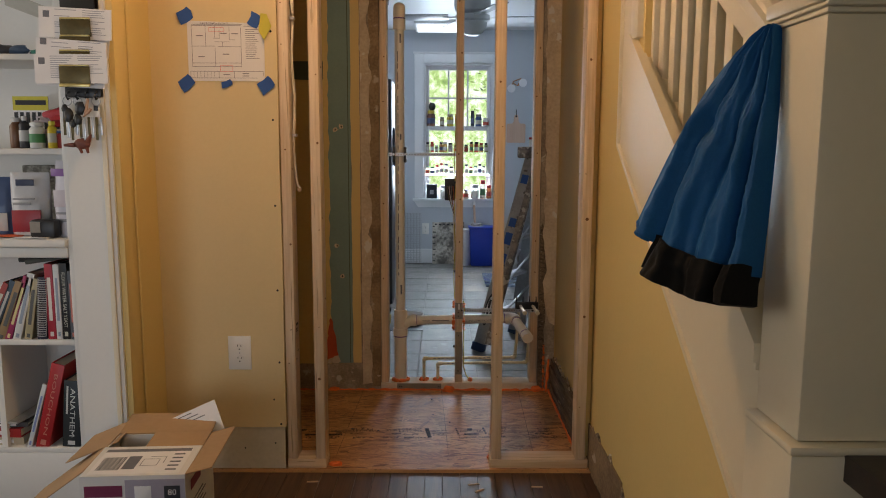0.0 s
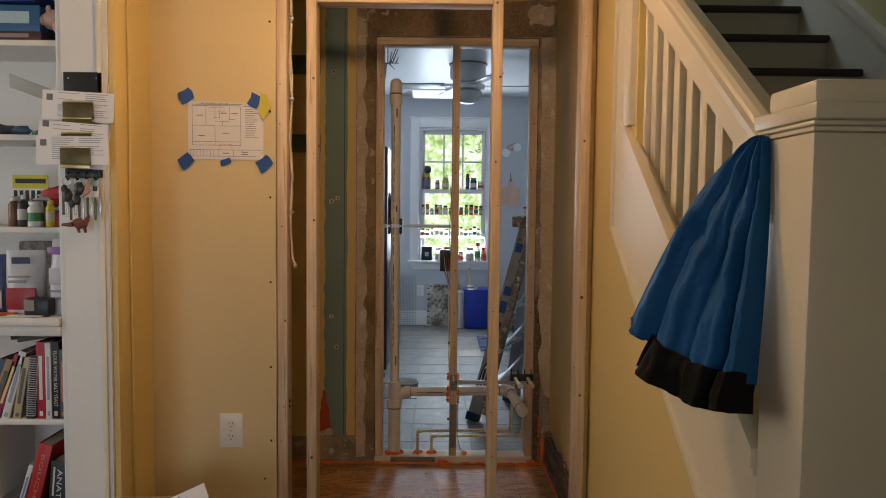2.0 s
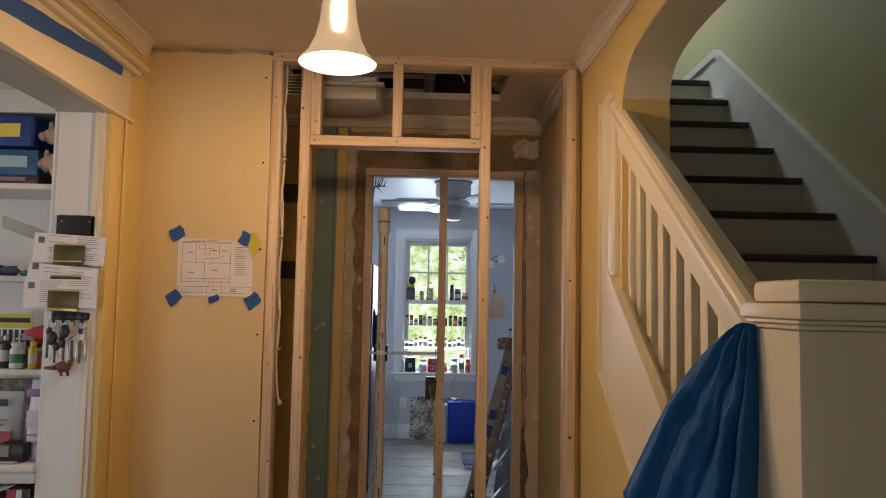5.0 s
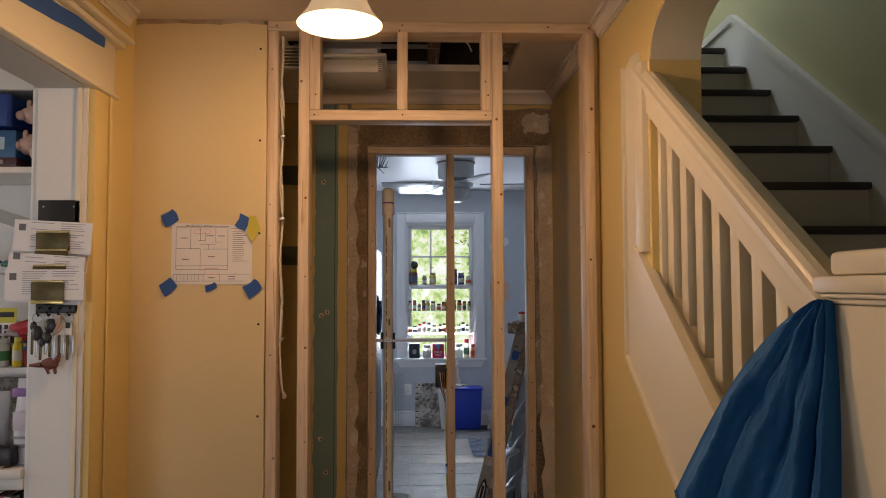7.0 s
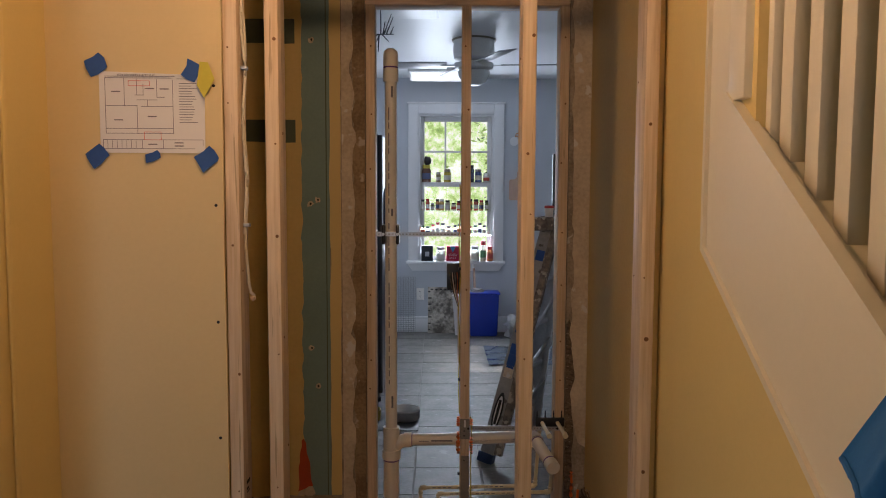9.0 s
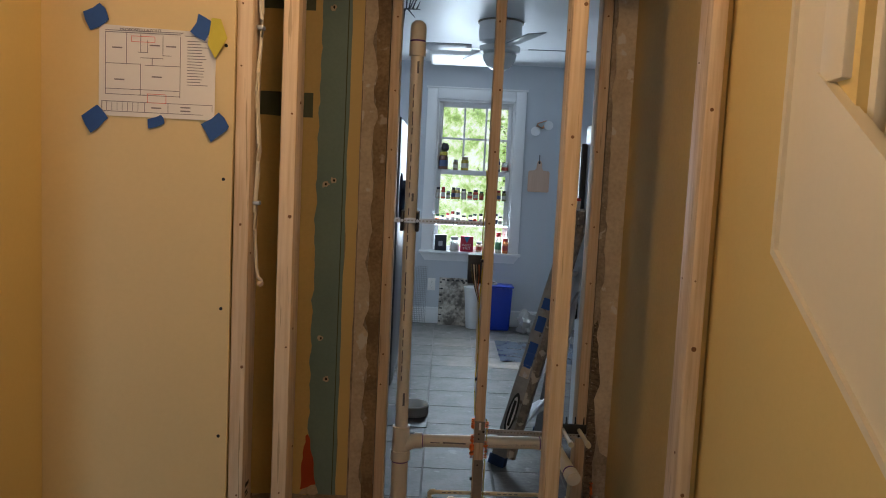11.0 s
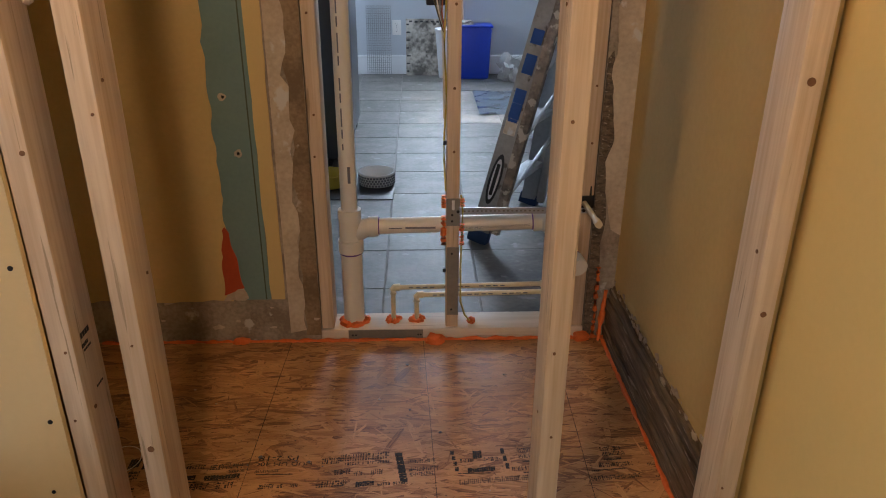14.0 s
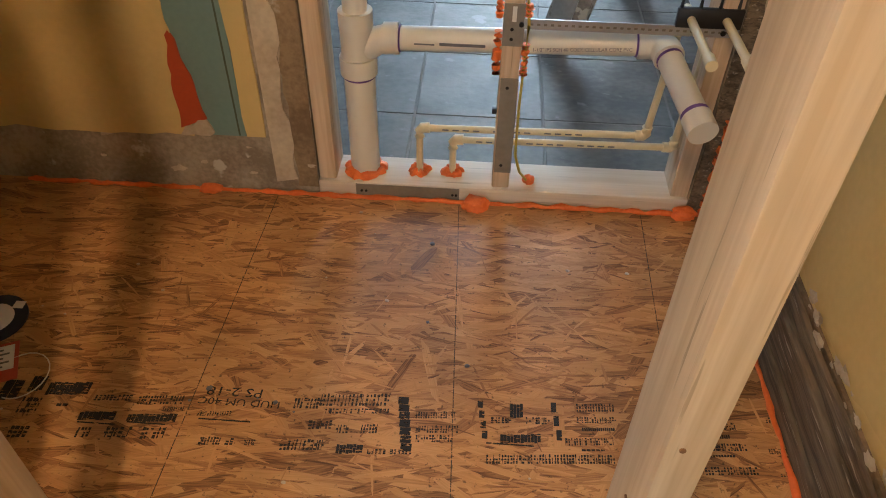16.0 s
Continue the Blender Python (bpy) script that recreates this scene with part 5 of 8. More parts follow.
bm.faces.new(ends[0]); bm.faces.new(ends[1][::-1])
bmesh.ops.recalc_face_normals(bm, faces=bm.faces[:])
smooth(part("handrail", bm, WHITE, bal, "rounded cream handrail"), 14)
NX0, NX1, NY0, NY1 = R - 0.012, R + 0.205, 1.165, 1.325
nw = thing("newel_post", (R + 0.1, 1.27, 0), "square cream painted newel post with a stepped cap", "newel post")
part("shaft", boxed(NX0, NX1, NY0, NY1, 0.80, 1.483, 0.004), WHITE, nw)
part("plinth", boxed(NX0 - 0.016, NX1 + 0.016, NY0 - 0.016, NY1 + 0.004, 0.0, 0.782, 0.004), WHITE, nw)
part("plinth_cap", boxed(NX0 - 0.020, NX1 + 0.020, NY0 - 0.020, NY1 + 0.006, 0.7825, 0.799, 0.006), WHITE, nw)
part("neck_moulding", boxed(NX0 - 0.004, NX1 + 0.006, NY0 - 0.006, NY1 + 0.006, 1.4835, 1.492, 0.003), WHITE, nw)
part("neck_moulding", boxed(NX0 - 0.009, NX1 + 0.016, NY0 - 0.016, NY1 + 0.016, 1.4925, 1.500, 0.003), WHITE, nw)
part("cap", boxed(NX0 - 0.014, NX1 + 0.030, NY0 - 0.030, NY1 + 0.030, 1.5005, 1.527, 0.005), WHITE, nw)
part("cap_block", boxed(NX0 - 0.002, NX1 + 0.002, NY0 - 0.002, NY1 + 0.002, 1.5275, 1.566, 0.010), WHITE, nw)

# ---- jacket hung on the newel ----
coat = thing("jacket", (0.50, 1.38, 1.0), "blue nylon jacket with black lining hung on the newel post", "jacket")
C_TOP, C_NEAR, C_FAR = Vector((0.573, 1.318, 1.488)), Vector((0.548, 1.268, 1.056)), Vector((0.418, 1.586, 1.122))
OUT = Vector((-0.86, -0.48, 0.16)).normalized()


def drape(u, v, face, drop=0.0):
    """The hung cloth: u from the newel outwards, v downwards; face 1 for the outer side, 0 for the inner."""
    low_ = C_NEAR.lerp(C_FAR, u ** 1.15)
    low_.z += -0.030 * math.sin(math.pi * u) + drop
    top = C_TOP + Vector((-0.006, 0.018, 0.000)) * (u - 0.3)
    p = top.lerp(low_, v)
    belly = math.sin(math.pi * v ** 0.72)
    p += Vector((-0.014, 0.016, 0.030)) * belly * u ** 1.3
    p += Vector((0.010, 0.006, 0)) * belly * (1 - u) ** 2
    if face:
        w = u + 0.035 * math.sin(v * 4.2 + 0.6) * (1 - v * 0.4) + 0.016 * math.sin(v * 9 + u * 7)
        ridge = abs(math.sin(math.pi * (3.5 * w + 0.46))) ** 0.8 * (0.72 + 0.28 * math.sin(9 * u + 0.6))
        small = 0.5 + 0.5 * math.sin(2 * math.pi * (8.3 * w + 0.35 * v) + 1.0)
        depth = (0.003 + 0.056 * v ** 0.8) * (0.55 + 0.45 * math.sin(math.pi * min(1, u * 1.1 + 0.1)))
        edge = min(1.0, u * 22 + 0.35, (1 - u) * 7)
        p += OUT * ((0.008 + 0.006 * v + depth * ridge + 0.007 * small * v) * edge + 0.004)
        p += OUT * 0.010 * noise.noise(Vector((u * 6 + 3, v * 9, 1.5))) * edge
        p += OUT * 0.005 * abs(noise.noise(Vector((u * 18, v * 24 + u * 8, 4)))) * edge
    else:
        p -= OUT * 0.004
    return p


def cloth(u0, u1, v0, v1, nu, nv, grow=0.0, drop=None):
    """A closed piece of the hung cloth between the given bounds."""
    bm = bmesh.new()
    rings = []
    for j in range(nv + 1):
        v = v0 + (v1 - v0) * j / nv
        us = [u0 + (u1 - u0) * i / nu for i in range(nu + 1)]
        d = [drop(u, j / nv) if drop else 0.0 for u in us]
        ring = [drape(u, v, 1, k) + OUT * grow for u, k in zip(us, d)] + [drape(u, v, 0, k) - OUT * grow * 0.5 for u, k in zip(us[::-1], d[::-1])]
        rings.append([bm.verts.new(p) for p in ring])
    n = len(rings[0])
    for a, b_ in zip(rings, rings[1:]):
        for i in range(n):
            bm.faces.new((a[i], a[(i + 1) % n], b_[(i + 1) % n], b_[i]))
    bm.faces.new(rings[0][::-1]); bm.faces.new(rings[-1])
    bm.normal_update()
    bmesh.ops.triangulate(bm, faces=[f for f in bm.faces if len(f.verts) > 4])
    bmesh.ops.recalc_face_normals(bm, faces=bm.faces[:])
    return bm


shell = smooth(part("shell", cloth(0.0, 1.0, 0.0, 1.0, 110, 70), COAT, coat), 60)
part("hem", wander(bmesh.new(), [drape(0.78 + 0.21 * k / 14, 0.998, 1) for k in range(15)], 0.0042, 8, 0.15, 3), COAT, shell)
cuff = cloth(0.0, 0.75, 0.955, 1.115, 70, 14, 0.009)
for v in cuff.verts:
    k = min(max((1.10 - v.co.z) / 0.12, 0), 1)
    v.co += OUT * (0.010 * math.sin(math.pi * k) + 0.006 * noise.noise(v.co * 26))
    v.co += Vector((-0.006, 0.010, 0)) * k * max(0, (v.co.y - 1.38) / 0.12)
    v.co.z += 0.008 * noise.noise(v.co * 19)
smooth(part("turned_lining", cuff, CUFF, coat, "black turned-back lining"), 60)

# ---- pendant ----
pend = thing("pendant_lamp", (-0.27, 2.0, TOP), "lit bell-shaped frosted glass pendant lamp", "pendant lamp")
prof = [(0.032, 0.235), (0.040, 0.215), (0.046, 0.17), (0.052, 0.12), (0.064, 0.07), (0.082, 0.032), (0.104, 0.004), (0.106, 0.0), (0.101, 0.004), (0.079, 0.034), (0.061, 0.072), (0.049, 0.12), (0.043, 0.17), (0.037, 0.213)]
bm = lathe(bmesh.new(), prof, (-0.27, 2.0, 2.168), 40)
for f in [f for f in bm.faces if len(f.verts) > 4]:
    bm.faces.remove(f)
part("shade", bm, SHADE, pend, "frosted cream glass shade")
part("fitter", lathe(bmesh.new(), [(0.036, 0), (0.038, 0.02), (0.03, 0.045), (0.012, 0.06)], (-0.27, 2.0, 2.385), 24), BRASS, pend)
part("stem", tubed((-0.27, 2.0, 2.44), (-0.27, 2.0, TOP - 0.012), 0.007, n=12), BRASS, pend)
part("canopy", lathe(bmesh.new(), [(0.02, -0.028), (0.055, -0.012), (0.06, -0.001)], (-0.27, 2.0, TOP), 28), BRASS, pend)
part("bulb", lathe(bmesh.new(), [(0.003, -0.045), (0.018, -0.038), (0.027, -0.018), (0.028, 0.0), (0.022, 0.025), (0.013, 0.05)], (-0.27, 2.0, 2.300), 20), BULB, pend)
# ---- things on and by the hall wall ----
YF = Y0 - 0.012


def sheet(bm, pts, thick=0.0006, curl=0.0):
    """A thin flat sheet in the plane of the front wall with corners pts (x, z)."""
    a = [bm.verts.new((x, YF - 0.0012 - c, z)) for x, z, c in pts]
    b_ = [bm.verts.new((x, YF - 0.0012 - c - thick, z)) for x, z, c in pts]
    n = len(pts)
    bm.faces.new(a)
    bm.faces.new(b_[::-1])
    for i in range(n):
        bm.faces.new((a[i], b_[i], b_[(i + 1) % n], a[(i + 1) % n]))
    bm.normal_update()
    bmesh.ops.recalc_face_normals(bm, faces=bm.faces[:])
    return bm


plan = thing("floor_plan_sheet", (-0.80, YF, 1.52), "printed floor plan sheet taped to the yellow wall", "paper")
P0, P1, Q0, Q1 = -0.940, -0.659, 1.521, 1.737
part("paper", sheet(bmesh.new(), [(P0, Q0, 0.001), (P1, Q0 - 0.001, 0.003), (P1 + 0.001, Q1 - 0.010, 0.001), (P0 + 0.001, Q1, 0.001)]), PAPER, plan)
LINES = [(0.06, 0.92, 0.70, 0.92), (0.06, 0.92, 0.06, 0.24), (0.06, 0.24, 0.70, 0.24), (0.70, 0.92, 0.70, 0.24), (0.06, 0.58, 0.36, 0.58), (0.36, 0.92, 0.36, 0.72), (0.40, 0.58, 0.70, 0.58), (0.36, 0.58, 0.36, 0.24), (0.55, 0.92, 0.55, 0.70),
         (0.03, 0.16, 0.98, 0.16), (0.03, 0.05, 0.98, 0.05), (0.03, 0.16, 0.03, 0.05), (0.98, 0.16, 0.98, 0.05), (0.40, 0.16, 0.40, 0.05), (0.60, 0.16, 0.60, 0.05), (0.06, 0.94, 0.72, 0.94), (0.24, 0.92, 0.24, 0.58), (0.36, 0.66, 0.55, 0.66), (0.46, 0.66, 0.46, 0.58), (0.06, 0.30, 0.70, 0.30), (0.74, 0.94, 0.98, 0.94), (0.34, 0.72, 0.42, 0.72), (0.42, 0.72, 0.42, 0.86), (0.55, 0.70, 0.62, 0.70)]


def pt(u, v):
    return P0 + u * (P1 - P0), Q0 + v * (Q1 - Q0) - 0.010 * v * u


for u0, v0, u1, v1 in LINES:
    x0, z0 = pt(min(u0, u1), min(v0, v1))
    x1, z1 = pt(max(u0, u1), max(v0, v1))
    part("plan_line", boxed(x0 - 0.0006, x1 + 0.0006, YF - 0.0046, YF - 0.0040, z0 - 0.0006, z1 + 0.0006 if z1 - z0 > 0.01 else z0 + 0.0008), PLANINK, plan)
lettering("PROPOSED LAYOUT", 0.010, facing(*(pt(0.36, 0.965)[0], YF - 0.0042, pt(0.36, 0.965)[1])), PLANINK, plan, width=0.10)
for k in range(16):
    x, z = pt(0.76, 0.88 - 0.033 * k)
    part("print_bar", boxed(x, x + 0.03 + 0.02 * random.Random(k).random(), YF - 0.0046, YF - 0.0040, z, z + 0.0016), PLANINK, plan)
for k in range(7):
    x, z = pt(0.07 + 0.045 * k, 0.06)
    part("print_bar", boxed(x, x + 0.0008, YF - 0.0046, YF - 0.0040, z, z + 0.02), PLANINK, plan)
for u, v in ((0.16, 0.75), (0.18, 0.40), (0.50, 0.45), (0.62, 0.80), (0.48, 0.80), (0.50, 0.10), (0.75, 0.12), (0.75, 0.08)):
    x, z = pt(u, v)
    part("print_bar", boxed(x - 0.012, x + 0.012, YF - 0.0046, YF - 0.0040, z, z + 0.003), PLANINK, plan)
for u0, v0, u1, v1 in ((0.42, 0.16, 0.58, 0.26), (0.28, 0.83, 0.48, 0.90)):
    x0, z0 = pt(u0, v0)
    x1, z1 = pt(u1, v1)
    for a in ((x0, x1, z0, z0 + 0.0012), (x0, x1, z1, z1 + 0.0012), (x0, x0 + 0.0012, z0, z1), (x1, x1 + 0.0012, z0, z1)):
        part("red_mark", boxed(a[0], a[1], YF - 0.0050, YF - 0.0047, a[2], a[3]), INKRED, plan)
TAPES = ((-0.945, 1.752, 0.052, 30), (-0.690, 1.738, 0.048, 66), (-0.948, 1.512, 0.052, 40), (-0.655, 1.505, 0.054, 38), (-0.800, 1.510, 0.040, 20))
for k, (x, z, s, a) in enumerate(TAPES):
    r = random.Random(k + 3)
    bm = bmesh.new()
    c, sn = math.cos(radians(a)), math.sin(radians(a))
    pts = []
    for u, v in ((-1, -0.8), (-0.2, -0.9), (0.6, -0.8), (0.9, -0.7), (1, 0.2), (0.9, 0.9), (0.2, 0.8), (-0.8, 0.9), (-0.95, 0.1)):
        u, v = u * s * 0.55 * (0.92 + 0.16 * r.random()), v * s * (0.5 if k < 4 else 0.33) * (0.92 + 0.16 * r.random())
        pts.append((x + u * c - v * sn, z + u * sn + v * c, 0.0042 + 0.004 * r.random()))
    single("tape_piece", sheet(bm, pts, 0.0004), BLUETAPE, "torn piece of blue masking tape on the wall", "tape", "tape pieces")
note = sheet(bmesh.new(), [(-0.676, 1.70, 0.010), (-0.655, 1.665, 0.018), (-0.628, 1.715, 0.014), (-0.646, 1.760, 0.008), (-0.668, 1.762, 0.0075)], 0.0006)
single("sticky_note", note, NOTE, "yellow note hanging from the corner of the plan", "note")

# wall outlet
def outlet(x, y, z, w, h, name="wall_outlet"):
    o = thing(name, (x, y, z), "white duplex wall outlet with a smooth plate", "outlet")
    part("plate", boxed(x - w / 2, x + w / 2, y - 0.006, y - 0.0002, z - h / 2, z + h / 2, 0.0025), PLATE, o)
    for dz in (0.024, -0.024):
        f = part("receptacle", lathe(bmesh.new(), [(0.0175, 0), (0.0175, 0.002), (0.0165, 0.003)], (0, 0, 0), 20, Matrix.Translation((x, y - 0.006, z + dz)) @ Matrix.Rotation(radians(90), 4, "X") @ Matrix.Diagonal((1, 0.86, 1, 1))), PLATE, o)
        for dx, hh in ((-0.0065, 0.008), (0.0065, 0.0065)):
            part("slot", boxed(x + dx - 0.0012, x + dx + 0.0012, y - 0.0098, y - 0.0090, z + dz + 0.002, z + dz + 0.002 + hh), SCREW, f)
        part("ground_hole", tubed((x, y - 0.0098, z + dz - 0.008), (x, y - 0.0090, z + dz - 0.008), 0.0024, n=10), SCREW, f)
    part("screw", tubed((x, y - 0.0075, z), (x, y - 0.006, z), 0.003, n=10), STEEL, o)
    return o


outlet(-0.787, YF, 0.489, 0.088, 0.134)
outlet(-0.185, KY - 0.001, 0.395, 0.075, 0.120)

# blue tape along the head casing
r = random.Random(2)
bm = bmesh.new()
pts = [(1.70, 2.195)] + jag((1.70, 2.195), (2.47, 2.262), 0.05, 0.004, 61)[1:] + [(2.485, 2.262), (2.492, 2.285), (2.480, 2.306)] + jag((2.47, 2.308), (1.70, 2.250), 0.05, 0.004, 62)[1:]
single("masking_tape_strip", slab(pts, 0.0008, lambda u, v, d: (L + 0.0225 + d, u, v)), BLUETAPE, "long strip of blue masking tape on the head casing", "tape")

# letter rack with mail and keys
MX, MY = -1.155, 2.428
rack = thing("letter_rack", (MX, MY, 1.44), "black and brass wall letter rack with key hooks", "letter rack")
part("back_plate", boxed(MX - 0.062, MX + 0.062, MY - 0.008, MY - 0.0005, 1.435, 1.775, 0.002), BLACK, rack)
for x in (MX - 0.045, MX + 0.045):
    part("screw", tubed((x, MY - 0.010, 1.755), (x, MY - 0.008, 1.755), 0.003, n=10), STEEL, rack)
for z, o in ((1.622, 0.040), (1.568, 0.046), (1.522, 0.054), (1.475, 0.062)):
    part("front_plate", boxed(MX - 0.050, MX + 0.046, MY - o, MY - o + 0.003, z, z + 0.052, 0.001), BRASS, rack, "brass pocket front")
    part("plate_edge", boxed(MX - 0.048, MX + 0.044, MY - o - 0.002, MY - o + 0.005, z + 0.0525, z + 0.0575, 0.001), BRIGHTBRASS, rack)
    for x in (MX - 0.050, MX + 0.042):
        part("side_arm", boxed(x, x + 0.004, MY - o + 0.0032, MY - 0.008, z, z + 0.012), BRASS, rack)
part("lip", boxed(MX - 0.050, MX + 0.046, MY - 0.066, MY - 0.0605, 1.464, 1.4745, 0.002), BRIGHTBRASS, rack)
part("hook_rail", boxed(MX - 0.058, MX + 0.058, MY - 0.018, MY - 0.0085, 1.435, 1.462, 0.003), BLACK, rack)
for k in range(4):
    x = MX - 0.045 + 0.030 * k
    part("hook", wander(bmesh.new(), [(x, MY - 0.018, 1.452), (x, MY - 0.030, 1.448), (x, MY - 0.034, 1.436), (x, MY - 0.026, 1.428), (x, MY - 0.018, 1.432)], 0.0028, 8), BLACK, rack)
ENV = ((-1.160, 1.662, 0.228, 0.094, 3, 0.030), (-1.168, 1.580, 0.220, 0.058, 4, 0.0495), (-1.168, 1.520, 0.228, 0.090, 0, 0.0575), (-1.160, 1.60, 0.20, 0.07, 6, 0.022), (-1.176, 1.515, 0.215, 0.100, 3, 0.044))
for k, (x, z, w, h, a, out) in enumerate(ENV):
    m = Matrix.Translation((x, MY - out, z)) @ Matrix.Rotation(radians(a), 4, "Y")
    e = thing("envelope", (x, MY - out, z - h / 2), "white printed letter in the rack", "envelope", "letters in the rack")
    part("sheet", boxed(-w / 2, w / 2, -0.0012, 0.0012, -h / 2, h / 2, m=m), PAPER, e)
    rr = random.Random(k)
    for j in range(int(h / 0.0065) - 2):
        zz = h * 0.44 - 0.0065 * j
        for a, b2 in ((-w * 0.28, -w * 0.28 + w * 0.32 * (0.5 + 0.5 * rr.random())), (w * 0.10, w * 0.10 + w * 0.34 * (0.6 + 0.4 * rr.random()))):
            if rr.random() < 0.75:
                part("print_bar", boxed(a, b2, -0.0018, -0.0013, zz - 0.0020, zz, m=m), PALE_PRINT, e)
    part("emblem", boxed(-w * 0.44, -w * 0.44 + 0.020, -0.0018, -0.0013, h * 0.16, h * 0.16 + 0.020, m=m), INKGREY, e)
keys = thing("key_bunch", (MX, MY - 0.03, 1.27), "bunch of keys with dark fobs and a leather fox charm", "keys")
for k, x in enumerate((MX - 0.045, MX - 0.012, MX + 0.047)):
    part("ring", wander(bmesh.new(), [(x + 0.014 * math.cos(a * 0.45), MY - 0.032, 1.422 + 0.014 * math.sin(a * 0.45)) for a in range(15)], 0.0014, 6), STEEL, keys)
for k, (dx, dz, s) in enumerate(((-0.040, 1.378, 0.019), (-0.002, 1.400, 0.019), (-0.010, 1.364, 0.015), (-0.050, 1.398, 0.012), (-0.026, 1.352, 0.012))):
    part("fob", blob(bmesh.new(), (MX + dx, MY - 0.040, dz), s, 2, 0.2, (0.9, 0.4, 1.2), k), BLACK, keys, "black key fob")
for k in range(10):
    x = MX - 0.060 + 0.013 * k
    part("key", boxed(x, x + 0.008, MY - 0.036 - 0.002 * (k % 3), MY - 0.0335 - 0.002 * (k % 3), 1.315 - 0.008 * (k % 3), 1.372, 0.001), STEEL if k % 2 else BRASS, keys)
part("tag", boxed(MX + 0.037, MX + 0.056, MY - 0.030, MY - 0.027, 1.345, 1.405, 0.002), PLATE, keys, "blue and white key tag")
part("tag_top", boxed(MX + 0.038, MX + 0.052, MY - 0.0325, MY - 0.0305, 1.392, 1.410, 0.001), BLACK, keys)
part("leather_loop", wander(bmesh.new(), [(MX + 0.020, MY - 0.03, 1.43), (MX + 0.016, MY - 0.038, 1.39), (MX + 0.010, MY - 0.04, 1.375), (MX + 0.022, MY - 0.038, 1.385), (MX + 0.03, MY - 0.035, 1.40)], 0.005, 8), LIGHTWOOD, keys)
bm = bmesh.new()
blob(bm, (MX - 0.004, MY - 0.035, 1.288), 0.022, 2, 0.2, (1.25, 0.3, 0.8), 3)
fox = bm
tube(fox, (MX - 0.028, MY - 0.035, 1.284), (MX - 0.062, MY - 0.035, 1.283), 0.008, 0.004, 10)
tube(fox, (MX - 0.012, MY - 0.035, 1.276), (MX - 0.006, MY - 0.035, 1.258), 0.006, 0.004, 8)
tube(fox, (MX + 0.010, MY - 0.035, 1.276), (MX + 0.014, MY - 0.035, 1.258), 0.006, 0.004, 8)
tube(fox, (MX + 0.016, MY - 0.035, 1.296), (MX + 0.026, MY - 0.035, 1.318), 0.010, 0.003, 8)
part("charm", fox, LEATHER, keys, "red-brown leather animal charm")

# ---- built-in shelves ----
SX0, SX1, SY0, SY1 = -2.35, L - 0.150, 2.445, 2.74
case = thing("built_in_bookcase", ((SX0 + SX1) / 2, 2.6, 0), "white painted built-in bookcase full of household things", "bookcase")
part("back_panel", boxed(SX0, SX1, SY1 - 0.012, SY1, 0.0, TOP - 0.01), SHELF_WHITE, case)
part("side_panel", boxed(SX1 - 0.012, SX1, SY0 + 0.002, SY1 - 0.0125, 0.0, TOP - 0.01), SHELF_WHITE, case)
part("face_frame", boxed(SX1 - 0.016, SX1 + 0.001, SY0 - 0.012, SY0 + 0.0015, 0.0, 2.12, 0.002), SHELF_WHITE, case)
part("side_panel", boxed(SX0, SX0 + 0.02, SY0, SY1 - 0.0125, 0.0, TOP - 0.01), SHELF_WHITE, case)
for z in (0.245, 0.628, 1.272, 1.575, 1.880):
    part("shelf", boxed(SX0 + 0.021, SX1 - 0.0125, SY0, SY1 - 0.0125, z - 0.019, z, 0.002), SHELF_WHITE, case)
part("counter", boxed(SX0 + 0.021, SX1 - 0.0165, SY0 - 0.030, SY1 - 0.0125, 0.948, 0.976, 0.004), SHELF_WHITE, case)
part("counter_mould", boxed(SX0 + 0.021, SX1 - 0.0165, SY0 - 0.018, SY0 - 0.001, 0.912, 0.9475, 0.005), SHELF_WHITE, case)
part("divider", boxed(-1.525, -1.505, SY0 + 0.001, SY1 - 0.0125, 0.2455, 0.6085), SHELF_WHITE, case)
part("top_rail", boxed(SX0 + 0.021, SX1 - 0.0165, SY0 - 0.01, SY0 + 0.01, 2.115, 2.19, 0.003), SHELF_WHITE, case)
part("top_board", boxed(SX0 + 0.021, SX1 - 0.0125, SY0 + 0.011, SY1 - 0.0125, 2.13, 2.15), SHELF_WHITE, case)
part("kick", boxed(SX0 + 0.021, SX1 - 0.0125, SY0 - 0.004, SY0 + 0.02, 0.0, 0.2255, 0.003), SHELF_WHITE, case)

PAGES = mat("book_pages", (0.66, 0.61, 0.50), (0.55, 0.50, 0.40), 0.9, 6, 200, 0.6, 0.2, (1, 30, 1))


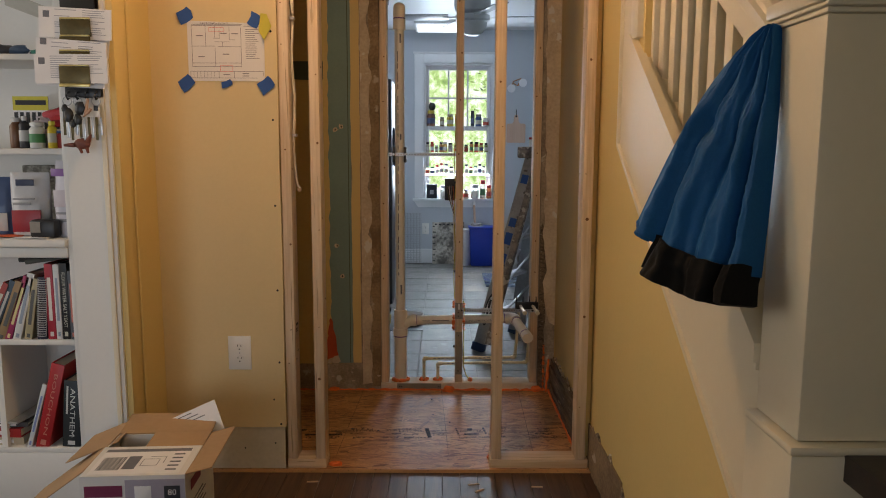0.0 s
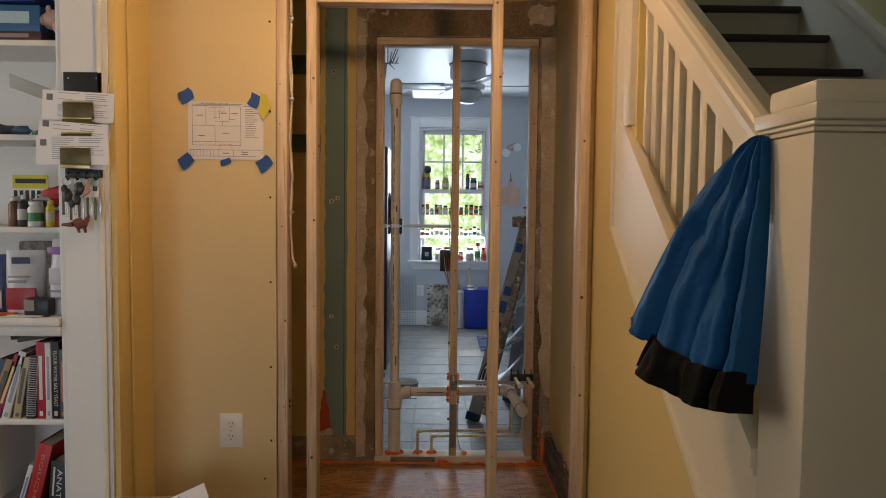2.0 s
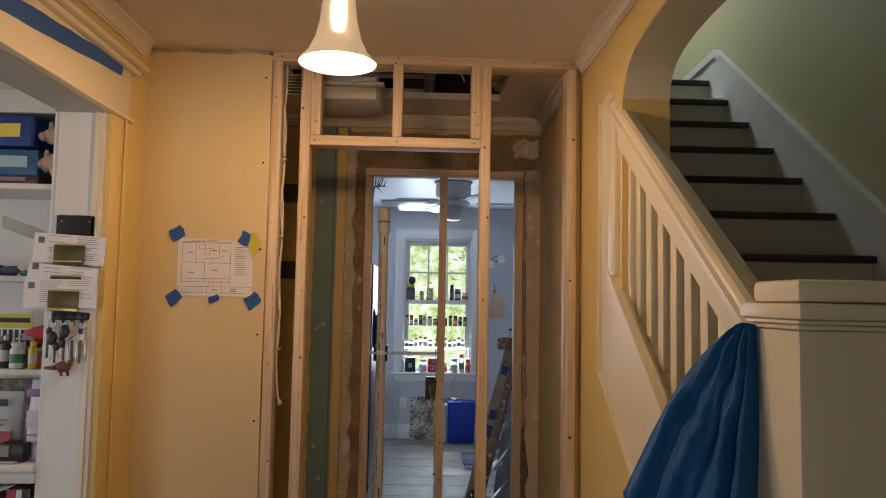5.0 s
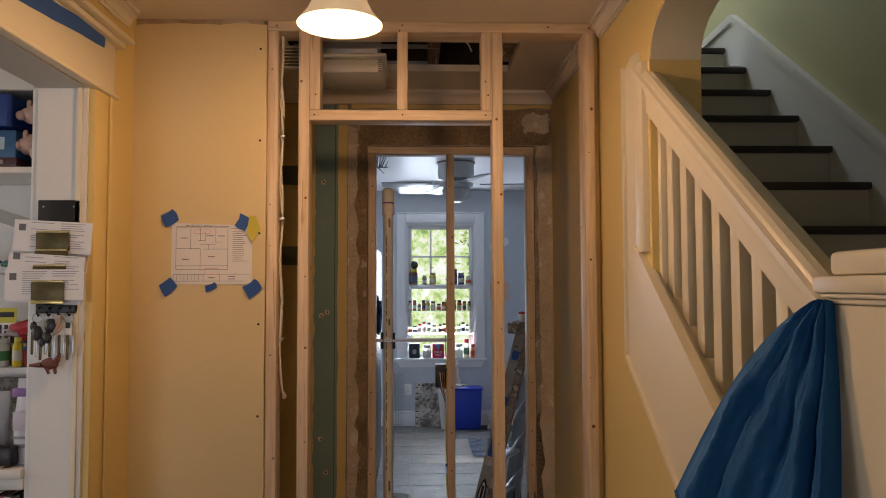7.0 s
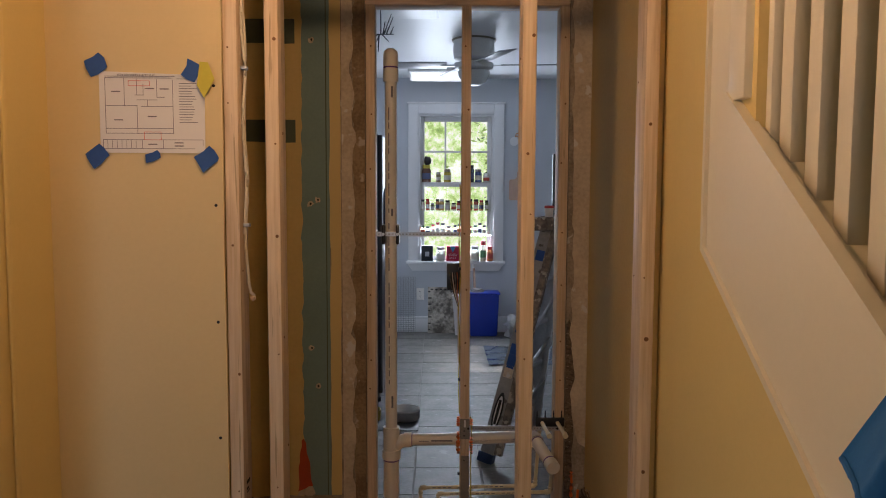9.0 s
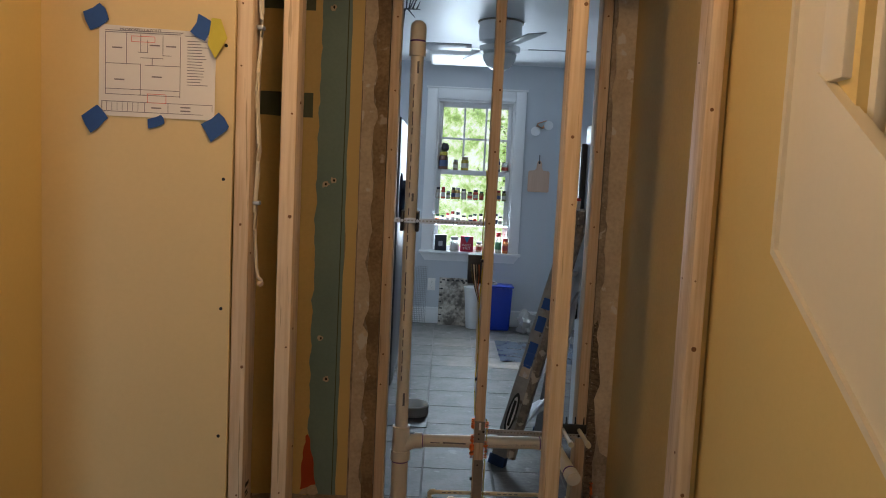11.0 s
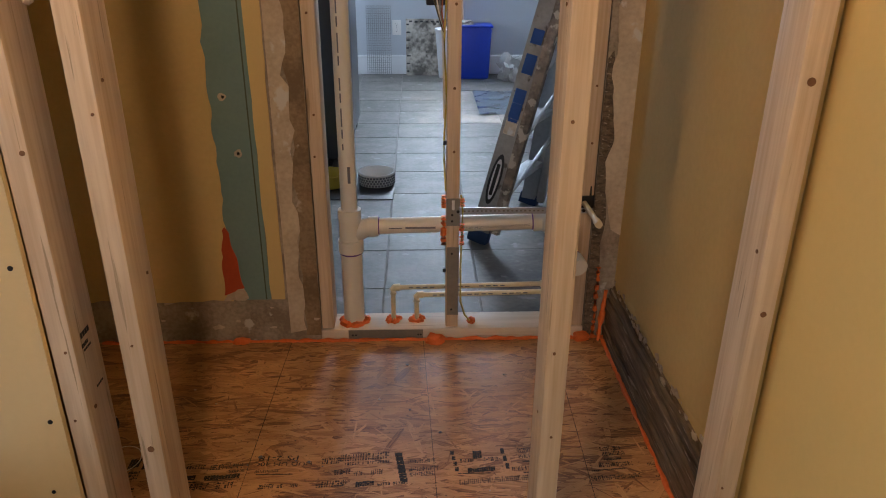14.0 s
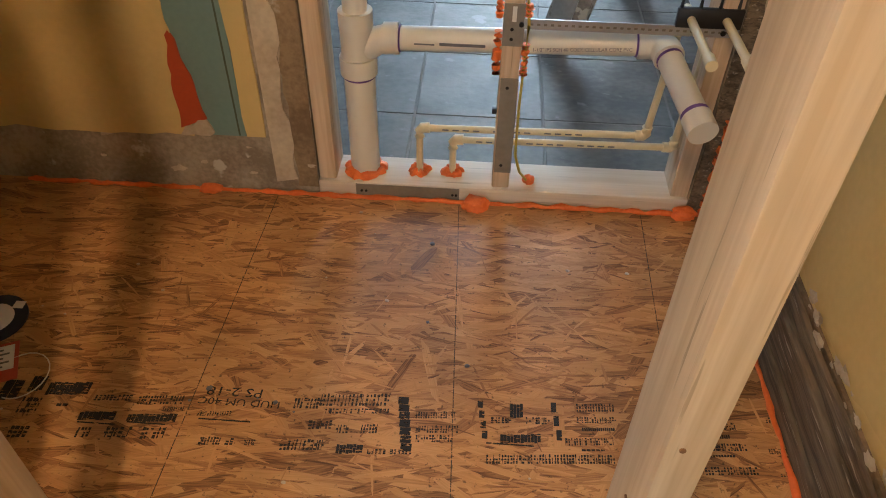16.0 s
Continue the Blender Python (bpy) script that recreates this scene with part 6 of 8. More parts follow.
def book(x, z, t_, h, d, colour, lean=0.0, text="", tcol=None, y=None, kind="hardback"):
    """An upright book: cover boards, spine and page block; lean in degrees about its lower edge. x is the left of the spine."""
    y = SY0 + 0.012 if y is None else y
    m = Matrix.Translation((x, y, z)) @ Matrix.Rotation(radians(lean), 4, "Y")
    b_ = thing("book", (x + t_ / 2, y, z), kind, "book", "books on the shelves")
    cm = plain("book_cover", colour, 0.45)
    part("cover", boxed(0, 0.003, 0, d, 0, h, m=m), cm, b_)
    part("cover", boxed(t_ - 0.003, t_, 0, d, 0, h, m=m), cm, b_)
    part("spine", boxed(0.0002, t_ - 0.0002, -0.003, 0.001, 0, h, 0.001, m), cm, b_)
    part("page_block", boxed(0.0032, t_ - 0.0032, 0.0012, d - 0.004, 0.003, h - 0.004, m=m), PAGES, b_)
    tm = plain("spine_print", tcol or (0.75, 0.72, 0.66), 0.5)
    if text:
        lettering(text, t_ * (0.62 if t_ < 0.04 else 0.40), m @ facing(t_ / 2, -0.0036, h * 0.52, (0, -1, 0), -90), tm, b_, width=h * 0.72)
    else:
        part("print_bar", boxed(t_ * 0.3, t_ * 0.7, -0.0040, -0.0032, h * 0.25, h * 0.82, m=m), tm, b_)
    part("emblem", boxed(t_ * 0.3, t_ * 0.7, -0.0040, -0.0032, h * 0.04, h * 0.10, m=m), tm, b_)
    return b_


Z = 0.6285
x = SX1 - 0.016
for t_, h, c, txt, tc_, lb in ((0.020, 0.235, (0.10, 0.11, 0.13), "", (0.6, 0.2, 0.15), "grey cookbook with a red printed top"), (0.026, 0.262, (0.012, 0.012, 0.014), "FLOUR WATER SALT YEAST", (0.62, 0.6, 0.5), "black cookbook with pale spine lettering"), (0.020, 0.258, (0.70, 0.69, 0.70), "", (0.3, 0.35, 0.45), "white cookbook with thin spine print"), (0.028, 0.260, (0.42, 0.022, 0.045), "", (0.75, 0.72, 0.7), "dark red cookbook with bold white spine print")):
    x -= t_ + 0.001
    book(x, Z, t_, h, 0.19, c, 0, txt, tc_, kind=lb)
x -= 0.038
sp = book(x, Z, 0.032, 0.215, 0.20, (0.02, 0.025, 0.05), 4, "", (0.02, 0.02, 0.03), kind="navy spiral-bound cookbook on the shelf")
for k in range(26):
    zc = Z + 0.012 + 0.0077 * k
    part("coil", wander(bmesh.new(), [(x + 0.017 + 0.016 * math.cos(a * 0.7) + (zc - Z) * 0.07, SY0 + 0.006 - 0.007 * math.sin(a * 0.7), zc + 0.0004 * a) for a in range(10)], 0.0013, 5), plain("coil_wire", (0.5, 0.5, 0.52), 0.4), sp)
for dx, t_, h, c, lean, tc_, lb in ((0.045, 0.026, 0.215, (0.42, 0.36, 0.22), 10, (0.1, 0.1, 0.1), "beige ring-bound cookbook leaning"), (0.084, 0.026, 0.24, (0.68, 0.67, 0.66), 16, (0.3, 0.35, 0.45), "white cookbook leaning on the shelf"), (0.112, 0.022, 0.235, (0.30, 0.025, 0.10), 20, (0.7, 0.6, 0.3), "magenta cookbook leaning on the shelf"), (0.142, 0.030, 0.22, (0.30, 0.20, 0.10), 22, (0.1, 0.1, 0.1), "brown cookbook leaning on the shelf"), (0.170, 0.020, 0.225, (0.03, 0.06, 0.10), 24, (0.5, 0.5, 0.5), "dark blue cookbook leaning on the shelf"), (0.198, 0.024, 0.22, (0.35, 0.05, 0.04), 26, (0.6, 0.6, 0.5), "red cookbook leaning on the shelf")):
    book(x - dx, Z, t_, h, 0.20, c, lean, "", tc_, kind=lb)
for dz, w, d, c, rz, lb in ((0.282, 0.17, 0.21, (0.015, 0.015, 0.017), -6, "flat black folder on top of the books"), (0.258, 0.16, 0.2, (0.10, 0.10, 0.08), 8, "dark folder on top of the books")):
    m = pose(SX1 - 0.13, SY0 + 0.15, Z + dz - 0.006 if dz > 0.27 else Z + dz + 0.012, 0, -8, rz)
    single("folder", boxed(-w / 2, w / 2, -d / 2, d / 2, -0.008, 0.008, 0.004, m), plain("folder_cover", c, 0.6), lb, "folder")
Z = 0.2455
ana = book(SX1 - 0.092, Z, 0.062, 0.240, 0.17, (0.014, 0.022, 0.028), 5, "ANATHEM", (0.62, 0.64, 0.62), kind="thick black novel leaning in the shelf")
part("author_bar", boxed(0.010, 0.016, -0.0042, -0.0034, 0.12, 0.22, m=Matrix.Translation((SX1 - 0.092, SY0 + 0.012, Z)) @ Matrix.Rotation(radians(5), 4, "Y")), plain("spine_print", (0.6, 0.62, 0.6)), ana)
bou = book(SX1 - 0.185, Z, 0.046, 0.31, 0.24, (0.40, 0.014, 0.018), 14, "BOUCHON", (0.55, 0.2, 0.15), kind="large red cookbook leaning on a novel")
book(SX1 - 0.215, Z, 0.016, 0.235, 0.20, (0.66, 0.66, 0.68), 17, "", (0.2, 0.25, 0.5), kind="thin white cookbook leaning on the shelf")
for k, (z, c, w, lb) in enumerate(((0.0, (0.50, 0.42, 0.30), 0.17, "tan book lying flat on the shelf"), (0.030, (0.42, 0.02, 0.02), 0.19, "red book lying flat in a stack"), (0.064, (0.05, 0.05, 0.055), 0.20, "dark book lying flat in a stack"), (0.082, (0.42, 0.42, 0.43), 0.20, "grey magazine lying flat on a stack"))):
    th = (0.028, 0.032, 0.016, 0.006)[k]
    b_ = thing("book", (SX1 - 0.32, SY0 + 0.12, Z + z), lb, "book", "stacked books")
    m = pose(SX1 - 0.325, SY0 + 0.12, Z + z + 0.0005, 0, 0, (4, -3, 5, -8)[k])
    cm = plain("book_cover", c, 0.45)
    part("cover", boxed(-w / 2, w / 2, -0.10, 0.10, th - 0.003, th, m=m), cm, b_)
    part("cover", boxed(-w / 2, w / 2, -0.10, 0.10, 0, 0.003, m=m), cm, b_)
    part("spine", boxed(-w / 2, w / 2, -0.103, -0.1002, 0, th, m=m), cm, b_)
    part("page_block", boxed(-w / 2 + 0.004, w / 2 - 0.004, -0.0998, 0.096, 0.0032, th - 0.0032, m=m), PAGES, b_)
    part("print_bar", boxed(-w * 0.3, w * 0.3, -0.1042, -0.1032, th * 0.3, th * 0.7, m=m), PAPER, b_)


def pouch(name, x, z, w, h, c, bands, label, turn=0):
    """A filled, crimped bag standing on a shelf."""
    m = Matrix.Translation((x, SY0 + 0.075, z)) @ Matrix.Rotation(radians(turn), 4, "Z")
    bm = bmesh.new()
    nu, nv = 22, 16
    rings = []
    for j in range(nv + 1):
        v = j / nv
        th = 0.040 * (1 - v ** 2.2) + 0.003
        ring = []
        for i in range(nu):
            a = 6.28318 * i / nu
            xx = math.copysign(abs(math.cos(a)) ** 0.6, math.cos(a)) * w / 2 * (0.94 + 0.06 * v)
            yy = math.sin(a) * th
            p = Vector((xx, yy, v * h))
            p += Vector((0, 1, 0)) * 0.006 * noise.noise(Vector((xx * 30, v * 7, x * 10)))
            ring.append(bm.verts.new(m @ p))
        rings.append(ring)
    for a, b_ in zip(rings, rings[1:]):
        for i in range(nu):
            bm.faces.new((a[i], a[(i + 1) % nu], b_[(i + 1) % nu], b_[i]))
    bm.faces.new(rings[0][::-1])
    bm.faces.new(rings[-1])
    o = thing(name, (x, SY0 + 0.075, z), label, "bag")
    part("bag", bm, plain("printed_foil", c, 0.35), o)
    for z0, z1, x0, x1, col in bands:
        part("print_panel", boxed(x0 * w / 2, x1 * w / 2, -0.047, -0.0455 + 0.002, z0 * h, z1 * h, 0.001, m), plain("bag_print", col, 0.4), o)
    return o


Z = 0.9765
pouch("treat_bag", -1.405, Z, 0.130, 0.215, (0.60, 0.60, 0.62), ((0.08, 0.42, -0.7, 0.75, (0.32, 0.02, 0.03)), (0.80, 0.90, -0.4, 0.5, (0.02, 0.03, 0.08)), (0.50, 0.54, -0.6, 0.3, (0.3, 0.3, 0.32)), (0.58, 0.61, -0.6, 0.5, (0.3, 0.3, 0.32))), "white and red pet treat bag", 4)
pouch("treat_bag", -1.275, Z, 0.088, 0.255, (0.62, 0.60, 0.66), ((0.80, 0.90, -0.7, 0.6, (0.25, 0.12, 0.35)), (0.40, 0.62, -0.6, 0.7, (0.55, 0.5, 0.55)), (0.30, 0.33, -0.5, 0.5, (0.3, 0.3, 0.32)), (0.20, 0.24, -0.6, 0.4, (0.3, 0.3, 0.32))), "white and purple pet treat bag", -6)
pouch("treat_bag", -1.50, Z, 0.09, 0.20, (0.06, 0.10, 0.22), ((0.1, 0.4, -0.6, 0.6, (0.5, 0.5, 0.5)),), "blue pet treat bag", 8)
cb = thing("tape_dispenser", (-1.33, SY0 + 0.02, Z), "small black tape dispenser on the shelf", "dispenser")
part("body", boxed(-1.37, -1.285, SY0 - 0.015, SY0 + 0.035, Z + 0.001, Z + 0.062, 0.010), BLACK, cb)
part("face", boxed(-1.366, -1.332, SY0 - 0.0165, SY0 - 0.0152, Z + 0.02, Z + 0.055), STEELDARK, cb)
for k, (xx, rz, c) in enumerate(((-1.42, 8, (0.6, 0.6, 0.6)), (-1.36, -12, (0.7, 0.7, 0.7)), (-1.47, 20, (0.65, 0.12, 0.03)))):
    single("loose_paper", boxed(-0.06, 0.06, -0.035, 0.035, 0, 0.002, m=pose(xx, SY0 + 0.012, Z + 0.0006 + 0.0024 * k, 0, 0, rz)), plain("loose_sheet", c, 0.8), "loose paper lying on the counter", "paper", "loose papers")
single("picture_frame", boxed(-1.53, -1.25, SY1 - 0.045, SY1 - 0.030, Z + 0.0005, Z + 0.235, 0.006), mat("carved_grey_frame", (0.36, 0.35, 0.31), (0.16, 0.15, 0.13), 0.7, 40, 120, 1.0, 0.6), "grey carved picture frame at the back of the shelf", "frame")


def bottle(name, x, z, r, h, c, cap, label, neck=0.4, dy=0.05, band=None):
    o = thing(name, (x, SY0 + dy, z), label, "bottle")
    part("body", lathe(bmesh.new(), [(r * 0.9, 0), (r, 0.003), (r, h * 0.72), (r * 0.8, h * 0.79), (r * neck, h * 0.83), (r * neck, h * 0.86)], (x, SY0 + dy, z + 0.0005), 20), plain("bottle_body", c, 0.35), o)
    part("cap", lathe(bmesh.new(), [(r * neck * 1.25, 0), (r * neck * 1.25, h * 0.12), (r * neck * 1.0, h * 0.14)], (x, SY0 + dy, z + h * 0.86 + 0.0008), 16), plain("bottle_cap", cap, 0.4), o)
    if band:
        part("label", lathe(bmesh.new(), [(r * 1.012, 0), (r * 1.012, h * 0.34)], (x, SY0 + dy, z + h * 0.22), 20), plain("bottle_label", band, 0.5), o)
    return o


Z = 1.2725
bottle("pill_bottle", -1.345, Z, 0.024, 0.085, (0.66, 0.67, 0.66), (0.7, 0.7, 0.7), "white pill bottle with a green label", 0.7, 0.03, (0.05, 0.22, 0.08))
bottle("nasal_spray", -1.385, Z, 0.018, 0.105, (0.03, 0.03, 0.035), (0.72, 0.72, 0.72), "dark nasal spray bottle with a white nozzle", 0.35, 0.03, (0.5, 0.5, 0.5))
bottle("pill_bottle", -1.425, Z, 0.02, 0.10, (0.16, 0.07, 0.03), (0.6, 0.6, 0.6), "brown bottle with a pale cap", 0.6, 0.05)
bottle("glue_tube", -1.290, Z, 0.0145, 0.088, (0.62, 0.48, 0.02), (0.65, 0.55, 0.04), "yellow glue tube standing on its end", 0.55, 0.02, (0.5, 0.5, 0.4))
tub = thing("food_tub", (-1.245, SY0 + 0.06, Z), "clear plastic tub with red contents", "tub")
part("tub", boxed(-1.278, SX1 - 0.018, SY0 + 0.02, SY0 + 0.11, Z + 0.0005, Z + 0.05, 0.006), plain("red_tub", (0.34, 0.05, 0.04), 0.3), tub)
part("lid", boxed(-1.280, SX1 - 0.0165, SY0 + 0.018, SY0 + 0.112, Z + 0.051, Z + 0.058, 0.003), plain("blue_lid", (0.04, 0.12, 0.3), 0.4), tub)
bm = bmesh.new()
blob(bm, (-1.29, SY0 + 0.12, Z + 0.105), 0.055, 3, 0.6, (1.3, 0.6, 0.55), 4)
single("red_cloth_bag", bm, plain("red_fabric", (0.42, 0.02, 0.03), 0.6), "crumpled red cloth bag on top of other things", "bag")
single("storage_box", boxed(-1.36, SX1 - 0.02, SY0 + 0.075, SY0 + 0.24, Z + 0.0005, Z + 0.065, 0.006), plain("clear_bin", (0.4, 0.4, 0.38), 0.3), "pale plastic storage box on the shelf", "box")
bm = bmesh.new()
blob(bm, (-1.345, SY0 + 0.13, Z + 0.098), 0.045, 3, 0.8, (1.3, 0.6, 0.6), 9)
single("tissue_bag", bm, plain("white_film", (0.62, 0.55, 0.58), 0.4), "crumpled pale plastic bag on the shelf", "bag")
pb = thing("theatre_programme", (-1.40, SY0 + 0.10, Z), "yellow and black theatre programme propped upright", "booklet")
part("cover", boxed(-1.465, -1.345, SY0 + 0.112, SY0 + 0.116, Z + 0.0005, Z + 0.175), PAPER, pb)
part("title_band", boxed(-1.465, -1.345, SY0 + 0.1105, SY0 + 0.1118, Z + 0.128, Z + 0.175), plain("yellow_print", (0.62, 0.55, 0.04)), pb)
part("title_bar", boxed(-1.455, -1.352, SY0 + 0.1090, SY0 + 0.1103, Z + 0.146, Z + 0.162), BLACK, pb)
for k in range(6):
    part("stripe", boxed(-1.462 + 0.020 * k, -1.450 + 0.020 * k, SY0 + 0.1105, SY0 + 0.1118, Z + 0.03, Z + 0.122), BLACK, pb)
single("dark_book", boxed(-1.345, -1.27, SY0 + 0.20, SY0 + 0.225, Z + 0.0008, Z + 0.15, 0.003), BLACK, "dark book at the back of the shelf", "book")

Z = 1.5755
single("paper_bag_flap", boxed(-0.09, 0.07, -0.002, 0.002, -0.03, 0.03, 0.001, pose(-1.345, SY0 + 0.06, Z + 0.150, 50, 20, 12)), plain("grey_paper", (0.50, 0.50, 0.46)), "grey paper flap sticking out of the clutter", "paper")
fb = thing("photo_frame", (-1.26, SY0 + 0.07, Z), "small framed photo standing on the shelf", "frame")
part("frame", boxed(-1.305, SX1 - 0.018, SY0 + 0.07, SY0 + 0.085, Z + 0.0005, Z + 0.10, 0.003), plain("grey_frame", (0.35, 0.35, 0.36)), fb)
part("picture", boxed(-1.298, SX1 - 0.025, SY0 + 0.0685, SY0 + 0.0698, Z + 0.012, Z + 0.09), plain("photo_print", (0.12, 0.14, 0.16)), fb)
single("tissue_box", boxed(-1.31, SX1 - 0.018, SY0 + 0.01, SY0 + 0.06, Z + 0.0005, Z + 0.022, 0.003), SHELF_WHITE, "flat white box on the shelf", "box")
for k, (xx, c, rr) in enumerate(((-1.335, (0.03, 0.22, 0.16), 0.012), (-1.40, (0.05, 0.09, 0.16), 0.022), (-1.46, (0.03, 0.03, 0.04), 0.025), (-1.37, (0.12, 0.13, 0.15), 0.014))):
    single("small_clutter", blob(bmesh.new(), (xx, SY0 + 0.04 + 0.02 * k, Z + rr * 0.75), rr, 2, 0.5, (1.5, 1, 0.8), k), plain("clutter", c), "small dark odds and ends on the shelf", "clutter", "small clutter")

Z = 1.8805
for k, (z0, h, c, c2, lb, ww) in enumerate(((0.0, 0.028, (0.06, 0.025, 0.03), (0.25, 0.2, 0.2), "dark board game box lying flat", 0.20), (0.0285, 0.085, (0.02, 0.10, 0.25), (0.35, 0.5, 0.6), "blue and white game box lying flat", 0.185), (0.125, 0.10, (0.015, 0.05, 0.26), (0.7, 0.6, 0.1), "blue party game box with yellow letters", 0.19))):
    g = thing("game_box", (-1.40, SY0 + 0.12, Z + z0), lb, "game box", "stacked game boxes")
    m = pose(-1.395 - 0.01 * k, SY0 + 0.13, Z + z0 + 0.0005, 0, 0, (-3, 2, -5)[k])
    part("box", boxed(-ww / 2 - 0.05, ww / 2, -0.12, 0.12, 0, h, 0.002, m), plain("game_print", c, 0.4), g)
    part("title_bar", boxed(-0.10, 0.06, -0.1215, -0.1202, h * 0.3, h * 0.75, m=m), plain("game_letters", c2, 0.4), g)
for k, (x, z) in enumerate(((-1.265, 0.170), (-1.275, 0.075))):
    p_ = bmesh.new()
    blob(p_, (x, SY0 + 0.05, Z + z), 0.040, 3, 0.15, (1.1, 0.9, 0.8), k)
    blob(p_, (x - 0.035, SY0 + 0.03, Z + z - 0.006), 0.018, 2, 0.1, (1, 0.9, 0.9), k)
    blob(p_, (x - 0.012, SY0 + 0.03, Z + z + 0.028), 0.014, 2, 0.1, (0.6, 0.7, 1.2), k)
    blob(p_, (x + 0.02, SY0 + 0.02, Z + z - 0.03), 0.016, 2, 0.1, (0.8, 0.9, 1.2), k)
    single("plush_toy", p_, PLUSH, "pink plush toy tucked beside the games", "toy", "plush toys")

# ---- carton on the floor ----
cm_ = pose(-0.862, 2.075, 0.0, 0, 0, 3.5)
ctn = thing("carton", (-0.835, 2.075, 0.0), "open white printed carton for a ventilation fan", "carton")
CW, CD, CH = 0.142, 0.15, 0.385
for a in ((-CW, CW, -CD, -CD + 0.003), (-CW, CW, CD - 0.003, CD), (-CW, -CW + 0.003, -CD + 0.0032, CD - 0.0032), (CW - 0.003, CW, -CD + 0.0032, CD - 0.0032)):
    part("wall", boxed(*a, 0.001, CH, m=cm_), CARDWHITE, ctn)
part("bottom", boxed(-CW + 0.003, CW - 0.003, -CD + 0.003, CD - 0.003, 0.001, 0.004, m=cm_), CARD, ctn)
lid = part("top_panel", boxed(-CW, CW, -CD - 0.0, CD * 0.25, -0.0015, 0.0015, m=cm_ @ Matrix.Translation((0, 0, CH + 0.003)) @ Matrix.Rotation(radians(2), 4, "X")), CARDWHITE, ctn)
for a, m in (((0.0, 0.075, -0.15, 0.15), cm_ @ Matrix.Translation((CW + 0.001, 0, CH + 0.001)) @ Matrix.Rotation(radians(-14), 4, "Y")),
             ((-0.30, 0.0, -0.14, 0.14), cm_ @ Matrix.Translation((-CW - 0.001, 0.02, CH + 0.001)) @ Matrix.Rotation(radians(-36), 4, "Y")),
             ((-0.17, 0.0, -0.02, 0.20), cm_ @ Matrix.Translation((-CW + 0.02, 0.10, CH + 0.004)) @ Matrix.Rotation(radians(-22), 4, "Y")),
             ((-CW, CW, 0.0, 0.12), cm_ @ Matrix.Translation((0, CD + 0.001, CH + 0.002)) @ Matrix.Rotation(radians(10), 4, "X")),
             ((-CW * 0.2, CW, -0.10, 0.0), cm_ @ Matrix.Translation((0, CD - 0.005, CH + 0.006)) @ Matrix.Rotation(radians(4), 4, "X"))):
    part("flap", boxed(*a, -0.0015, 0.0015, m=m), CARD, ctn, "brown cardboard flap")
lm = cm_ @ Matrix.Translation((0, 0, CH + 0.003)) @ Matrix.Rotation(radians(2), 4, "X")
lab = part("label_panel", boxed(-CW + 0.015, CW - 0.02, -CD + 0.012, 0.02, 0.0016, 0.0022, m=lm), PAPER, lid)
part("head_bar", boxed(-CW + 0.017, CW - 0.022, 0.000, 0.018, 0.0023, 0.0027, m=lm), INKGREY, lab)
for k in range(15):
    part("barcode_bar", boxed(-CW + 0.028 + 0.0042 * k, -CW + 0.0295 + 0.0042 * k + 0.001 * (k % 3), -0.115, -0.035, 0.0023, 0.0027, m=lm), INKGREY, lab)
part("code_block", boxed(-0.045, -0.01, -0.11, -0.03, 0.0023, 0.0027, m=lm), INKGREY, lab)
for a in ((0.0, 0.045, -0.09, -0.0885), (0.0, 0.045, -0.05, -0.0485), (0.0, 0.0015, -0.09, -0.05), (0.045, 0.0465, -0.09, -0.05), (0.015, 0.06, -0.035, -0.0335), (0.06, 0.0615, -0.075, -0.035)):
    part("drawing_line", boxed(*a, 0.0023, 0.0027, m=lm), INKGREY, lab)
for k in range(5):
    part("tool_drawing", boxed(0.078, 0.108, -0.12 + 0.024 * k, -0.112 + 0.024 * k, 0.0023, 0.0027, m=lm), INKGREY, lab)
fm_ = cm_ @ Matrix.Translation((0, -CD - 0.0005, 0))
part("photo_panel", boxed(-0.02, CW - 0.001, -0.0012, 0, 0.02, CH - 0.012, m=fm_), plain("lilac_grey_print", (0.42, 0.38, 0.46)), ctn)
part("brand_bar", boxed(-CW + 0.012, -0.028, -0.0012, 0, CH - 0.060, CH - 0.028, m=fm_), plain("plum_print", (0.20, 0.015, 0.07)), ctn)
part("print_bar", boxed(-CW + 0.004, -0.022, -0.0012, 0, CH - 0.095, CH - 0.075, m=fm_), plain("dark_plum", (0.05, 0.01, 0.02)), ctn)
for z, s in ((CH - 0.05, "80"), (CH - 0.092, "2.5")):
    sq = part("spec_square", boxed(0.085, 0.128, -0.0022, -0.0013, z - 0.019, z + 0.019, m=fm_), plain("dark_print", (0.03, 0.03, 0.04)), ctn)
    lettering(s, 0.024, fm_ @ facing(0.1065, -0.0026, z, (0, -1, 0)), PAPER, sq)
part("fan_picture", boxed(0.005, 0.05, -0.0022, -0.0013, CH - 0.07, CH - 0.03, 0.0003, fm_ @ Matrix.Translation((0, 0, 0))), PAPER, ctn)
sm_ = cm_ @ Matrix.Translation((CW + 0.0005, 0, 0))
part("brand_bar", boxed(0, 0.0012, -0.10, 0.0, CH - 0.07, CH - 0.04, m=sm_), plain("plum_print", (0.20, 0.015, 0.07)), ctn)
for k in range(7):
    part("print_bar", boxed(0, 0.0012, -0.12, 0.02 + 0.03 * (k % 2), CH - 0.11 - 0.014 * k, CH - 0.106 - 0.014 * k, m=sm_), INKGREY, ctn)
leaf = thing("leaflet", (-0.80, 2.16, 0.30), "white instruction leaflet poking out of the carton", "leaflet")
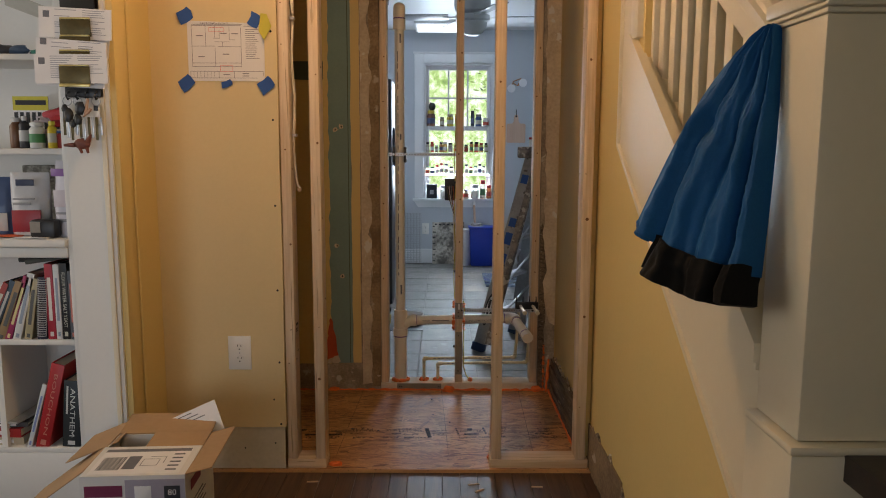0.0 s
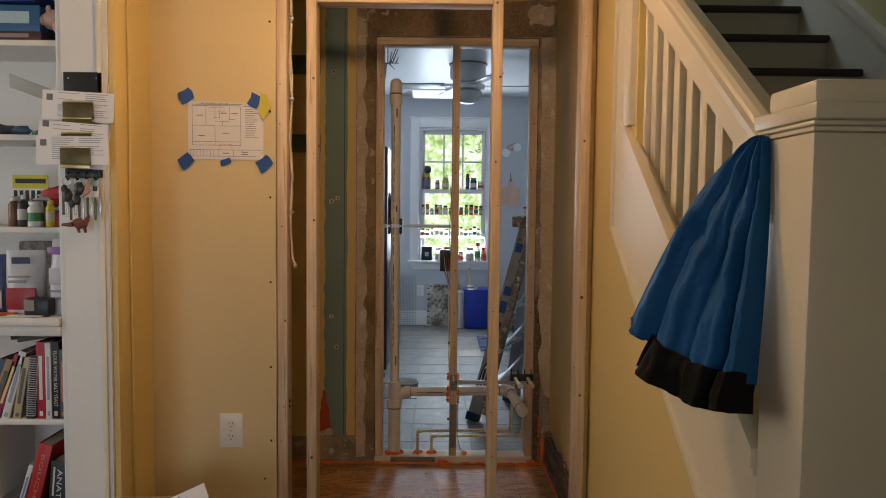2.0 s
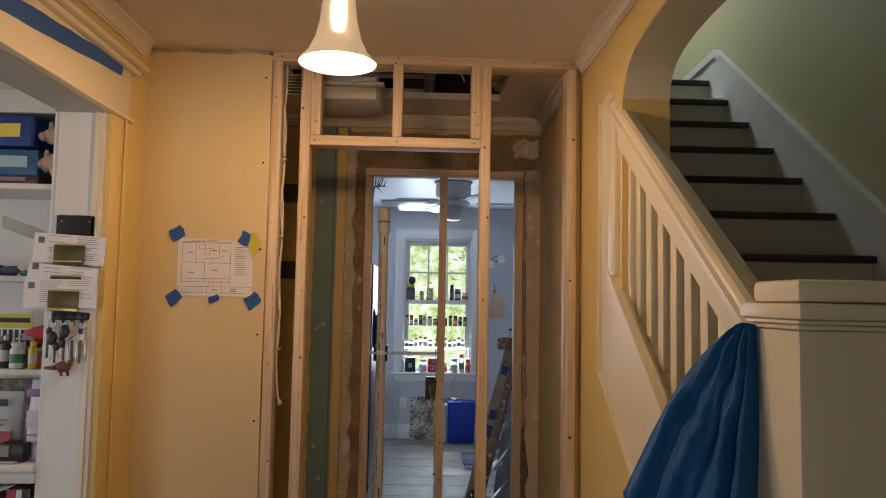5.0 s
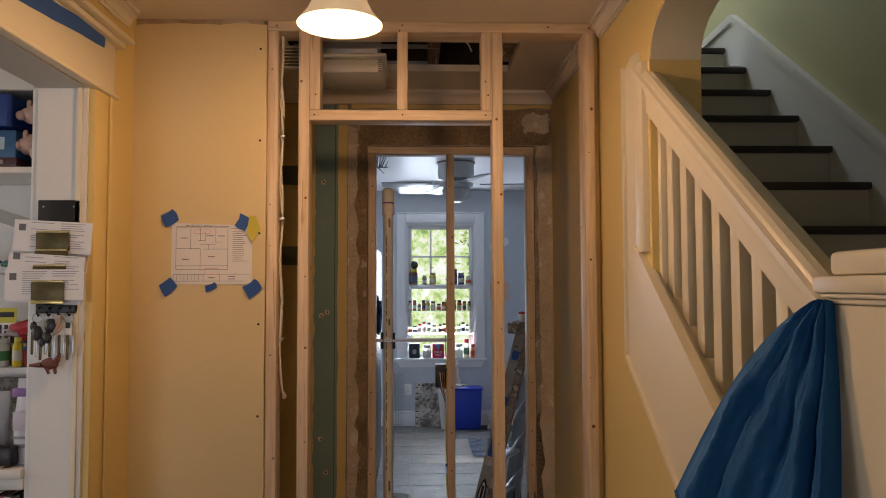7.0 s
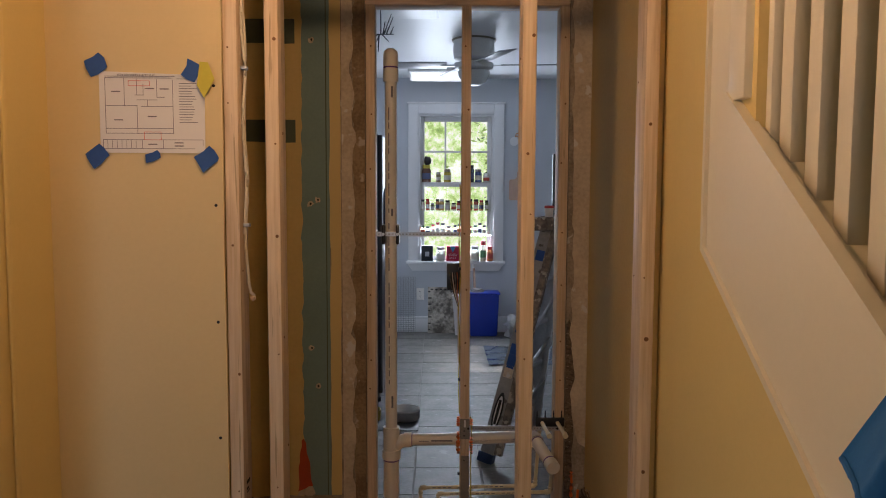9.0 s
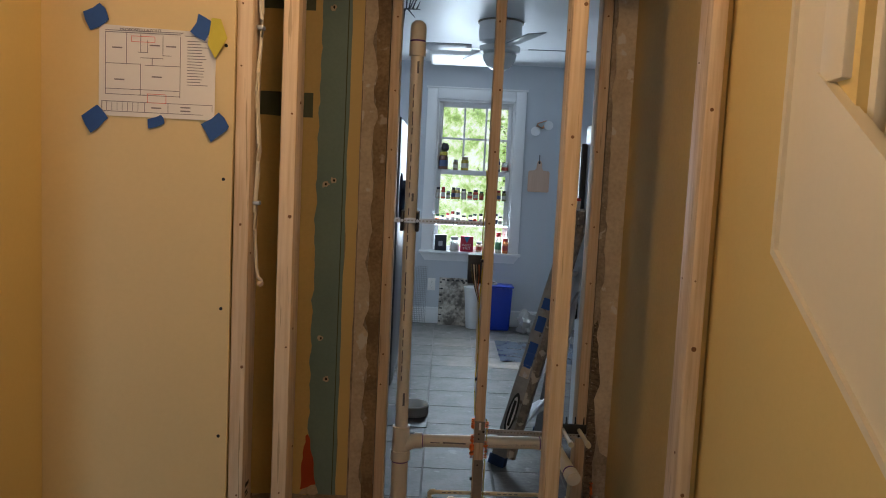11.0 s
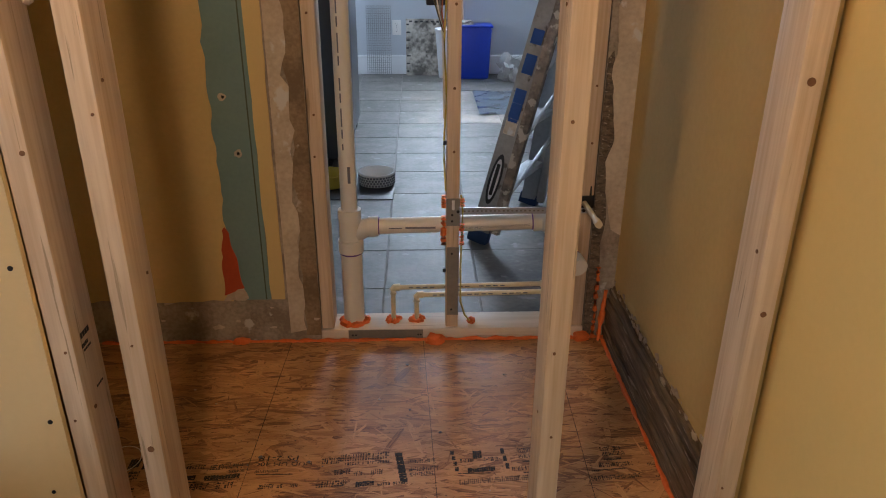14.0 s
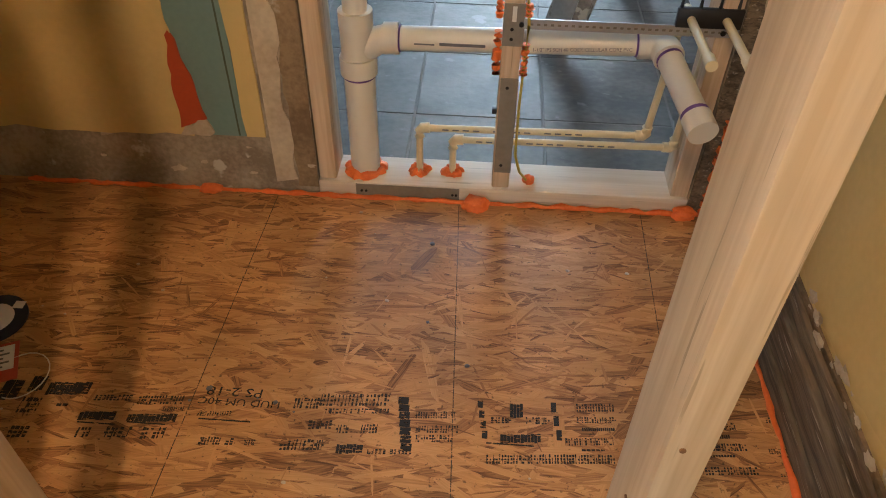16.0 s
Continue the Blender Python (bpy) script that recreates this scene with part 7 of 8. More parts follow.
lf = pose(-0.795, 2.30, 0.395, 68, -24, 4)
part("sheet", boxed(-0.075, 0.075, -0.06, 0.045, 0, 0.001, m=lf), PAPER, leaf)
for k in range(5):
    part("print_bar", boxed(-0.065, -0.01 + 0.02 * (k % 3), 0.034 - 0.012 * k, 0.037 - 0.012 * k, 0.0012, 0.0016, m=lf), INKGREY, leaf)

# wood chips at the foot of the framing
for k, (x, y, rz) in enumerate(((0.12, 2.68, 10), (0.36, 2.66, -5), (0.14, 2.63, 40), (-0.50, 2.70, 5))):
    single("wood_chip", boxed(-0.022, 0.022, -0.004, 0.004, 0, 0.004, 0.001, pose(x, y, 0.0005, 0, 0, rz)), STUD_X, "pale wood chip on the dark floor", "wood chip", "wood chips")

# ---- exhaust fan hung in the ceiling hole ----
ef = thing("exhaust_fan", (-0.35, 3.36, 2.36), "white bathroom exhaust fan hanging from steel bars", "exhaust fan")
part("grille_body", boxed(-0.495, -0.215, 3.20, 3.50, 2.395, 2.462, 0.025), PVC, ef)
part("grille_rim", boxed(-0.505, -0.205, 3.19, 3.51, 2.463, 2.478, 0.006), PVC, ef)
for s in (-0.487, -0.240):
    for k in range(6):
        part("louvre", boxed(s, s + 0.016, 3.1960, 3.2005, 2.402 + 0.009 * k, 2.407 + 0.009 * k), STEELDARK, ef)
part("housing", boxed(-0.47, -0.24, 3.22, 3.42, 2.4785, 2.62, 0.004), STEEL, ef)
for y in (3.205, 3.43):
    part("hanger_bar", boxed(-0.59, 0.02, y - 0.003, y, 2.500, 2.518), STEEL, ef)
    part("clip", boxed(-0.25, -0.225, y - 0.012, y - 0.0035, 2.495, 2.525, 0.003), STEEL, ef)
ht = thing("loose_wire", (0.10, 3.2, 2.52), "loose grey wire hanging in the ceiling hole", "wire")
part("wire", wander(bmesh.new(), [(0.07, 3.22, 2.56), (0.09, 3.20, 2.545), (0.12, 3.19, 2.535), (0.14, 3.20, 2.515), (0.15, 3.20, 2.49)], 0.004, 8), WIRE, ht)
vent = thing("ceiling_vent_grille", (-0.56, 3.1, 2.44), "old dusty slotted vent grille under the closet ceiling", "vent")
part("frame", boxed(-0.66, -0.52, 3.02, 3.06, 2.36, 2.45, 0.003), PALE_PLASTER, vent)
for k in range(6):
    part("slat", boxed(-0.65, -0.53, 3.012, 3.019, 2.368 + 0.013 * k, 2.374 + 0.013 * k), OLDWOOD, vent)

# ---- kitchen ----
@functools.lru_cache(None)
def jar_fill(c):
    """Spice behind glass: part of the daylight comes through."""
    m = plain("jar_content", tuple(min(1, v * 1.7 + 0.05) for v in c), 0.15)
    m.node_tree.nodes["Principled BSDF"].inputs["Transmission Weight"].default_value = 0.35
    return m


def jar(x, z, r, h, c, capc, y=KY + 0.005, label="small spice jar on the window shelf", group="spice jars"):
    o = thing("spice_jar", (x, y, z), label, "jar", group)
    part("body", lathe(bmesh.new(), [(r * 0.9, 0), (r, 0.002), (r, h * 0.72), (r * 0.75, h * 0.80)], (x, y, z + 0.0004), 14), jar_fill(c), o)
    part("lid", lathe(bmesh.new(), [(r * 0.86, 0), (r * 0.86, h * 0.19), (r * 0.8, h * 0.2)], (x, y, z + h * 0.80 + 0.0006), 14), plain("jar_lid", capc, 0.4), o)
    part("label", lathe(bmesh.new(), [(r * 1.015, 0), (r * 1.015, h * 0.35)], (x, y, z + h * 0.18), 14), plain("jar_label", random.Random(int(x * 9999 + z * 77)).choice(((0.6, 0.58, 0.5), (0.5, 0.08, 0.05), (0.1, 0.25, 0.12), (0.65, 0.62, 0.6), (0.08, 0.1, 0.2))), 0.5), o)


rnd = random.Random(21)
DARKS = ((0.26, 0.12, 0.06), (0.45, 0.22, 0.08), (0.20, 0.22, 0.09), (0.55, 0.36, 0.12), (0.45, 0.08, 0.05), (0.50, 0.46, 0.38))
CAPS = ((0.02, 0.02, 0.02), (0.45, 0.02, 0.02), (0.02, 0.02, 0.03), (0.03, 0.12, 0.05), (0.5, 0.5, 0.5), (0.02, 0.02, 0.02))
for z in (1.238, 0.995):
    x = WX0 + 0.045
    while x < WX1 - 0.045:
        r_ = 0.018 + 0.007 * rnd.random()
        jar(x, z, r_, 0.075 + 0.05 * rnd.random(), rnd.choice(DARKS), rnd.choice(CAPS))
        x += 2 * r_ + 0.004 + 0.012 * rnd.random()
for x, r_, h, c, cp, lb in ((-0.125, 0.045, 0.17, (0.12, 0.045, 0.03), (0.55, 0.45, 0.05), "brown jar with a yellow lid on the sash rail"), (-0.005, 0.024, 0.10, (0.25, 0.2, 0.12), (0.3, 0.3, 0.3), "small jar on the sash rail"), (0.085, 0.036, 0.13, (0.42, 0.33, 0.05), (0.35, 0.3, 0.2), "yellow jar on the sash rail"), (0.33, 0.022, 0.17, (0.02, 0.03, 0.05), (0.02, 0.02, 0.02), "dark bottle on the sash rail"), (0.395, 0.035, 0.13, (0.03, 0.06, 0.18), (0.2, 0.2, 0.22), "blue tin on the sash rail"), (0.475, 0.032, 0.09, (0.6, 0.6, 0.6), (0.6, 0.6, 0.6), "white cup on the sash rail")):
    jar(x, MEET + 0.020, r_, h, c, cp, KY + 0.048, lb, "jars on the sash rail")
single("window_figure", blob(bmesh.new(), (-0.115, KY + 0.048, MEET + 0.234), 0.042, 2, 0.3, (1, 0.7, 1.1), 2), BLACK, "black rounded ornament on top of a jar", "ornament")
for x, w, h, c, c2, lb in ((-0.115, 0.115, 0.155, (0.02, 0.025, 0.035), (0.4, 0.4, 0.42), "dark blue coffee bag on the sill"), (0.140, 0.125, 0.150, (0.50, 0.02, 0.06), (0.75, 0.72, 0.72), "red box of salt on the sill")):
    o = thing("packet", (x, KY - 0.03, WZ0), lb, "packet")
    part("body", boxed(x - w / 2, x + w / 2, KY - 0.055, KY - 0.005, WZ0, WZ0 + h, 0.005), plain("packet_print", c, 0.4), o)
    if w > 0.12:
        part("mark", prism_y([(x - 0.03, WZ0 + h * 0.98), (x, WZ0 + h * 0.55), (x + 0.03, WZ0 + h * 0.98)], KY - 0.0572, KY - 0.0555), plain("blue_mark", (0.05, 0.25, 0.5)), o)
        lettering("IODIZED", 0.028, facing(x, KY - 0.0562, WZ0 + h * 0.42), PAPER, o, width=0.085)
        lettering("SALT", 0.030, facing(x, KY - 0.0562, WZ0 + h * 0.22), PAPER, o, width=0.07)
    else:
        part("mark", boxed(x - 0.02, x + 0.02, KY - 0.0565, KY - 0.0552, WZ0 + h * 0.3, WZ0 + h * 0.6), plain("packet_mark", c2), o)
for x, r_, h, c, cp, lb in ((0.445, 0.030, 0.20, (0.55, 0.50, 0.40), (0.5, 0.02, 0.02), "tall seasoning shaker with a red lid"), (0.513, 0.028, 0.145, (0.55, 0.18, 0.06), (0.5, 0.02, 0.02), "orange spice jar with a red lid"), (0.02, 0.045, 0.14, (0.55, 0.55, 0.5), (0.4, 0.4, 0.4), "clear storage jar on the sill"), (0.36, 0.045, 0.15, (0.5, 0.52, 0.48), (0.35, 0.35, 0.35), "clear storage jar on the sill"), (0.26, 0.03, 0.10, (0.4, 0.3, 0.2), (0.3, 0.3, 0.3), "small jar on the sill")):
    jar(x, WZ0, r_, h, c, cp, KY - 0.035, lb, "jars on the sill")

# things on the far wall
cb_ = thing("cutting_board", (0.80, KY - 0.02, 1.34), "pale wooden cutting board hung on a hook", "cutting board")
bm = prism_y([(0.70, 1.355), (0.712, 1.343), (0.893, 1.343), (0.905, 1.355), (0.905, 1.535), (0.893, 1.548), (0.845, 1.552), (0.828, 1.575), (0.826, 1.62), (0.815, 1.645), (0.79, 1.645), (0.779, 1.62), (0.777, 1.575), (0.76, 1.552), (0.712, 1.548), (0.70, 1.535)], KY - 0.020, KY - 0.002)
part("board", bm, LIGHTWOOD, cb_)
part("hole", tubed((0.802, KY - 0.0212, 1.625), (0.802, KY - 0.0202, 1.625), 0.010, n=12), BLACK, cb_)
part("hook", wander(bmesh.new(), [(0.802, KY - 0.003, 1.70), (0.802, KY - 0.012, 1.70), (0.802, KY - 0.016, 1.66), (0.802, KY - 0.026, 1.63), (0.802, KY - 0.030, 1.645)], 0.004, 6), BLACK, cb_)
bk = thing("wall_bicycle_ornament", (0.80, KY - 0.02, 1.95), "small copper bicycle wall ornament with white wheels", "wall ornament")
for x, z in ((0.745, 1.925), (0.868, 1.985)):
    part("wheel", tubed((x, KY - 0.026, z), (x, KY - 0.018, z), 0.044, n=24), KWHITE, bk)
for p0, p1 in (((0.745, 1.925), (0.765, 2.0)), ((0.765, 2.0), (0.845, 2.03)), ((0.845, 2.03), (0.868, 1.985)), ((0.765, 1.98), (0.81, 1.955)), ((0.81, 1.955), (0.845, 2.02)), ((0.81, 1.955), (0.868, 1.985))):
    part("frame_tube", tubed((p0[0], KY - 0.015, p0[1]), (p1[0], KY - 0.015, p1[1]), 0.005, n=8), mat("copper_wire", (0.55, 0.25, 0.12), None, 0.3, 6, 60, 0.3, 0, metal=0.9), bk)
bn = thing("waste_bin", (0.46, KY - 0.17, 0.012), "blue plastic bin by the kitchen wall with rags in it", "bin")
bm = bmesh.new()
for dz, x0, x1, y0, y1 in ((0, 0.30, 0.585, KY - 0.26, KY - 0.06),):
    box(bm, x0, x1, y0, y1, 0.012, 0.43, 0.02)
    for v in bm.verts:
        k = (v.co.z - 0.012) / 0.42
        v.co.x = 0.4425 + (v.co.x - 0.4425) * (0.93 + 0.12 * k)
part("tub", bm, BLUEPLASTIC, bn)
part("rim", boxed(0.285, 0.602, KY - 0.275, KY - 0.045, 0.425, 0.442, 0.008), BLUEPLASTIC, bn)
part("rags", blob(bmesh.new(), (0.37, KY - 0.16, 0.445), 0.06, 3, 0.6, (1.2, 1, 0.5), 3), plain("grey_rag", (0.35, 0.33, 0.30), 0.9), bn, "grey rags in the bin")
wb = thing("small_white_bin", (0.22, KY - 0.15, 0.012), "white plastic bin half hidden behind a board", "bin")
part("tub", lathe(bmesh.new(), [(0.07, 0), (0.10, 0.38), (0.105, 0.38), (0.105, 0.395), (0.09, 0.395)], (0.235, KY - 0.15, 0.012), 24), WHITEPLASTIC, wb)
br = thing("broom_handle", (0.355, KY - 0.06, 0.012), "pale wooden broom handle standing in the bin", "broom")
part("handle", tubed((0.360, KY - 0.14, 0.40), (0.350, KY - 0.03, 0.70), 0.013, n=12), LIGHTWOOD, br)
part("grip", tubed((0.3515, KY - 0.045, 0.66), (0.3495, KY - 0.022, 0.725), 0.016, n=12), PLATE, br)
sb = thing("stained_board", (0.04, KY - 0.03, 0.012), "paint-stained board leaning on the kitchen wall", "board")
part("board", boxed(-0.108, 0.245, -0.006, 0.006, 0.0, 0.460, 0.003, pose(0, KY - 0.085, 0.013, -8, 0, 0)), STAINED, sb)
for k in range(7):
    z = 0.03 + 0.063 * k
    part("notch", boxed(-0.104, -0.082 + 0.006 * (k % 3), -0.0072, -0.0062, z, z + 0.012, m=pose(0, KY - 0.085, 0.013, -8, 0, 0)), BLACK, sb)
    part("notch", boxed(-0.08 + 0.045 * k, -0.055 + 0.045 * k, -0.0072, -0.0062, 0.432 - 0.004 * (k % 2), 0.444, m=pose(0, KY - 0.085, 0.013, -8, 0, 0)), BLACK, sb)
gr = thing("wire_rack", (-0.33, KY - 0.03, 0.012), "grey wire cooling rack leaning on the wall", "wire rack")
gm_ = pose(-0.335, KY - 0.06, 0.012, -5, 0, 0)
WR = plain("grey_wire", (0.30, 0.31, 0.32), 0.4)
for k in range(13):
    x = -0.10 + 0.2 * k / 12
    part("wire", boxed(x - 0.0014, x + 0.0014, -0.0014, 0.0014, 0.004, 0.56, m=gm_), WR, gr)
for k in range(29):
    z = 0.004 + 0.0198 * k
    part("wire", boxed(-0.10, 0.10, 0.0016, 0.0040, z - 0.0012, z + 0.0012, m=gm_), WR, gr)
# junction box hanging from its cable by the middle stud
jb = thing("junction_box", (0.03, B + 0.02, 1.03), "black electrical box with loose wires hanging by the middle stud", "electrical box")
part("box", boxed(0.010, 0.064, B + 0.062, B + 0.12, 1.010, 1.122, 0.004), BLACK, jb)
for k, c in enumerate((BRASS, WIRE, STEELDARK, plain("orange_wire", (0.5, 0.12, 0.03)))):
    part("wire", wander(bmesh.new(), [(0.022 + 0.010 * k, B + 0.060, 1.085), (0.024 + 0.010 * k, B + 0.050, 1.06), (0.030 + 0.008 * k, B + 0.050, 1.03), (0.040 + 0.004 * k, B + 0.055, 0.995), (0.058, B + 0.060, 0.94)], 0.0022, 6), c, jb)
part("cable", wander(bmesh.new(), [(0.05, B + 0.07, 1.012), (0.056, B + 0.066, 0.93), (0.060, B + 0.064, 0.80), (0.061, B + 0.064, 0.70)], 0.004, 8), WIRE, jb)

# refrigerator front beside the doorway, with a ladder resting against it
fg = thing("refrigerator", (1.02, 4.72, 0.01), "white refrigerator with dark handles", "refrigerator")
part("body", boxed(0.72, 1.40, 4.36, 5.06, 0.03, 1.74, 0.01), KWHITE, fg)
for z0, z1 in ((0.06, 1.17), (1.18, 1.74)):
    d = part("door", boxed(0.665, 0.718, 4.365, 5.055, z0, z1, 0.012), KWHITE, fg)
    part("handle", boxed(0.632, 0.664, 4.98, 5.02, z0 + (0.62 if z0 < 1 else 0.06), z1 - (0.05 if z0 < 1 else 0.10), 0.008), BLACK, d)
part("foot", boxed(0.74, 1.38, 4.38, 5.04, 0.008, 0.0295), BLACK, fg)
# dark tall appliance on the other side
ap = thing("tall_appliance", (-0.62, 6.0, 0.01), "dark grey tall appliance seen edge-on", "appliance")
part("body", boxed(-1.15, -0.415, 5.60, 6.45, 0.04, 1.80, 0.008), DARKSTEEL, ap)
part("door_edge", boxed(-0.4145, -0.385, 5.61, 6.44, 0.08, 1.79, 0.006), DARKSTEEL, ap)
part("foot", tubed((-0.42, 5.66, 0.006), (-0.42, 5.66, 0.04), 0.02, n=12), BLACK, ap)
part("foot", tubed((-0.42, 6.38, 0.006), (-0.42, 6.38, 0.04), 0.02, n=12), BLACK, ap)

# stepladder folded and leaning
ld = thing("stepladder", (0.36, 4.75, 0.012), "folded paint-splattered fibreglass stepladder leaning on the refrigerator", "stepladder")
LA, LB = Vector((0.225, 4.53, 0.012)), Vector((0.495, 4.97, 0.012))
TA, TB = Vector((0.560, 4.66, 1.235)), Vector((0.632, 4.84, 1.235))


def beam(p0, p1, w, d, side):
    """A rail of width w along side, depth d, between two points."""
    p0, p1 = Vector(p0), Vector(p1)
    z = (p1 - p0).normalized()
    s = Vector(side)
    s = (s - z * s.dot(z)).normalized()
    n = z.cross(s)
    bm = bmesh.new()
    box(bm, -w / 2, w / 2, -d / 2, d / 2, 0, (p1 - p0).length, 0.003)
    m = Matrix((s, n, z)).transposed().to_4x4()
    m.translation = p0
    bmesh.ops.transform(bm, matrix=m, verts=bm.verts[:])
    return bm


wdir = (LB - LA).normalized()
ldir = Vector((wdir.y, -wdir.x, 0))
rail = part("front_rail", beam(LA, TA, 0.078, 0.024, ldir), FIBRE, ld, "grey splattered side rail")
part("front_rail", beam(LB, TB, 0.070, 0.024, ldir), ALU, ld)
back = ldir * 0.075
part("rear_rail", beam(LA + back + Vector((0, 0, 0.05)), TA + back * 0.6, 0.040, 0.030, ldir), SPLAT, ld, "heavily splattered rear rail")
part("rear_rail", beam(LB + back * 0.8 + Vector((0, 0, 0.02)), TB + back * 0.5, 0.034, 0.024, ldir), ALU, ld)
for p_ in (LA, LB):
    part("foot", beam(p_, p_ + Vector((0.012, 0.003, 0.05)), 0.088, 0.036, ldir), plain("blue_rubber_foot", (0.012, 0.04, 0.12), 0.7), ld)
for k in range(4):
    f_ = (k + 0.85) / 5.0
    a_, b_ = LA.lerp(TA, f_), LB.lerp(TB, f_)
    part("step", beam(a_, b_, 0.075, 0.022, ldir), ALU, ld)
    if k < 3:
        part("brace", beam(a_ + back, LB.lerp(TB, f_ + 0.12) + back * 0.8, 0.018, 0.006, ldir), ALU, ld)
part("top_cap", boxed(-0.17, 0.17, -0.055, 0.085, -0.035, 0.035, 0.010, Matrix.Translation((TA + TB) / 2 + Vector((0.008, 0, 0.02))) @ Matrix.Rotation(math.atan2((TB - TA).y, (TB - TA).x), 4, "Z")), SPLAT, ld, "dark splattered top cap")
mid_ = LA.lerp(TA, 0.215)
zz = (TA - LA).normalized()
bm = bmesh.new()
n_ = wdir * -1.0
for v0, mat_, e in ((0.0, BLACK, 0.0), (0.6, PAPER, 0.002)):
    bm = bmesh.new()
    bmesh.ops.create_circle(bm, cap_ends=True, segments=24, radius=1.0)
    m = Matrix((ldir, zz, n_)).transposed().to_4x4()
    m.translation = mid_ + n_ * (0.0135 + e * 0.3)
    bmesh.ops.transform(bm, matrix=m @ Matrix.Diagonal((0.026 - 5 * e, 0.105 - 10 * e, 1, 1)), verts=bm.verts[:])
    ext = bmesh.ops.extrude_face_region(bm, geom=bm.faces[:])
    bmesh.ops.translate(bm, vec=n_ * 0.0006, verts=[g_ for g_ in ext["geom"] if isinstance(g_, bmesh.types.BMVert)])
    part("oval_sticker", bm, mat_, rail)
part("logo_bar", beam(mid_ - zz * 0.065 + n_ * 0.0155, mid_ + zz * 0.065 + n_ * 0.0155, 0.014, 0.0012, ldir), BLACK, rail)
for k, f_ in enumerate((0.48, 0.57, 0.66, 0.42, 0.88)):
    c_ = LA.lerp(TA, f_) + n_ * 0.0128
    part("tape_patch", beam(c_ - zz * 0.028, c_ + zz * (0.028 + 0.02 * (k % 2)), 0.046, 0.0016, ldir), BLUETAPE, rail, "blue tape remnant")
part("warning_label", beam(LA.lerp(TA, 0.36) + n_ * 0.0128, LA.lerp(TA, 0.41) + n_ * 0.0128, 0.05, 0.0014, ldir), PALE_PLASTER, rail)
cup = thing("paint_pot", (0.56, 4.70, 1.29), "small pot with a red lid on top of the ladder", "pot")
part("pot", lathe(bmesh.new(), [(0.022, 0), (0.024, 0.045)], ((TA + TB).x / 2 - 0.03, (TA + TB).y / 2 - 0.06, 1.2905), 16), PLATE, cup)
part("lid", lathe(bmesh.new(), [(0.025, 0), (0.025, 0.012), (0.02, 0.014)], ((TA + TB).x / 2 - 0.03, (TA + TB).y / 2 - 0.06, 1.336), 16), plain("red_lid", (0.5, 0.02, 0.02)), cup)

# pet bowls on a mat
single("bowl_mat", boxed(-0.55, -0.135, 5.03, 5.40, 0.0125, 0.017, 0.002), BLACK, "black rubber mat under pet bowls", "mat")
for x, y, c, lb in ((-0.222, 5.26, 0, "white pet bowl with a dark woven pattern"), (-0.46, 5.24, 1, "yellow pet bowl on a black mat")):
    o = thing("pet_bowl", (x, y, 0.0175), lb, "bowl", "pet bowls")
    prof = [(0.078, 0), (0.088, 0.004), (0.090, 0.062), (0.086, 0.066), (0.080, 0.060), (0.074, 0.014), (0.0, 0.012)]
    part("bowl", lathe(bmesh.new(), prof, (x, y, 0.0175), 36), PLATE if c == 0 else plain("yellow_glaze", (0.5, 0.36, 0.03)), o)
    if c == 0:
        for k in range(36):
            for j in range(4):
                a = 6.28318 * (k + 0.5 * (j % 2)) / 36
                if math.sin(a) < 0.5:
                    part("pattern_dash", boxed(-0.005, 0.005, -0.0008, 0.0008, -0.0045, 0.0045, m=pose(x + 0.0903 * math.cos(a), y + 0.0903 * math.sin(a), 0.030 + 0.0125 * j, 0, 0, math.degrees(a) + 90)), INKGREY, o)
# plastic sheet on the floor, crumpled
bm = bmesh.new()
bmesh.ops.create_grid(bm, x_segments=28, y_segments=24, size=0.5)
for v in bm.verts:
    v.co = Vector((0.78 + v.co.x * 0.75, 7.05 + v.co.y * 0.75, 0.014 + 0.012 * abs(noise.noise(v.co * 5)) + 0.005 * abs(noise.noise(v.co * 14))))
ds = single("drop_sheet", bm, mat("clear_blue_sheet", (0.16, 0.19, 0.23), (0.10, 0.12, 0.15), 0.18, 6, 60, 0.6, 0.2), "dark crumpled plastic drop sheet on the tile floor", "drop sheet")
bag = blob(bmesh.new(), (0.74, 7.85, 0.10), 0.11, 3, 0.7, (0.8, 0.8, 1), 7)
single("plastic_sack", bag, plain("pale_sack", (0.45, 0.44, 0.43), 0.5), "pale crumpled plastic sack by the wall", "sack")
jk = blob(bmesh.new(), (-0.38, 5.80, 1.28), 0.09, 3, 0.4, (0.35, 0.8, 1.6), 5)
single("hanging_towel", jk, plain("navy_towel", (0.02, 0.035, 0.07), 0.9), "dark blue towel hanging on the appliance side", "towel")

# ceiling fan
FX, FY = 0.245, 6.3
fan = thing("ceiling_fan", (FX, FY, KT), "white flush ceiling fan with grey blades and a glass light", "ceiling fan")
part("canopy", lathe(bmesh.new(), [(0.09, -0.16), (0.145, -0.14), (0.155, -0.09), (0.15, -0.02), (0.16, 0.0)], (FX, FY, KT - 0.001), 32), KWHITE, fan)
part("canopy_rim", lathe(bmesh.new(), [(0.162, -0.012), (0.164, -0.002), (0.16, 0.0)], (FX, FY, KT - 0.0005), 32), STEELDARK, fan)
part("motor", lathe(bmesh.new(), [(0.10, -0.06), (0.14, -0.045), (0.145, -0.01), (0.10, 0.0)], (FX, FY, KT - 0.165), 32), KWHITE, fan)
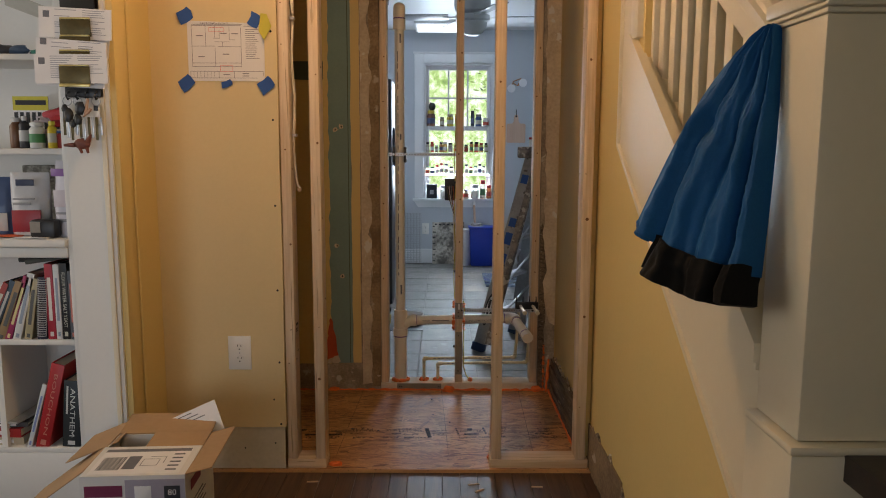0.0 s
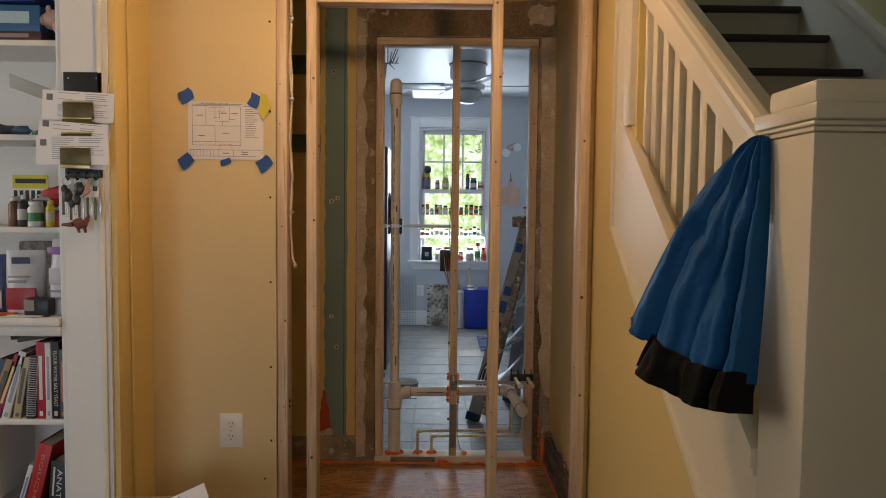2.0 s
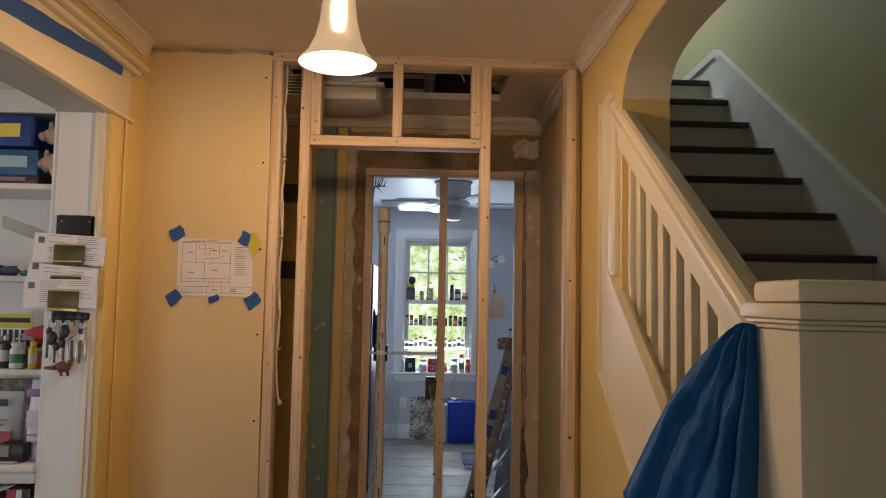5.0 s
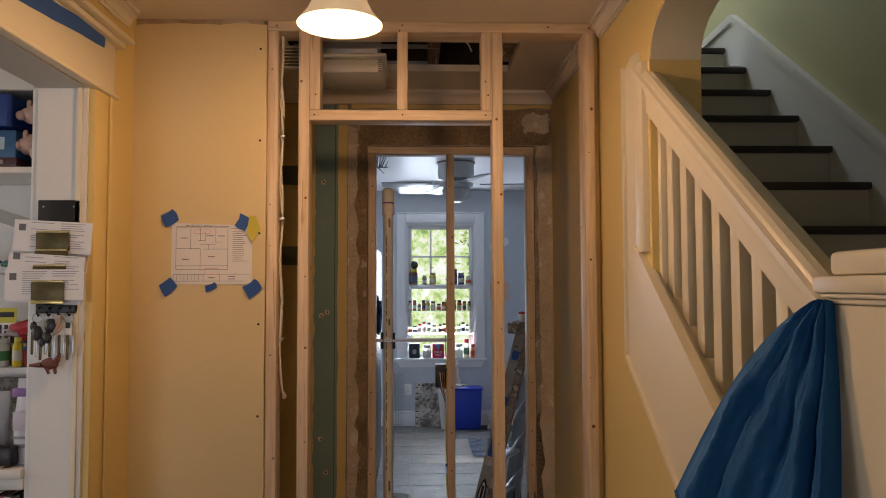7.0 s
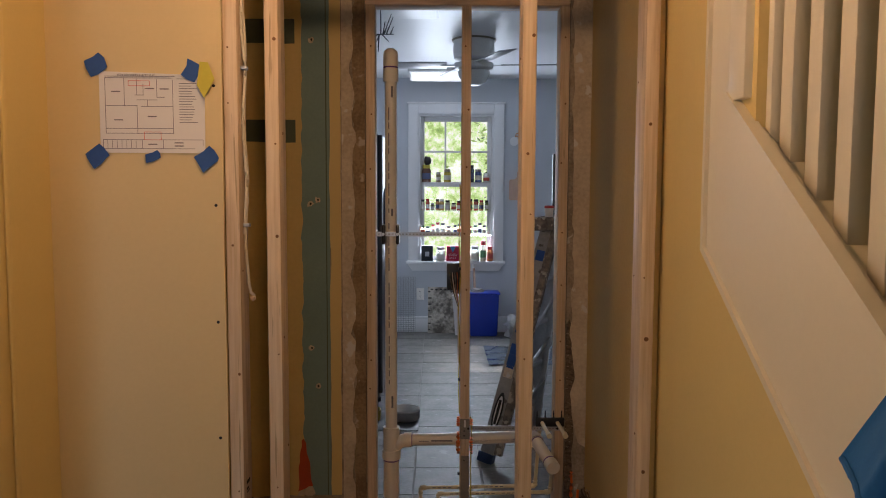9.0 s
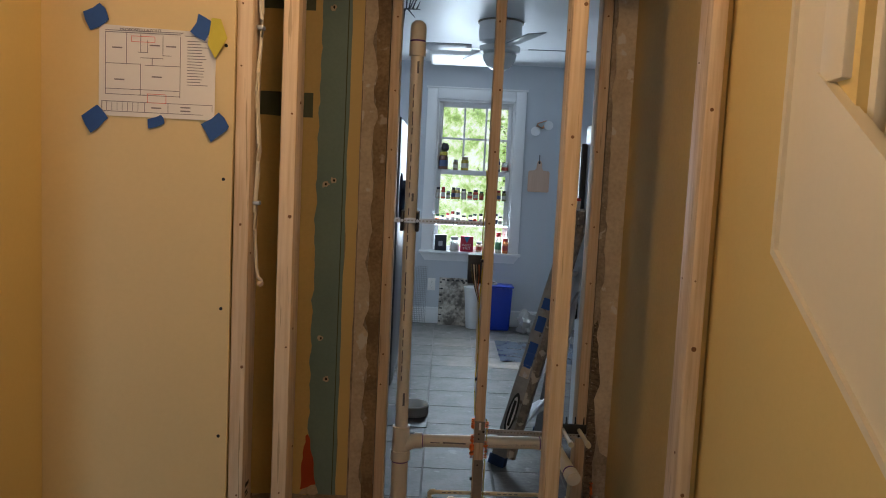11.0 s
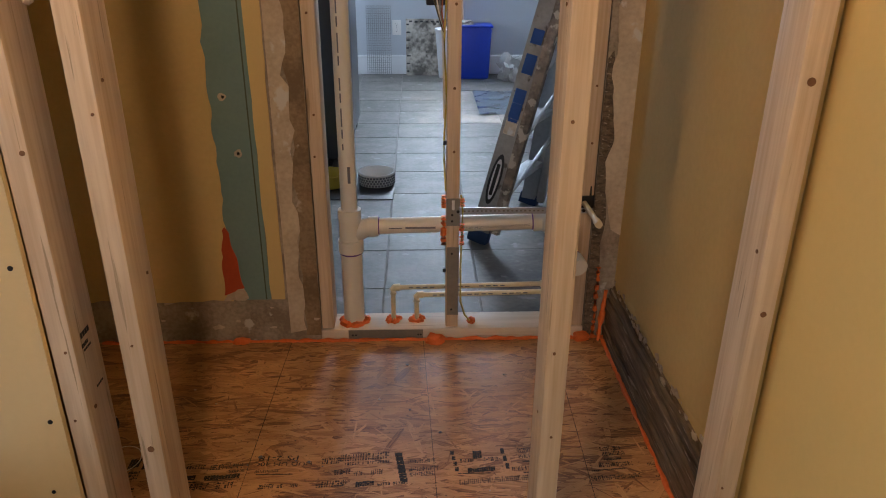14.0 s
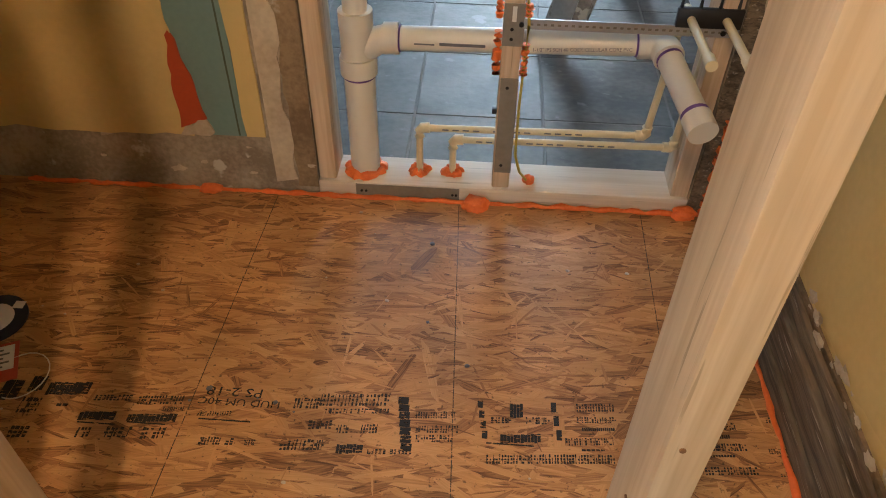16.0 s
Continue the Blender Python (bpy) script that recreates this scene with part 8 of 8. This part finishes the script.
part("light_kit", lathe(bmesh.new(), [(0.01, -0.105), (0.05, -0.10), (0.09, -0.075), (0.115, -0.03), (0.12, 0.0)], (FX, FY, KT - 0.230), 32), plain("opal_glass", (0.72, 0.74, 0.74), 0.2), fan)
for a in (178, 288, 108, -4):
    m = pose(FX, FY, KT - 0.185, 0, 0, a)
    bl = part("blade", boxed(0.20, 0.62, -0.065, 0.065, -0.004, 0.004, 0.002, m @ pose(0, 0, 0, 10, 0, 0)), plain("grey_blade", (0.42, 0.44, 0.46), 0.35), fan)
    part("bracket", boxed(0.10, 0.24, -0.02, 0.02, -0.008, -0.0045, 0.002, m), KWHITE, bl)
for k, (x0, x1, y0, y1) in enumerate(((-0.62, -0.02, 4.9, 5.42), (-0.28, 0.32, 7.40, 7.95))):
    cl = thing("ceiling_light", ((x0 + x1) / 2, (y0 + y1) / 2, KT - 0.06), "flat white unlit ceiling light with a pale diffuser", "ceiling light", "ceiling lights")
    part("frame", boxed(x0, x1, y0, y1, KT - 0.055, KT - 0.001, 0.004), KWHITE, cl)
    part("diffuser", boxed(x0 + 0.02, x1 - 0.02, y0 + 0.02, y1 - 0.02, KT - 0.062, KT - 0.0555, 0.002), PANEL if k else KWHITE, cl)
# wall switch by the window and pipe insulation near the ceiling
single("wall_switch", boxed(-0.72, -0.65, KY - 0.007, KY - 0.001, 1.12, 1.24, 0.002), PLATE, "white wall switch plate in the kitchen", "switch")
bm = bmesh.new()
for k in range(16):
    a = k * 2.4
    tube(bm, (-0.33 + 0.004 * k * math.cos(a), 4.75, 2.25), (-0.33 + 0.07 * math.cos(a), 4.75 + 0.05 * math.sin(a), 2.25 + 0.10 * math.sin(a * 1.7)), 0.004, 0.002, 5)
tube(bm, (-0.33, 4.75, 2.25), (-0.33, 4.75, KT - 0.0005), 0.0025, n=6)
single("dark_wreath", bm, INKGREY, "dark twiggy bundle hanging high in the kitchen", "wreath")

# leafy branches outside the window
LEAF = mat("sunlit_leaf", (0.42, 0.62, 0.14), (0.28, 0.46, 0.08), 0.7, 4, 50, 0.5, 0.1)
LEAF.node_tree.nodes["Principled BSDF"].inputs["Transmission Weight"].default_value = 0.7
tree = thing("garden_tree", (1.6, 11.2, -0.5), "leafy garden tree close to the window", "tree")
BARK = mat("tree_bark", (0.12, 0.09, 0.06), (0.06, 0.045, 0.03), 0.9, 6, 50, 0.8, 0.6)
part("trunk", wander(bmesh.new(), [(1.7, 11.3, -0.5), (1.65, 11.3, 0.6), (1.5, 11.2, 1.6), (1.2, 11.1, 2.6), (0.9, 11.1, 3.6)], 0.07, 12, 0.1, 3), BARK, tree)
r = random.Random(4)
verts, faces = [], []
for b_ in range(9):
    p = Vector((1.5 - 0.12 * b_, 11.2, 1.3 + 0.28 * b_))
    d = Vector((-0.6 + 0.5 * r.random(), -0.5 + r.random(), 0.10 + 0.3 * r.random())) * (1.5 if b_ < 7 else 0.9)
    pts = [p + d * (k / 6) + Vector((0, 0, -0.10 * (k / 6) ** 2)) for k in range(7)]
    part("limb", wander(bmesh.new(), pts, 0.014, 7, 0.1, b_), BARK, tree)
    for k in range(90):
        c = pts[min(6, 1 + int(6 * r.random()))] + Vector((r.gauss(0, 0.20), r.gauss(0, 0.2), r.gauss(0, 0.15)))
        u = Vector((r.gauss(0, 1), r.gauss(0, 1), r.gauss(0, 0.6))).normalized() * (0.035 + 0.03 * r.random())
        w = u.cross(Vector((r.gauss(0, 1), r.gauss(0, 1), r.gauss(0, 1)))).normalized() * 0.017
        i = len(verts)
        verts += [c - u, c - w + u * 0.1, c + u, c + w + u * 0.1]
        faces.append((i, i + 1, i + 2, i + 3))
# upper leaves, out of view, added to break the sun patch into dapples
for k in range(2600):
    c = Vector((0.3 + r.gauss(0, 0.8), 11.1 + r.gauss(0, 0.5), 4.7 + r.gauss(0, 0.65)))
    u = Vector((r.gauss(0, 1), r.gauss(0, 1), r.gauss(0, 0.6))).normalized() * (0.04 + 0.03 * r.random())
    w = u.cross(Vector((r.gauss(0, 1), r.gauss(0, 1), r.gauss(0, 1)))).normalized() * 0.024
    i = len(verts)
    verts += [c - u, c - w + u * 0.1, c + u, c + w + u * 0.1]
    faces.append((i, i + 1, i + 2, i + 3))
me = bpy.data.meshes.new("crown")
me.from_pydata([tuple(v - tree.location) for v in verts], [], faces)
me.materials.append(LEAF)
crown_ob = new("crown", me)
crown_ob.parent = tree
tagged(crown_ob, kind="stuff")

# ---- floor pieces ----
rnd = random.Random(77)
TS, GAP = 0.335, 0.006
tile_meshes = []
for k in range(6):
    bm = boxed(GAP / 2, TS - GAP / 2, GAP / 2, TS - GAP / 2, -0.008, 0.0, 0.0015)
    me = bpy.data.meshes.new("tile")
    bm.to_mesh(me)
    bm.free()
    me.materials.append(KTILE)
    tile_meshes.append(me)
x_line, y_line = -0.140, 4.115
for i in range(-6, 5):
    for j in range(-1, 13):
        x, y = x_line + i * TS, y_line + j * TS
        if y + TS < B + 0.13 or y > KY + 0.05 or x < -2.0 or x + TS > 1.6:
            continue
        o = new("tile", rnd.choice(tile_meshes))
        o.location = (x, y, 0.0120 + 0.0006 * rnd.random())
        o.parent = kitchen_floor
PW = 0.068
plank_meshes = []
for ln in (0.6, 0.9, 1.3):
    bm = boxed(0.0006, PW - 0.0006, 0.0008, ln - 0.0008, -0.011, 0.0, 0.0012)
    me = bpy.data.meshes.new("plank")
    bm.to_mesh(me)
    bm.free()
    me.materials.append(FLOORWOOD)
    plank_meshes.append((ln, me))
for i in range(-18, 10):
    y = 2.788
    while y > 0.2:
        ln, me = rnd.choice(plank_meshes)
        o = new("plank", me)
        o.location = (i * PW, y - ln, -0.0005 + 0.0008 * rnd.random())
        o.parent = hall_floor
        y -= ln

# flakes of the strand board
rnd = random.Random(31)
verts, faces, uvs = [], [], []
for k in range(9000):
    cx, cy = -1.05 + 1.62 * rnd.random(), 2.80 + 0.965 * rnd.random()
    small = k > 7400
    a = rnd.gauss(0, 0.20) if rnd.random() < 0.72 else rnd.gauss(0, 0.75)
    ln, wd = (0.012 + 0.028 * rnd.random(), 0.0010 + 0.0022 * rnd.random()) if small else (0.022 + 0.055 * rnd.random(), 0.0035 + 0.0085 * rnd.random())
    ca, sa, z = math.cos(a), math.sin(a), OS + 0.00008 + 0.00075 * k / 9000
    shape = [(-ln, -wd * (0.2 + 0.5 * rnd.random())), (-ln * 0.4, -wd), (ln * (0.5 + 0.4 * rnd.random()), -wd * (0.6 + 0.4 * rnd.random())), (ln, wd * (0.1 + 0.5 * rnd.random())), (ln * 0.3, wd), (-ln * (0.6 + 0.3 * rnd.random()), wd * (0.5 + 0.4 * rnd.random()))]
    pts = [(cx + u * ca - v * sa, cy + u * sa + v * ca) for u, v in shape]
    if min(p[0] for p in pts) < -1.39 or max(p[0] for p in pts) > R - 0.002 or min(p[1] for p in pts) < 2.792 or max(p[1] for p in pts) > B - 0.002:
        continue
    i = len(verts)
    verts += [(x, y, z) for x, y in pts]
    faces.append(tuple(range(i, i + 6)))
    ox, oy = rnd.random() * 40, rnd.random() * 40
    uvs += [(u + ox, v + oy) for u, v in shape]
me = bpy.data.meshes.new("strand_flakes")
me.from_pydata(verts, [], faces)
layer = me.uv_layers.new(name="UVMap")
layer.data.foreach_set("uv", [c for p in uvs for c in p])
me.materials.append(OSB)
flakes = new("strand_flakes", me)
flakes.parent = osb_floor
tagged(flakes, kind="stuff")
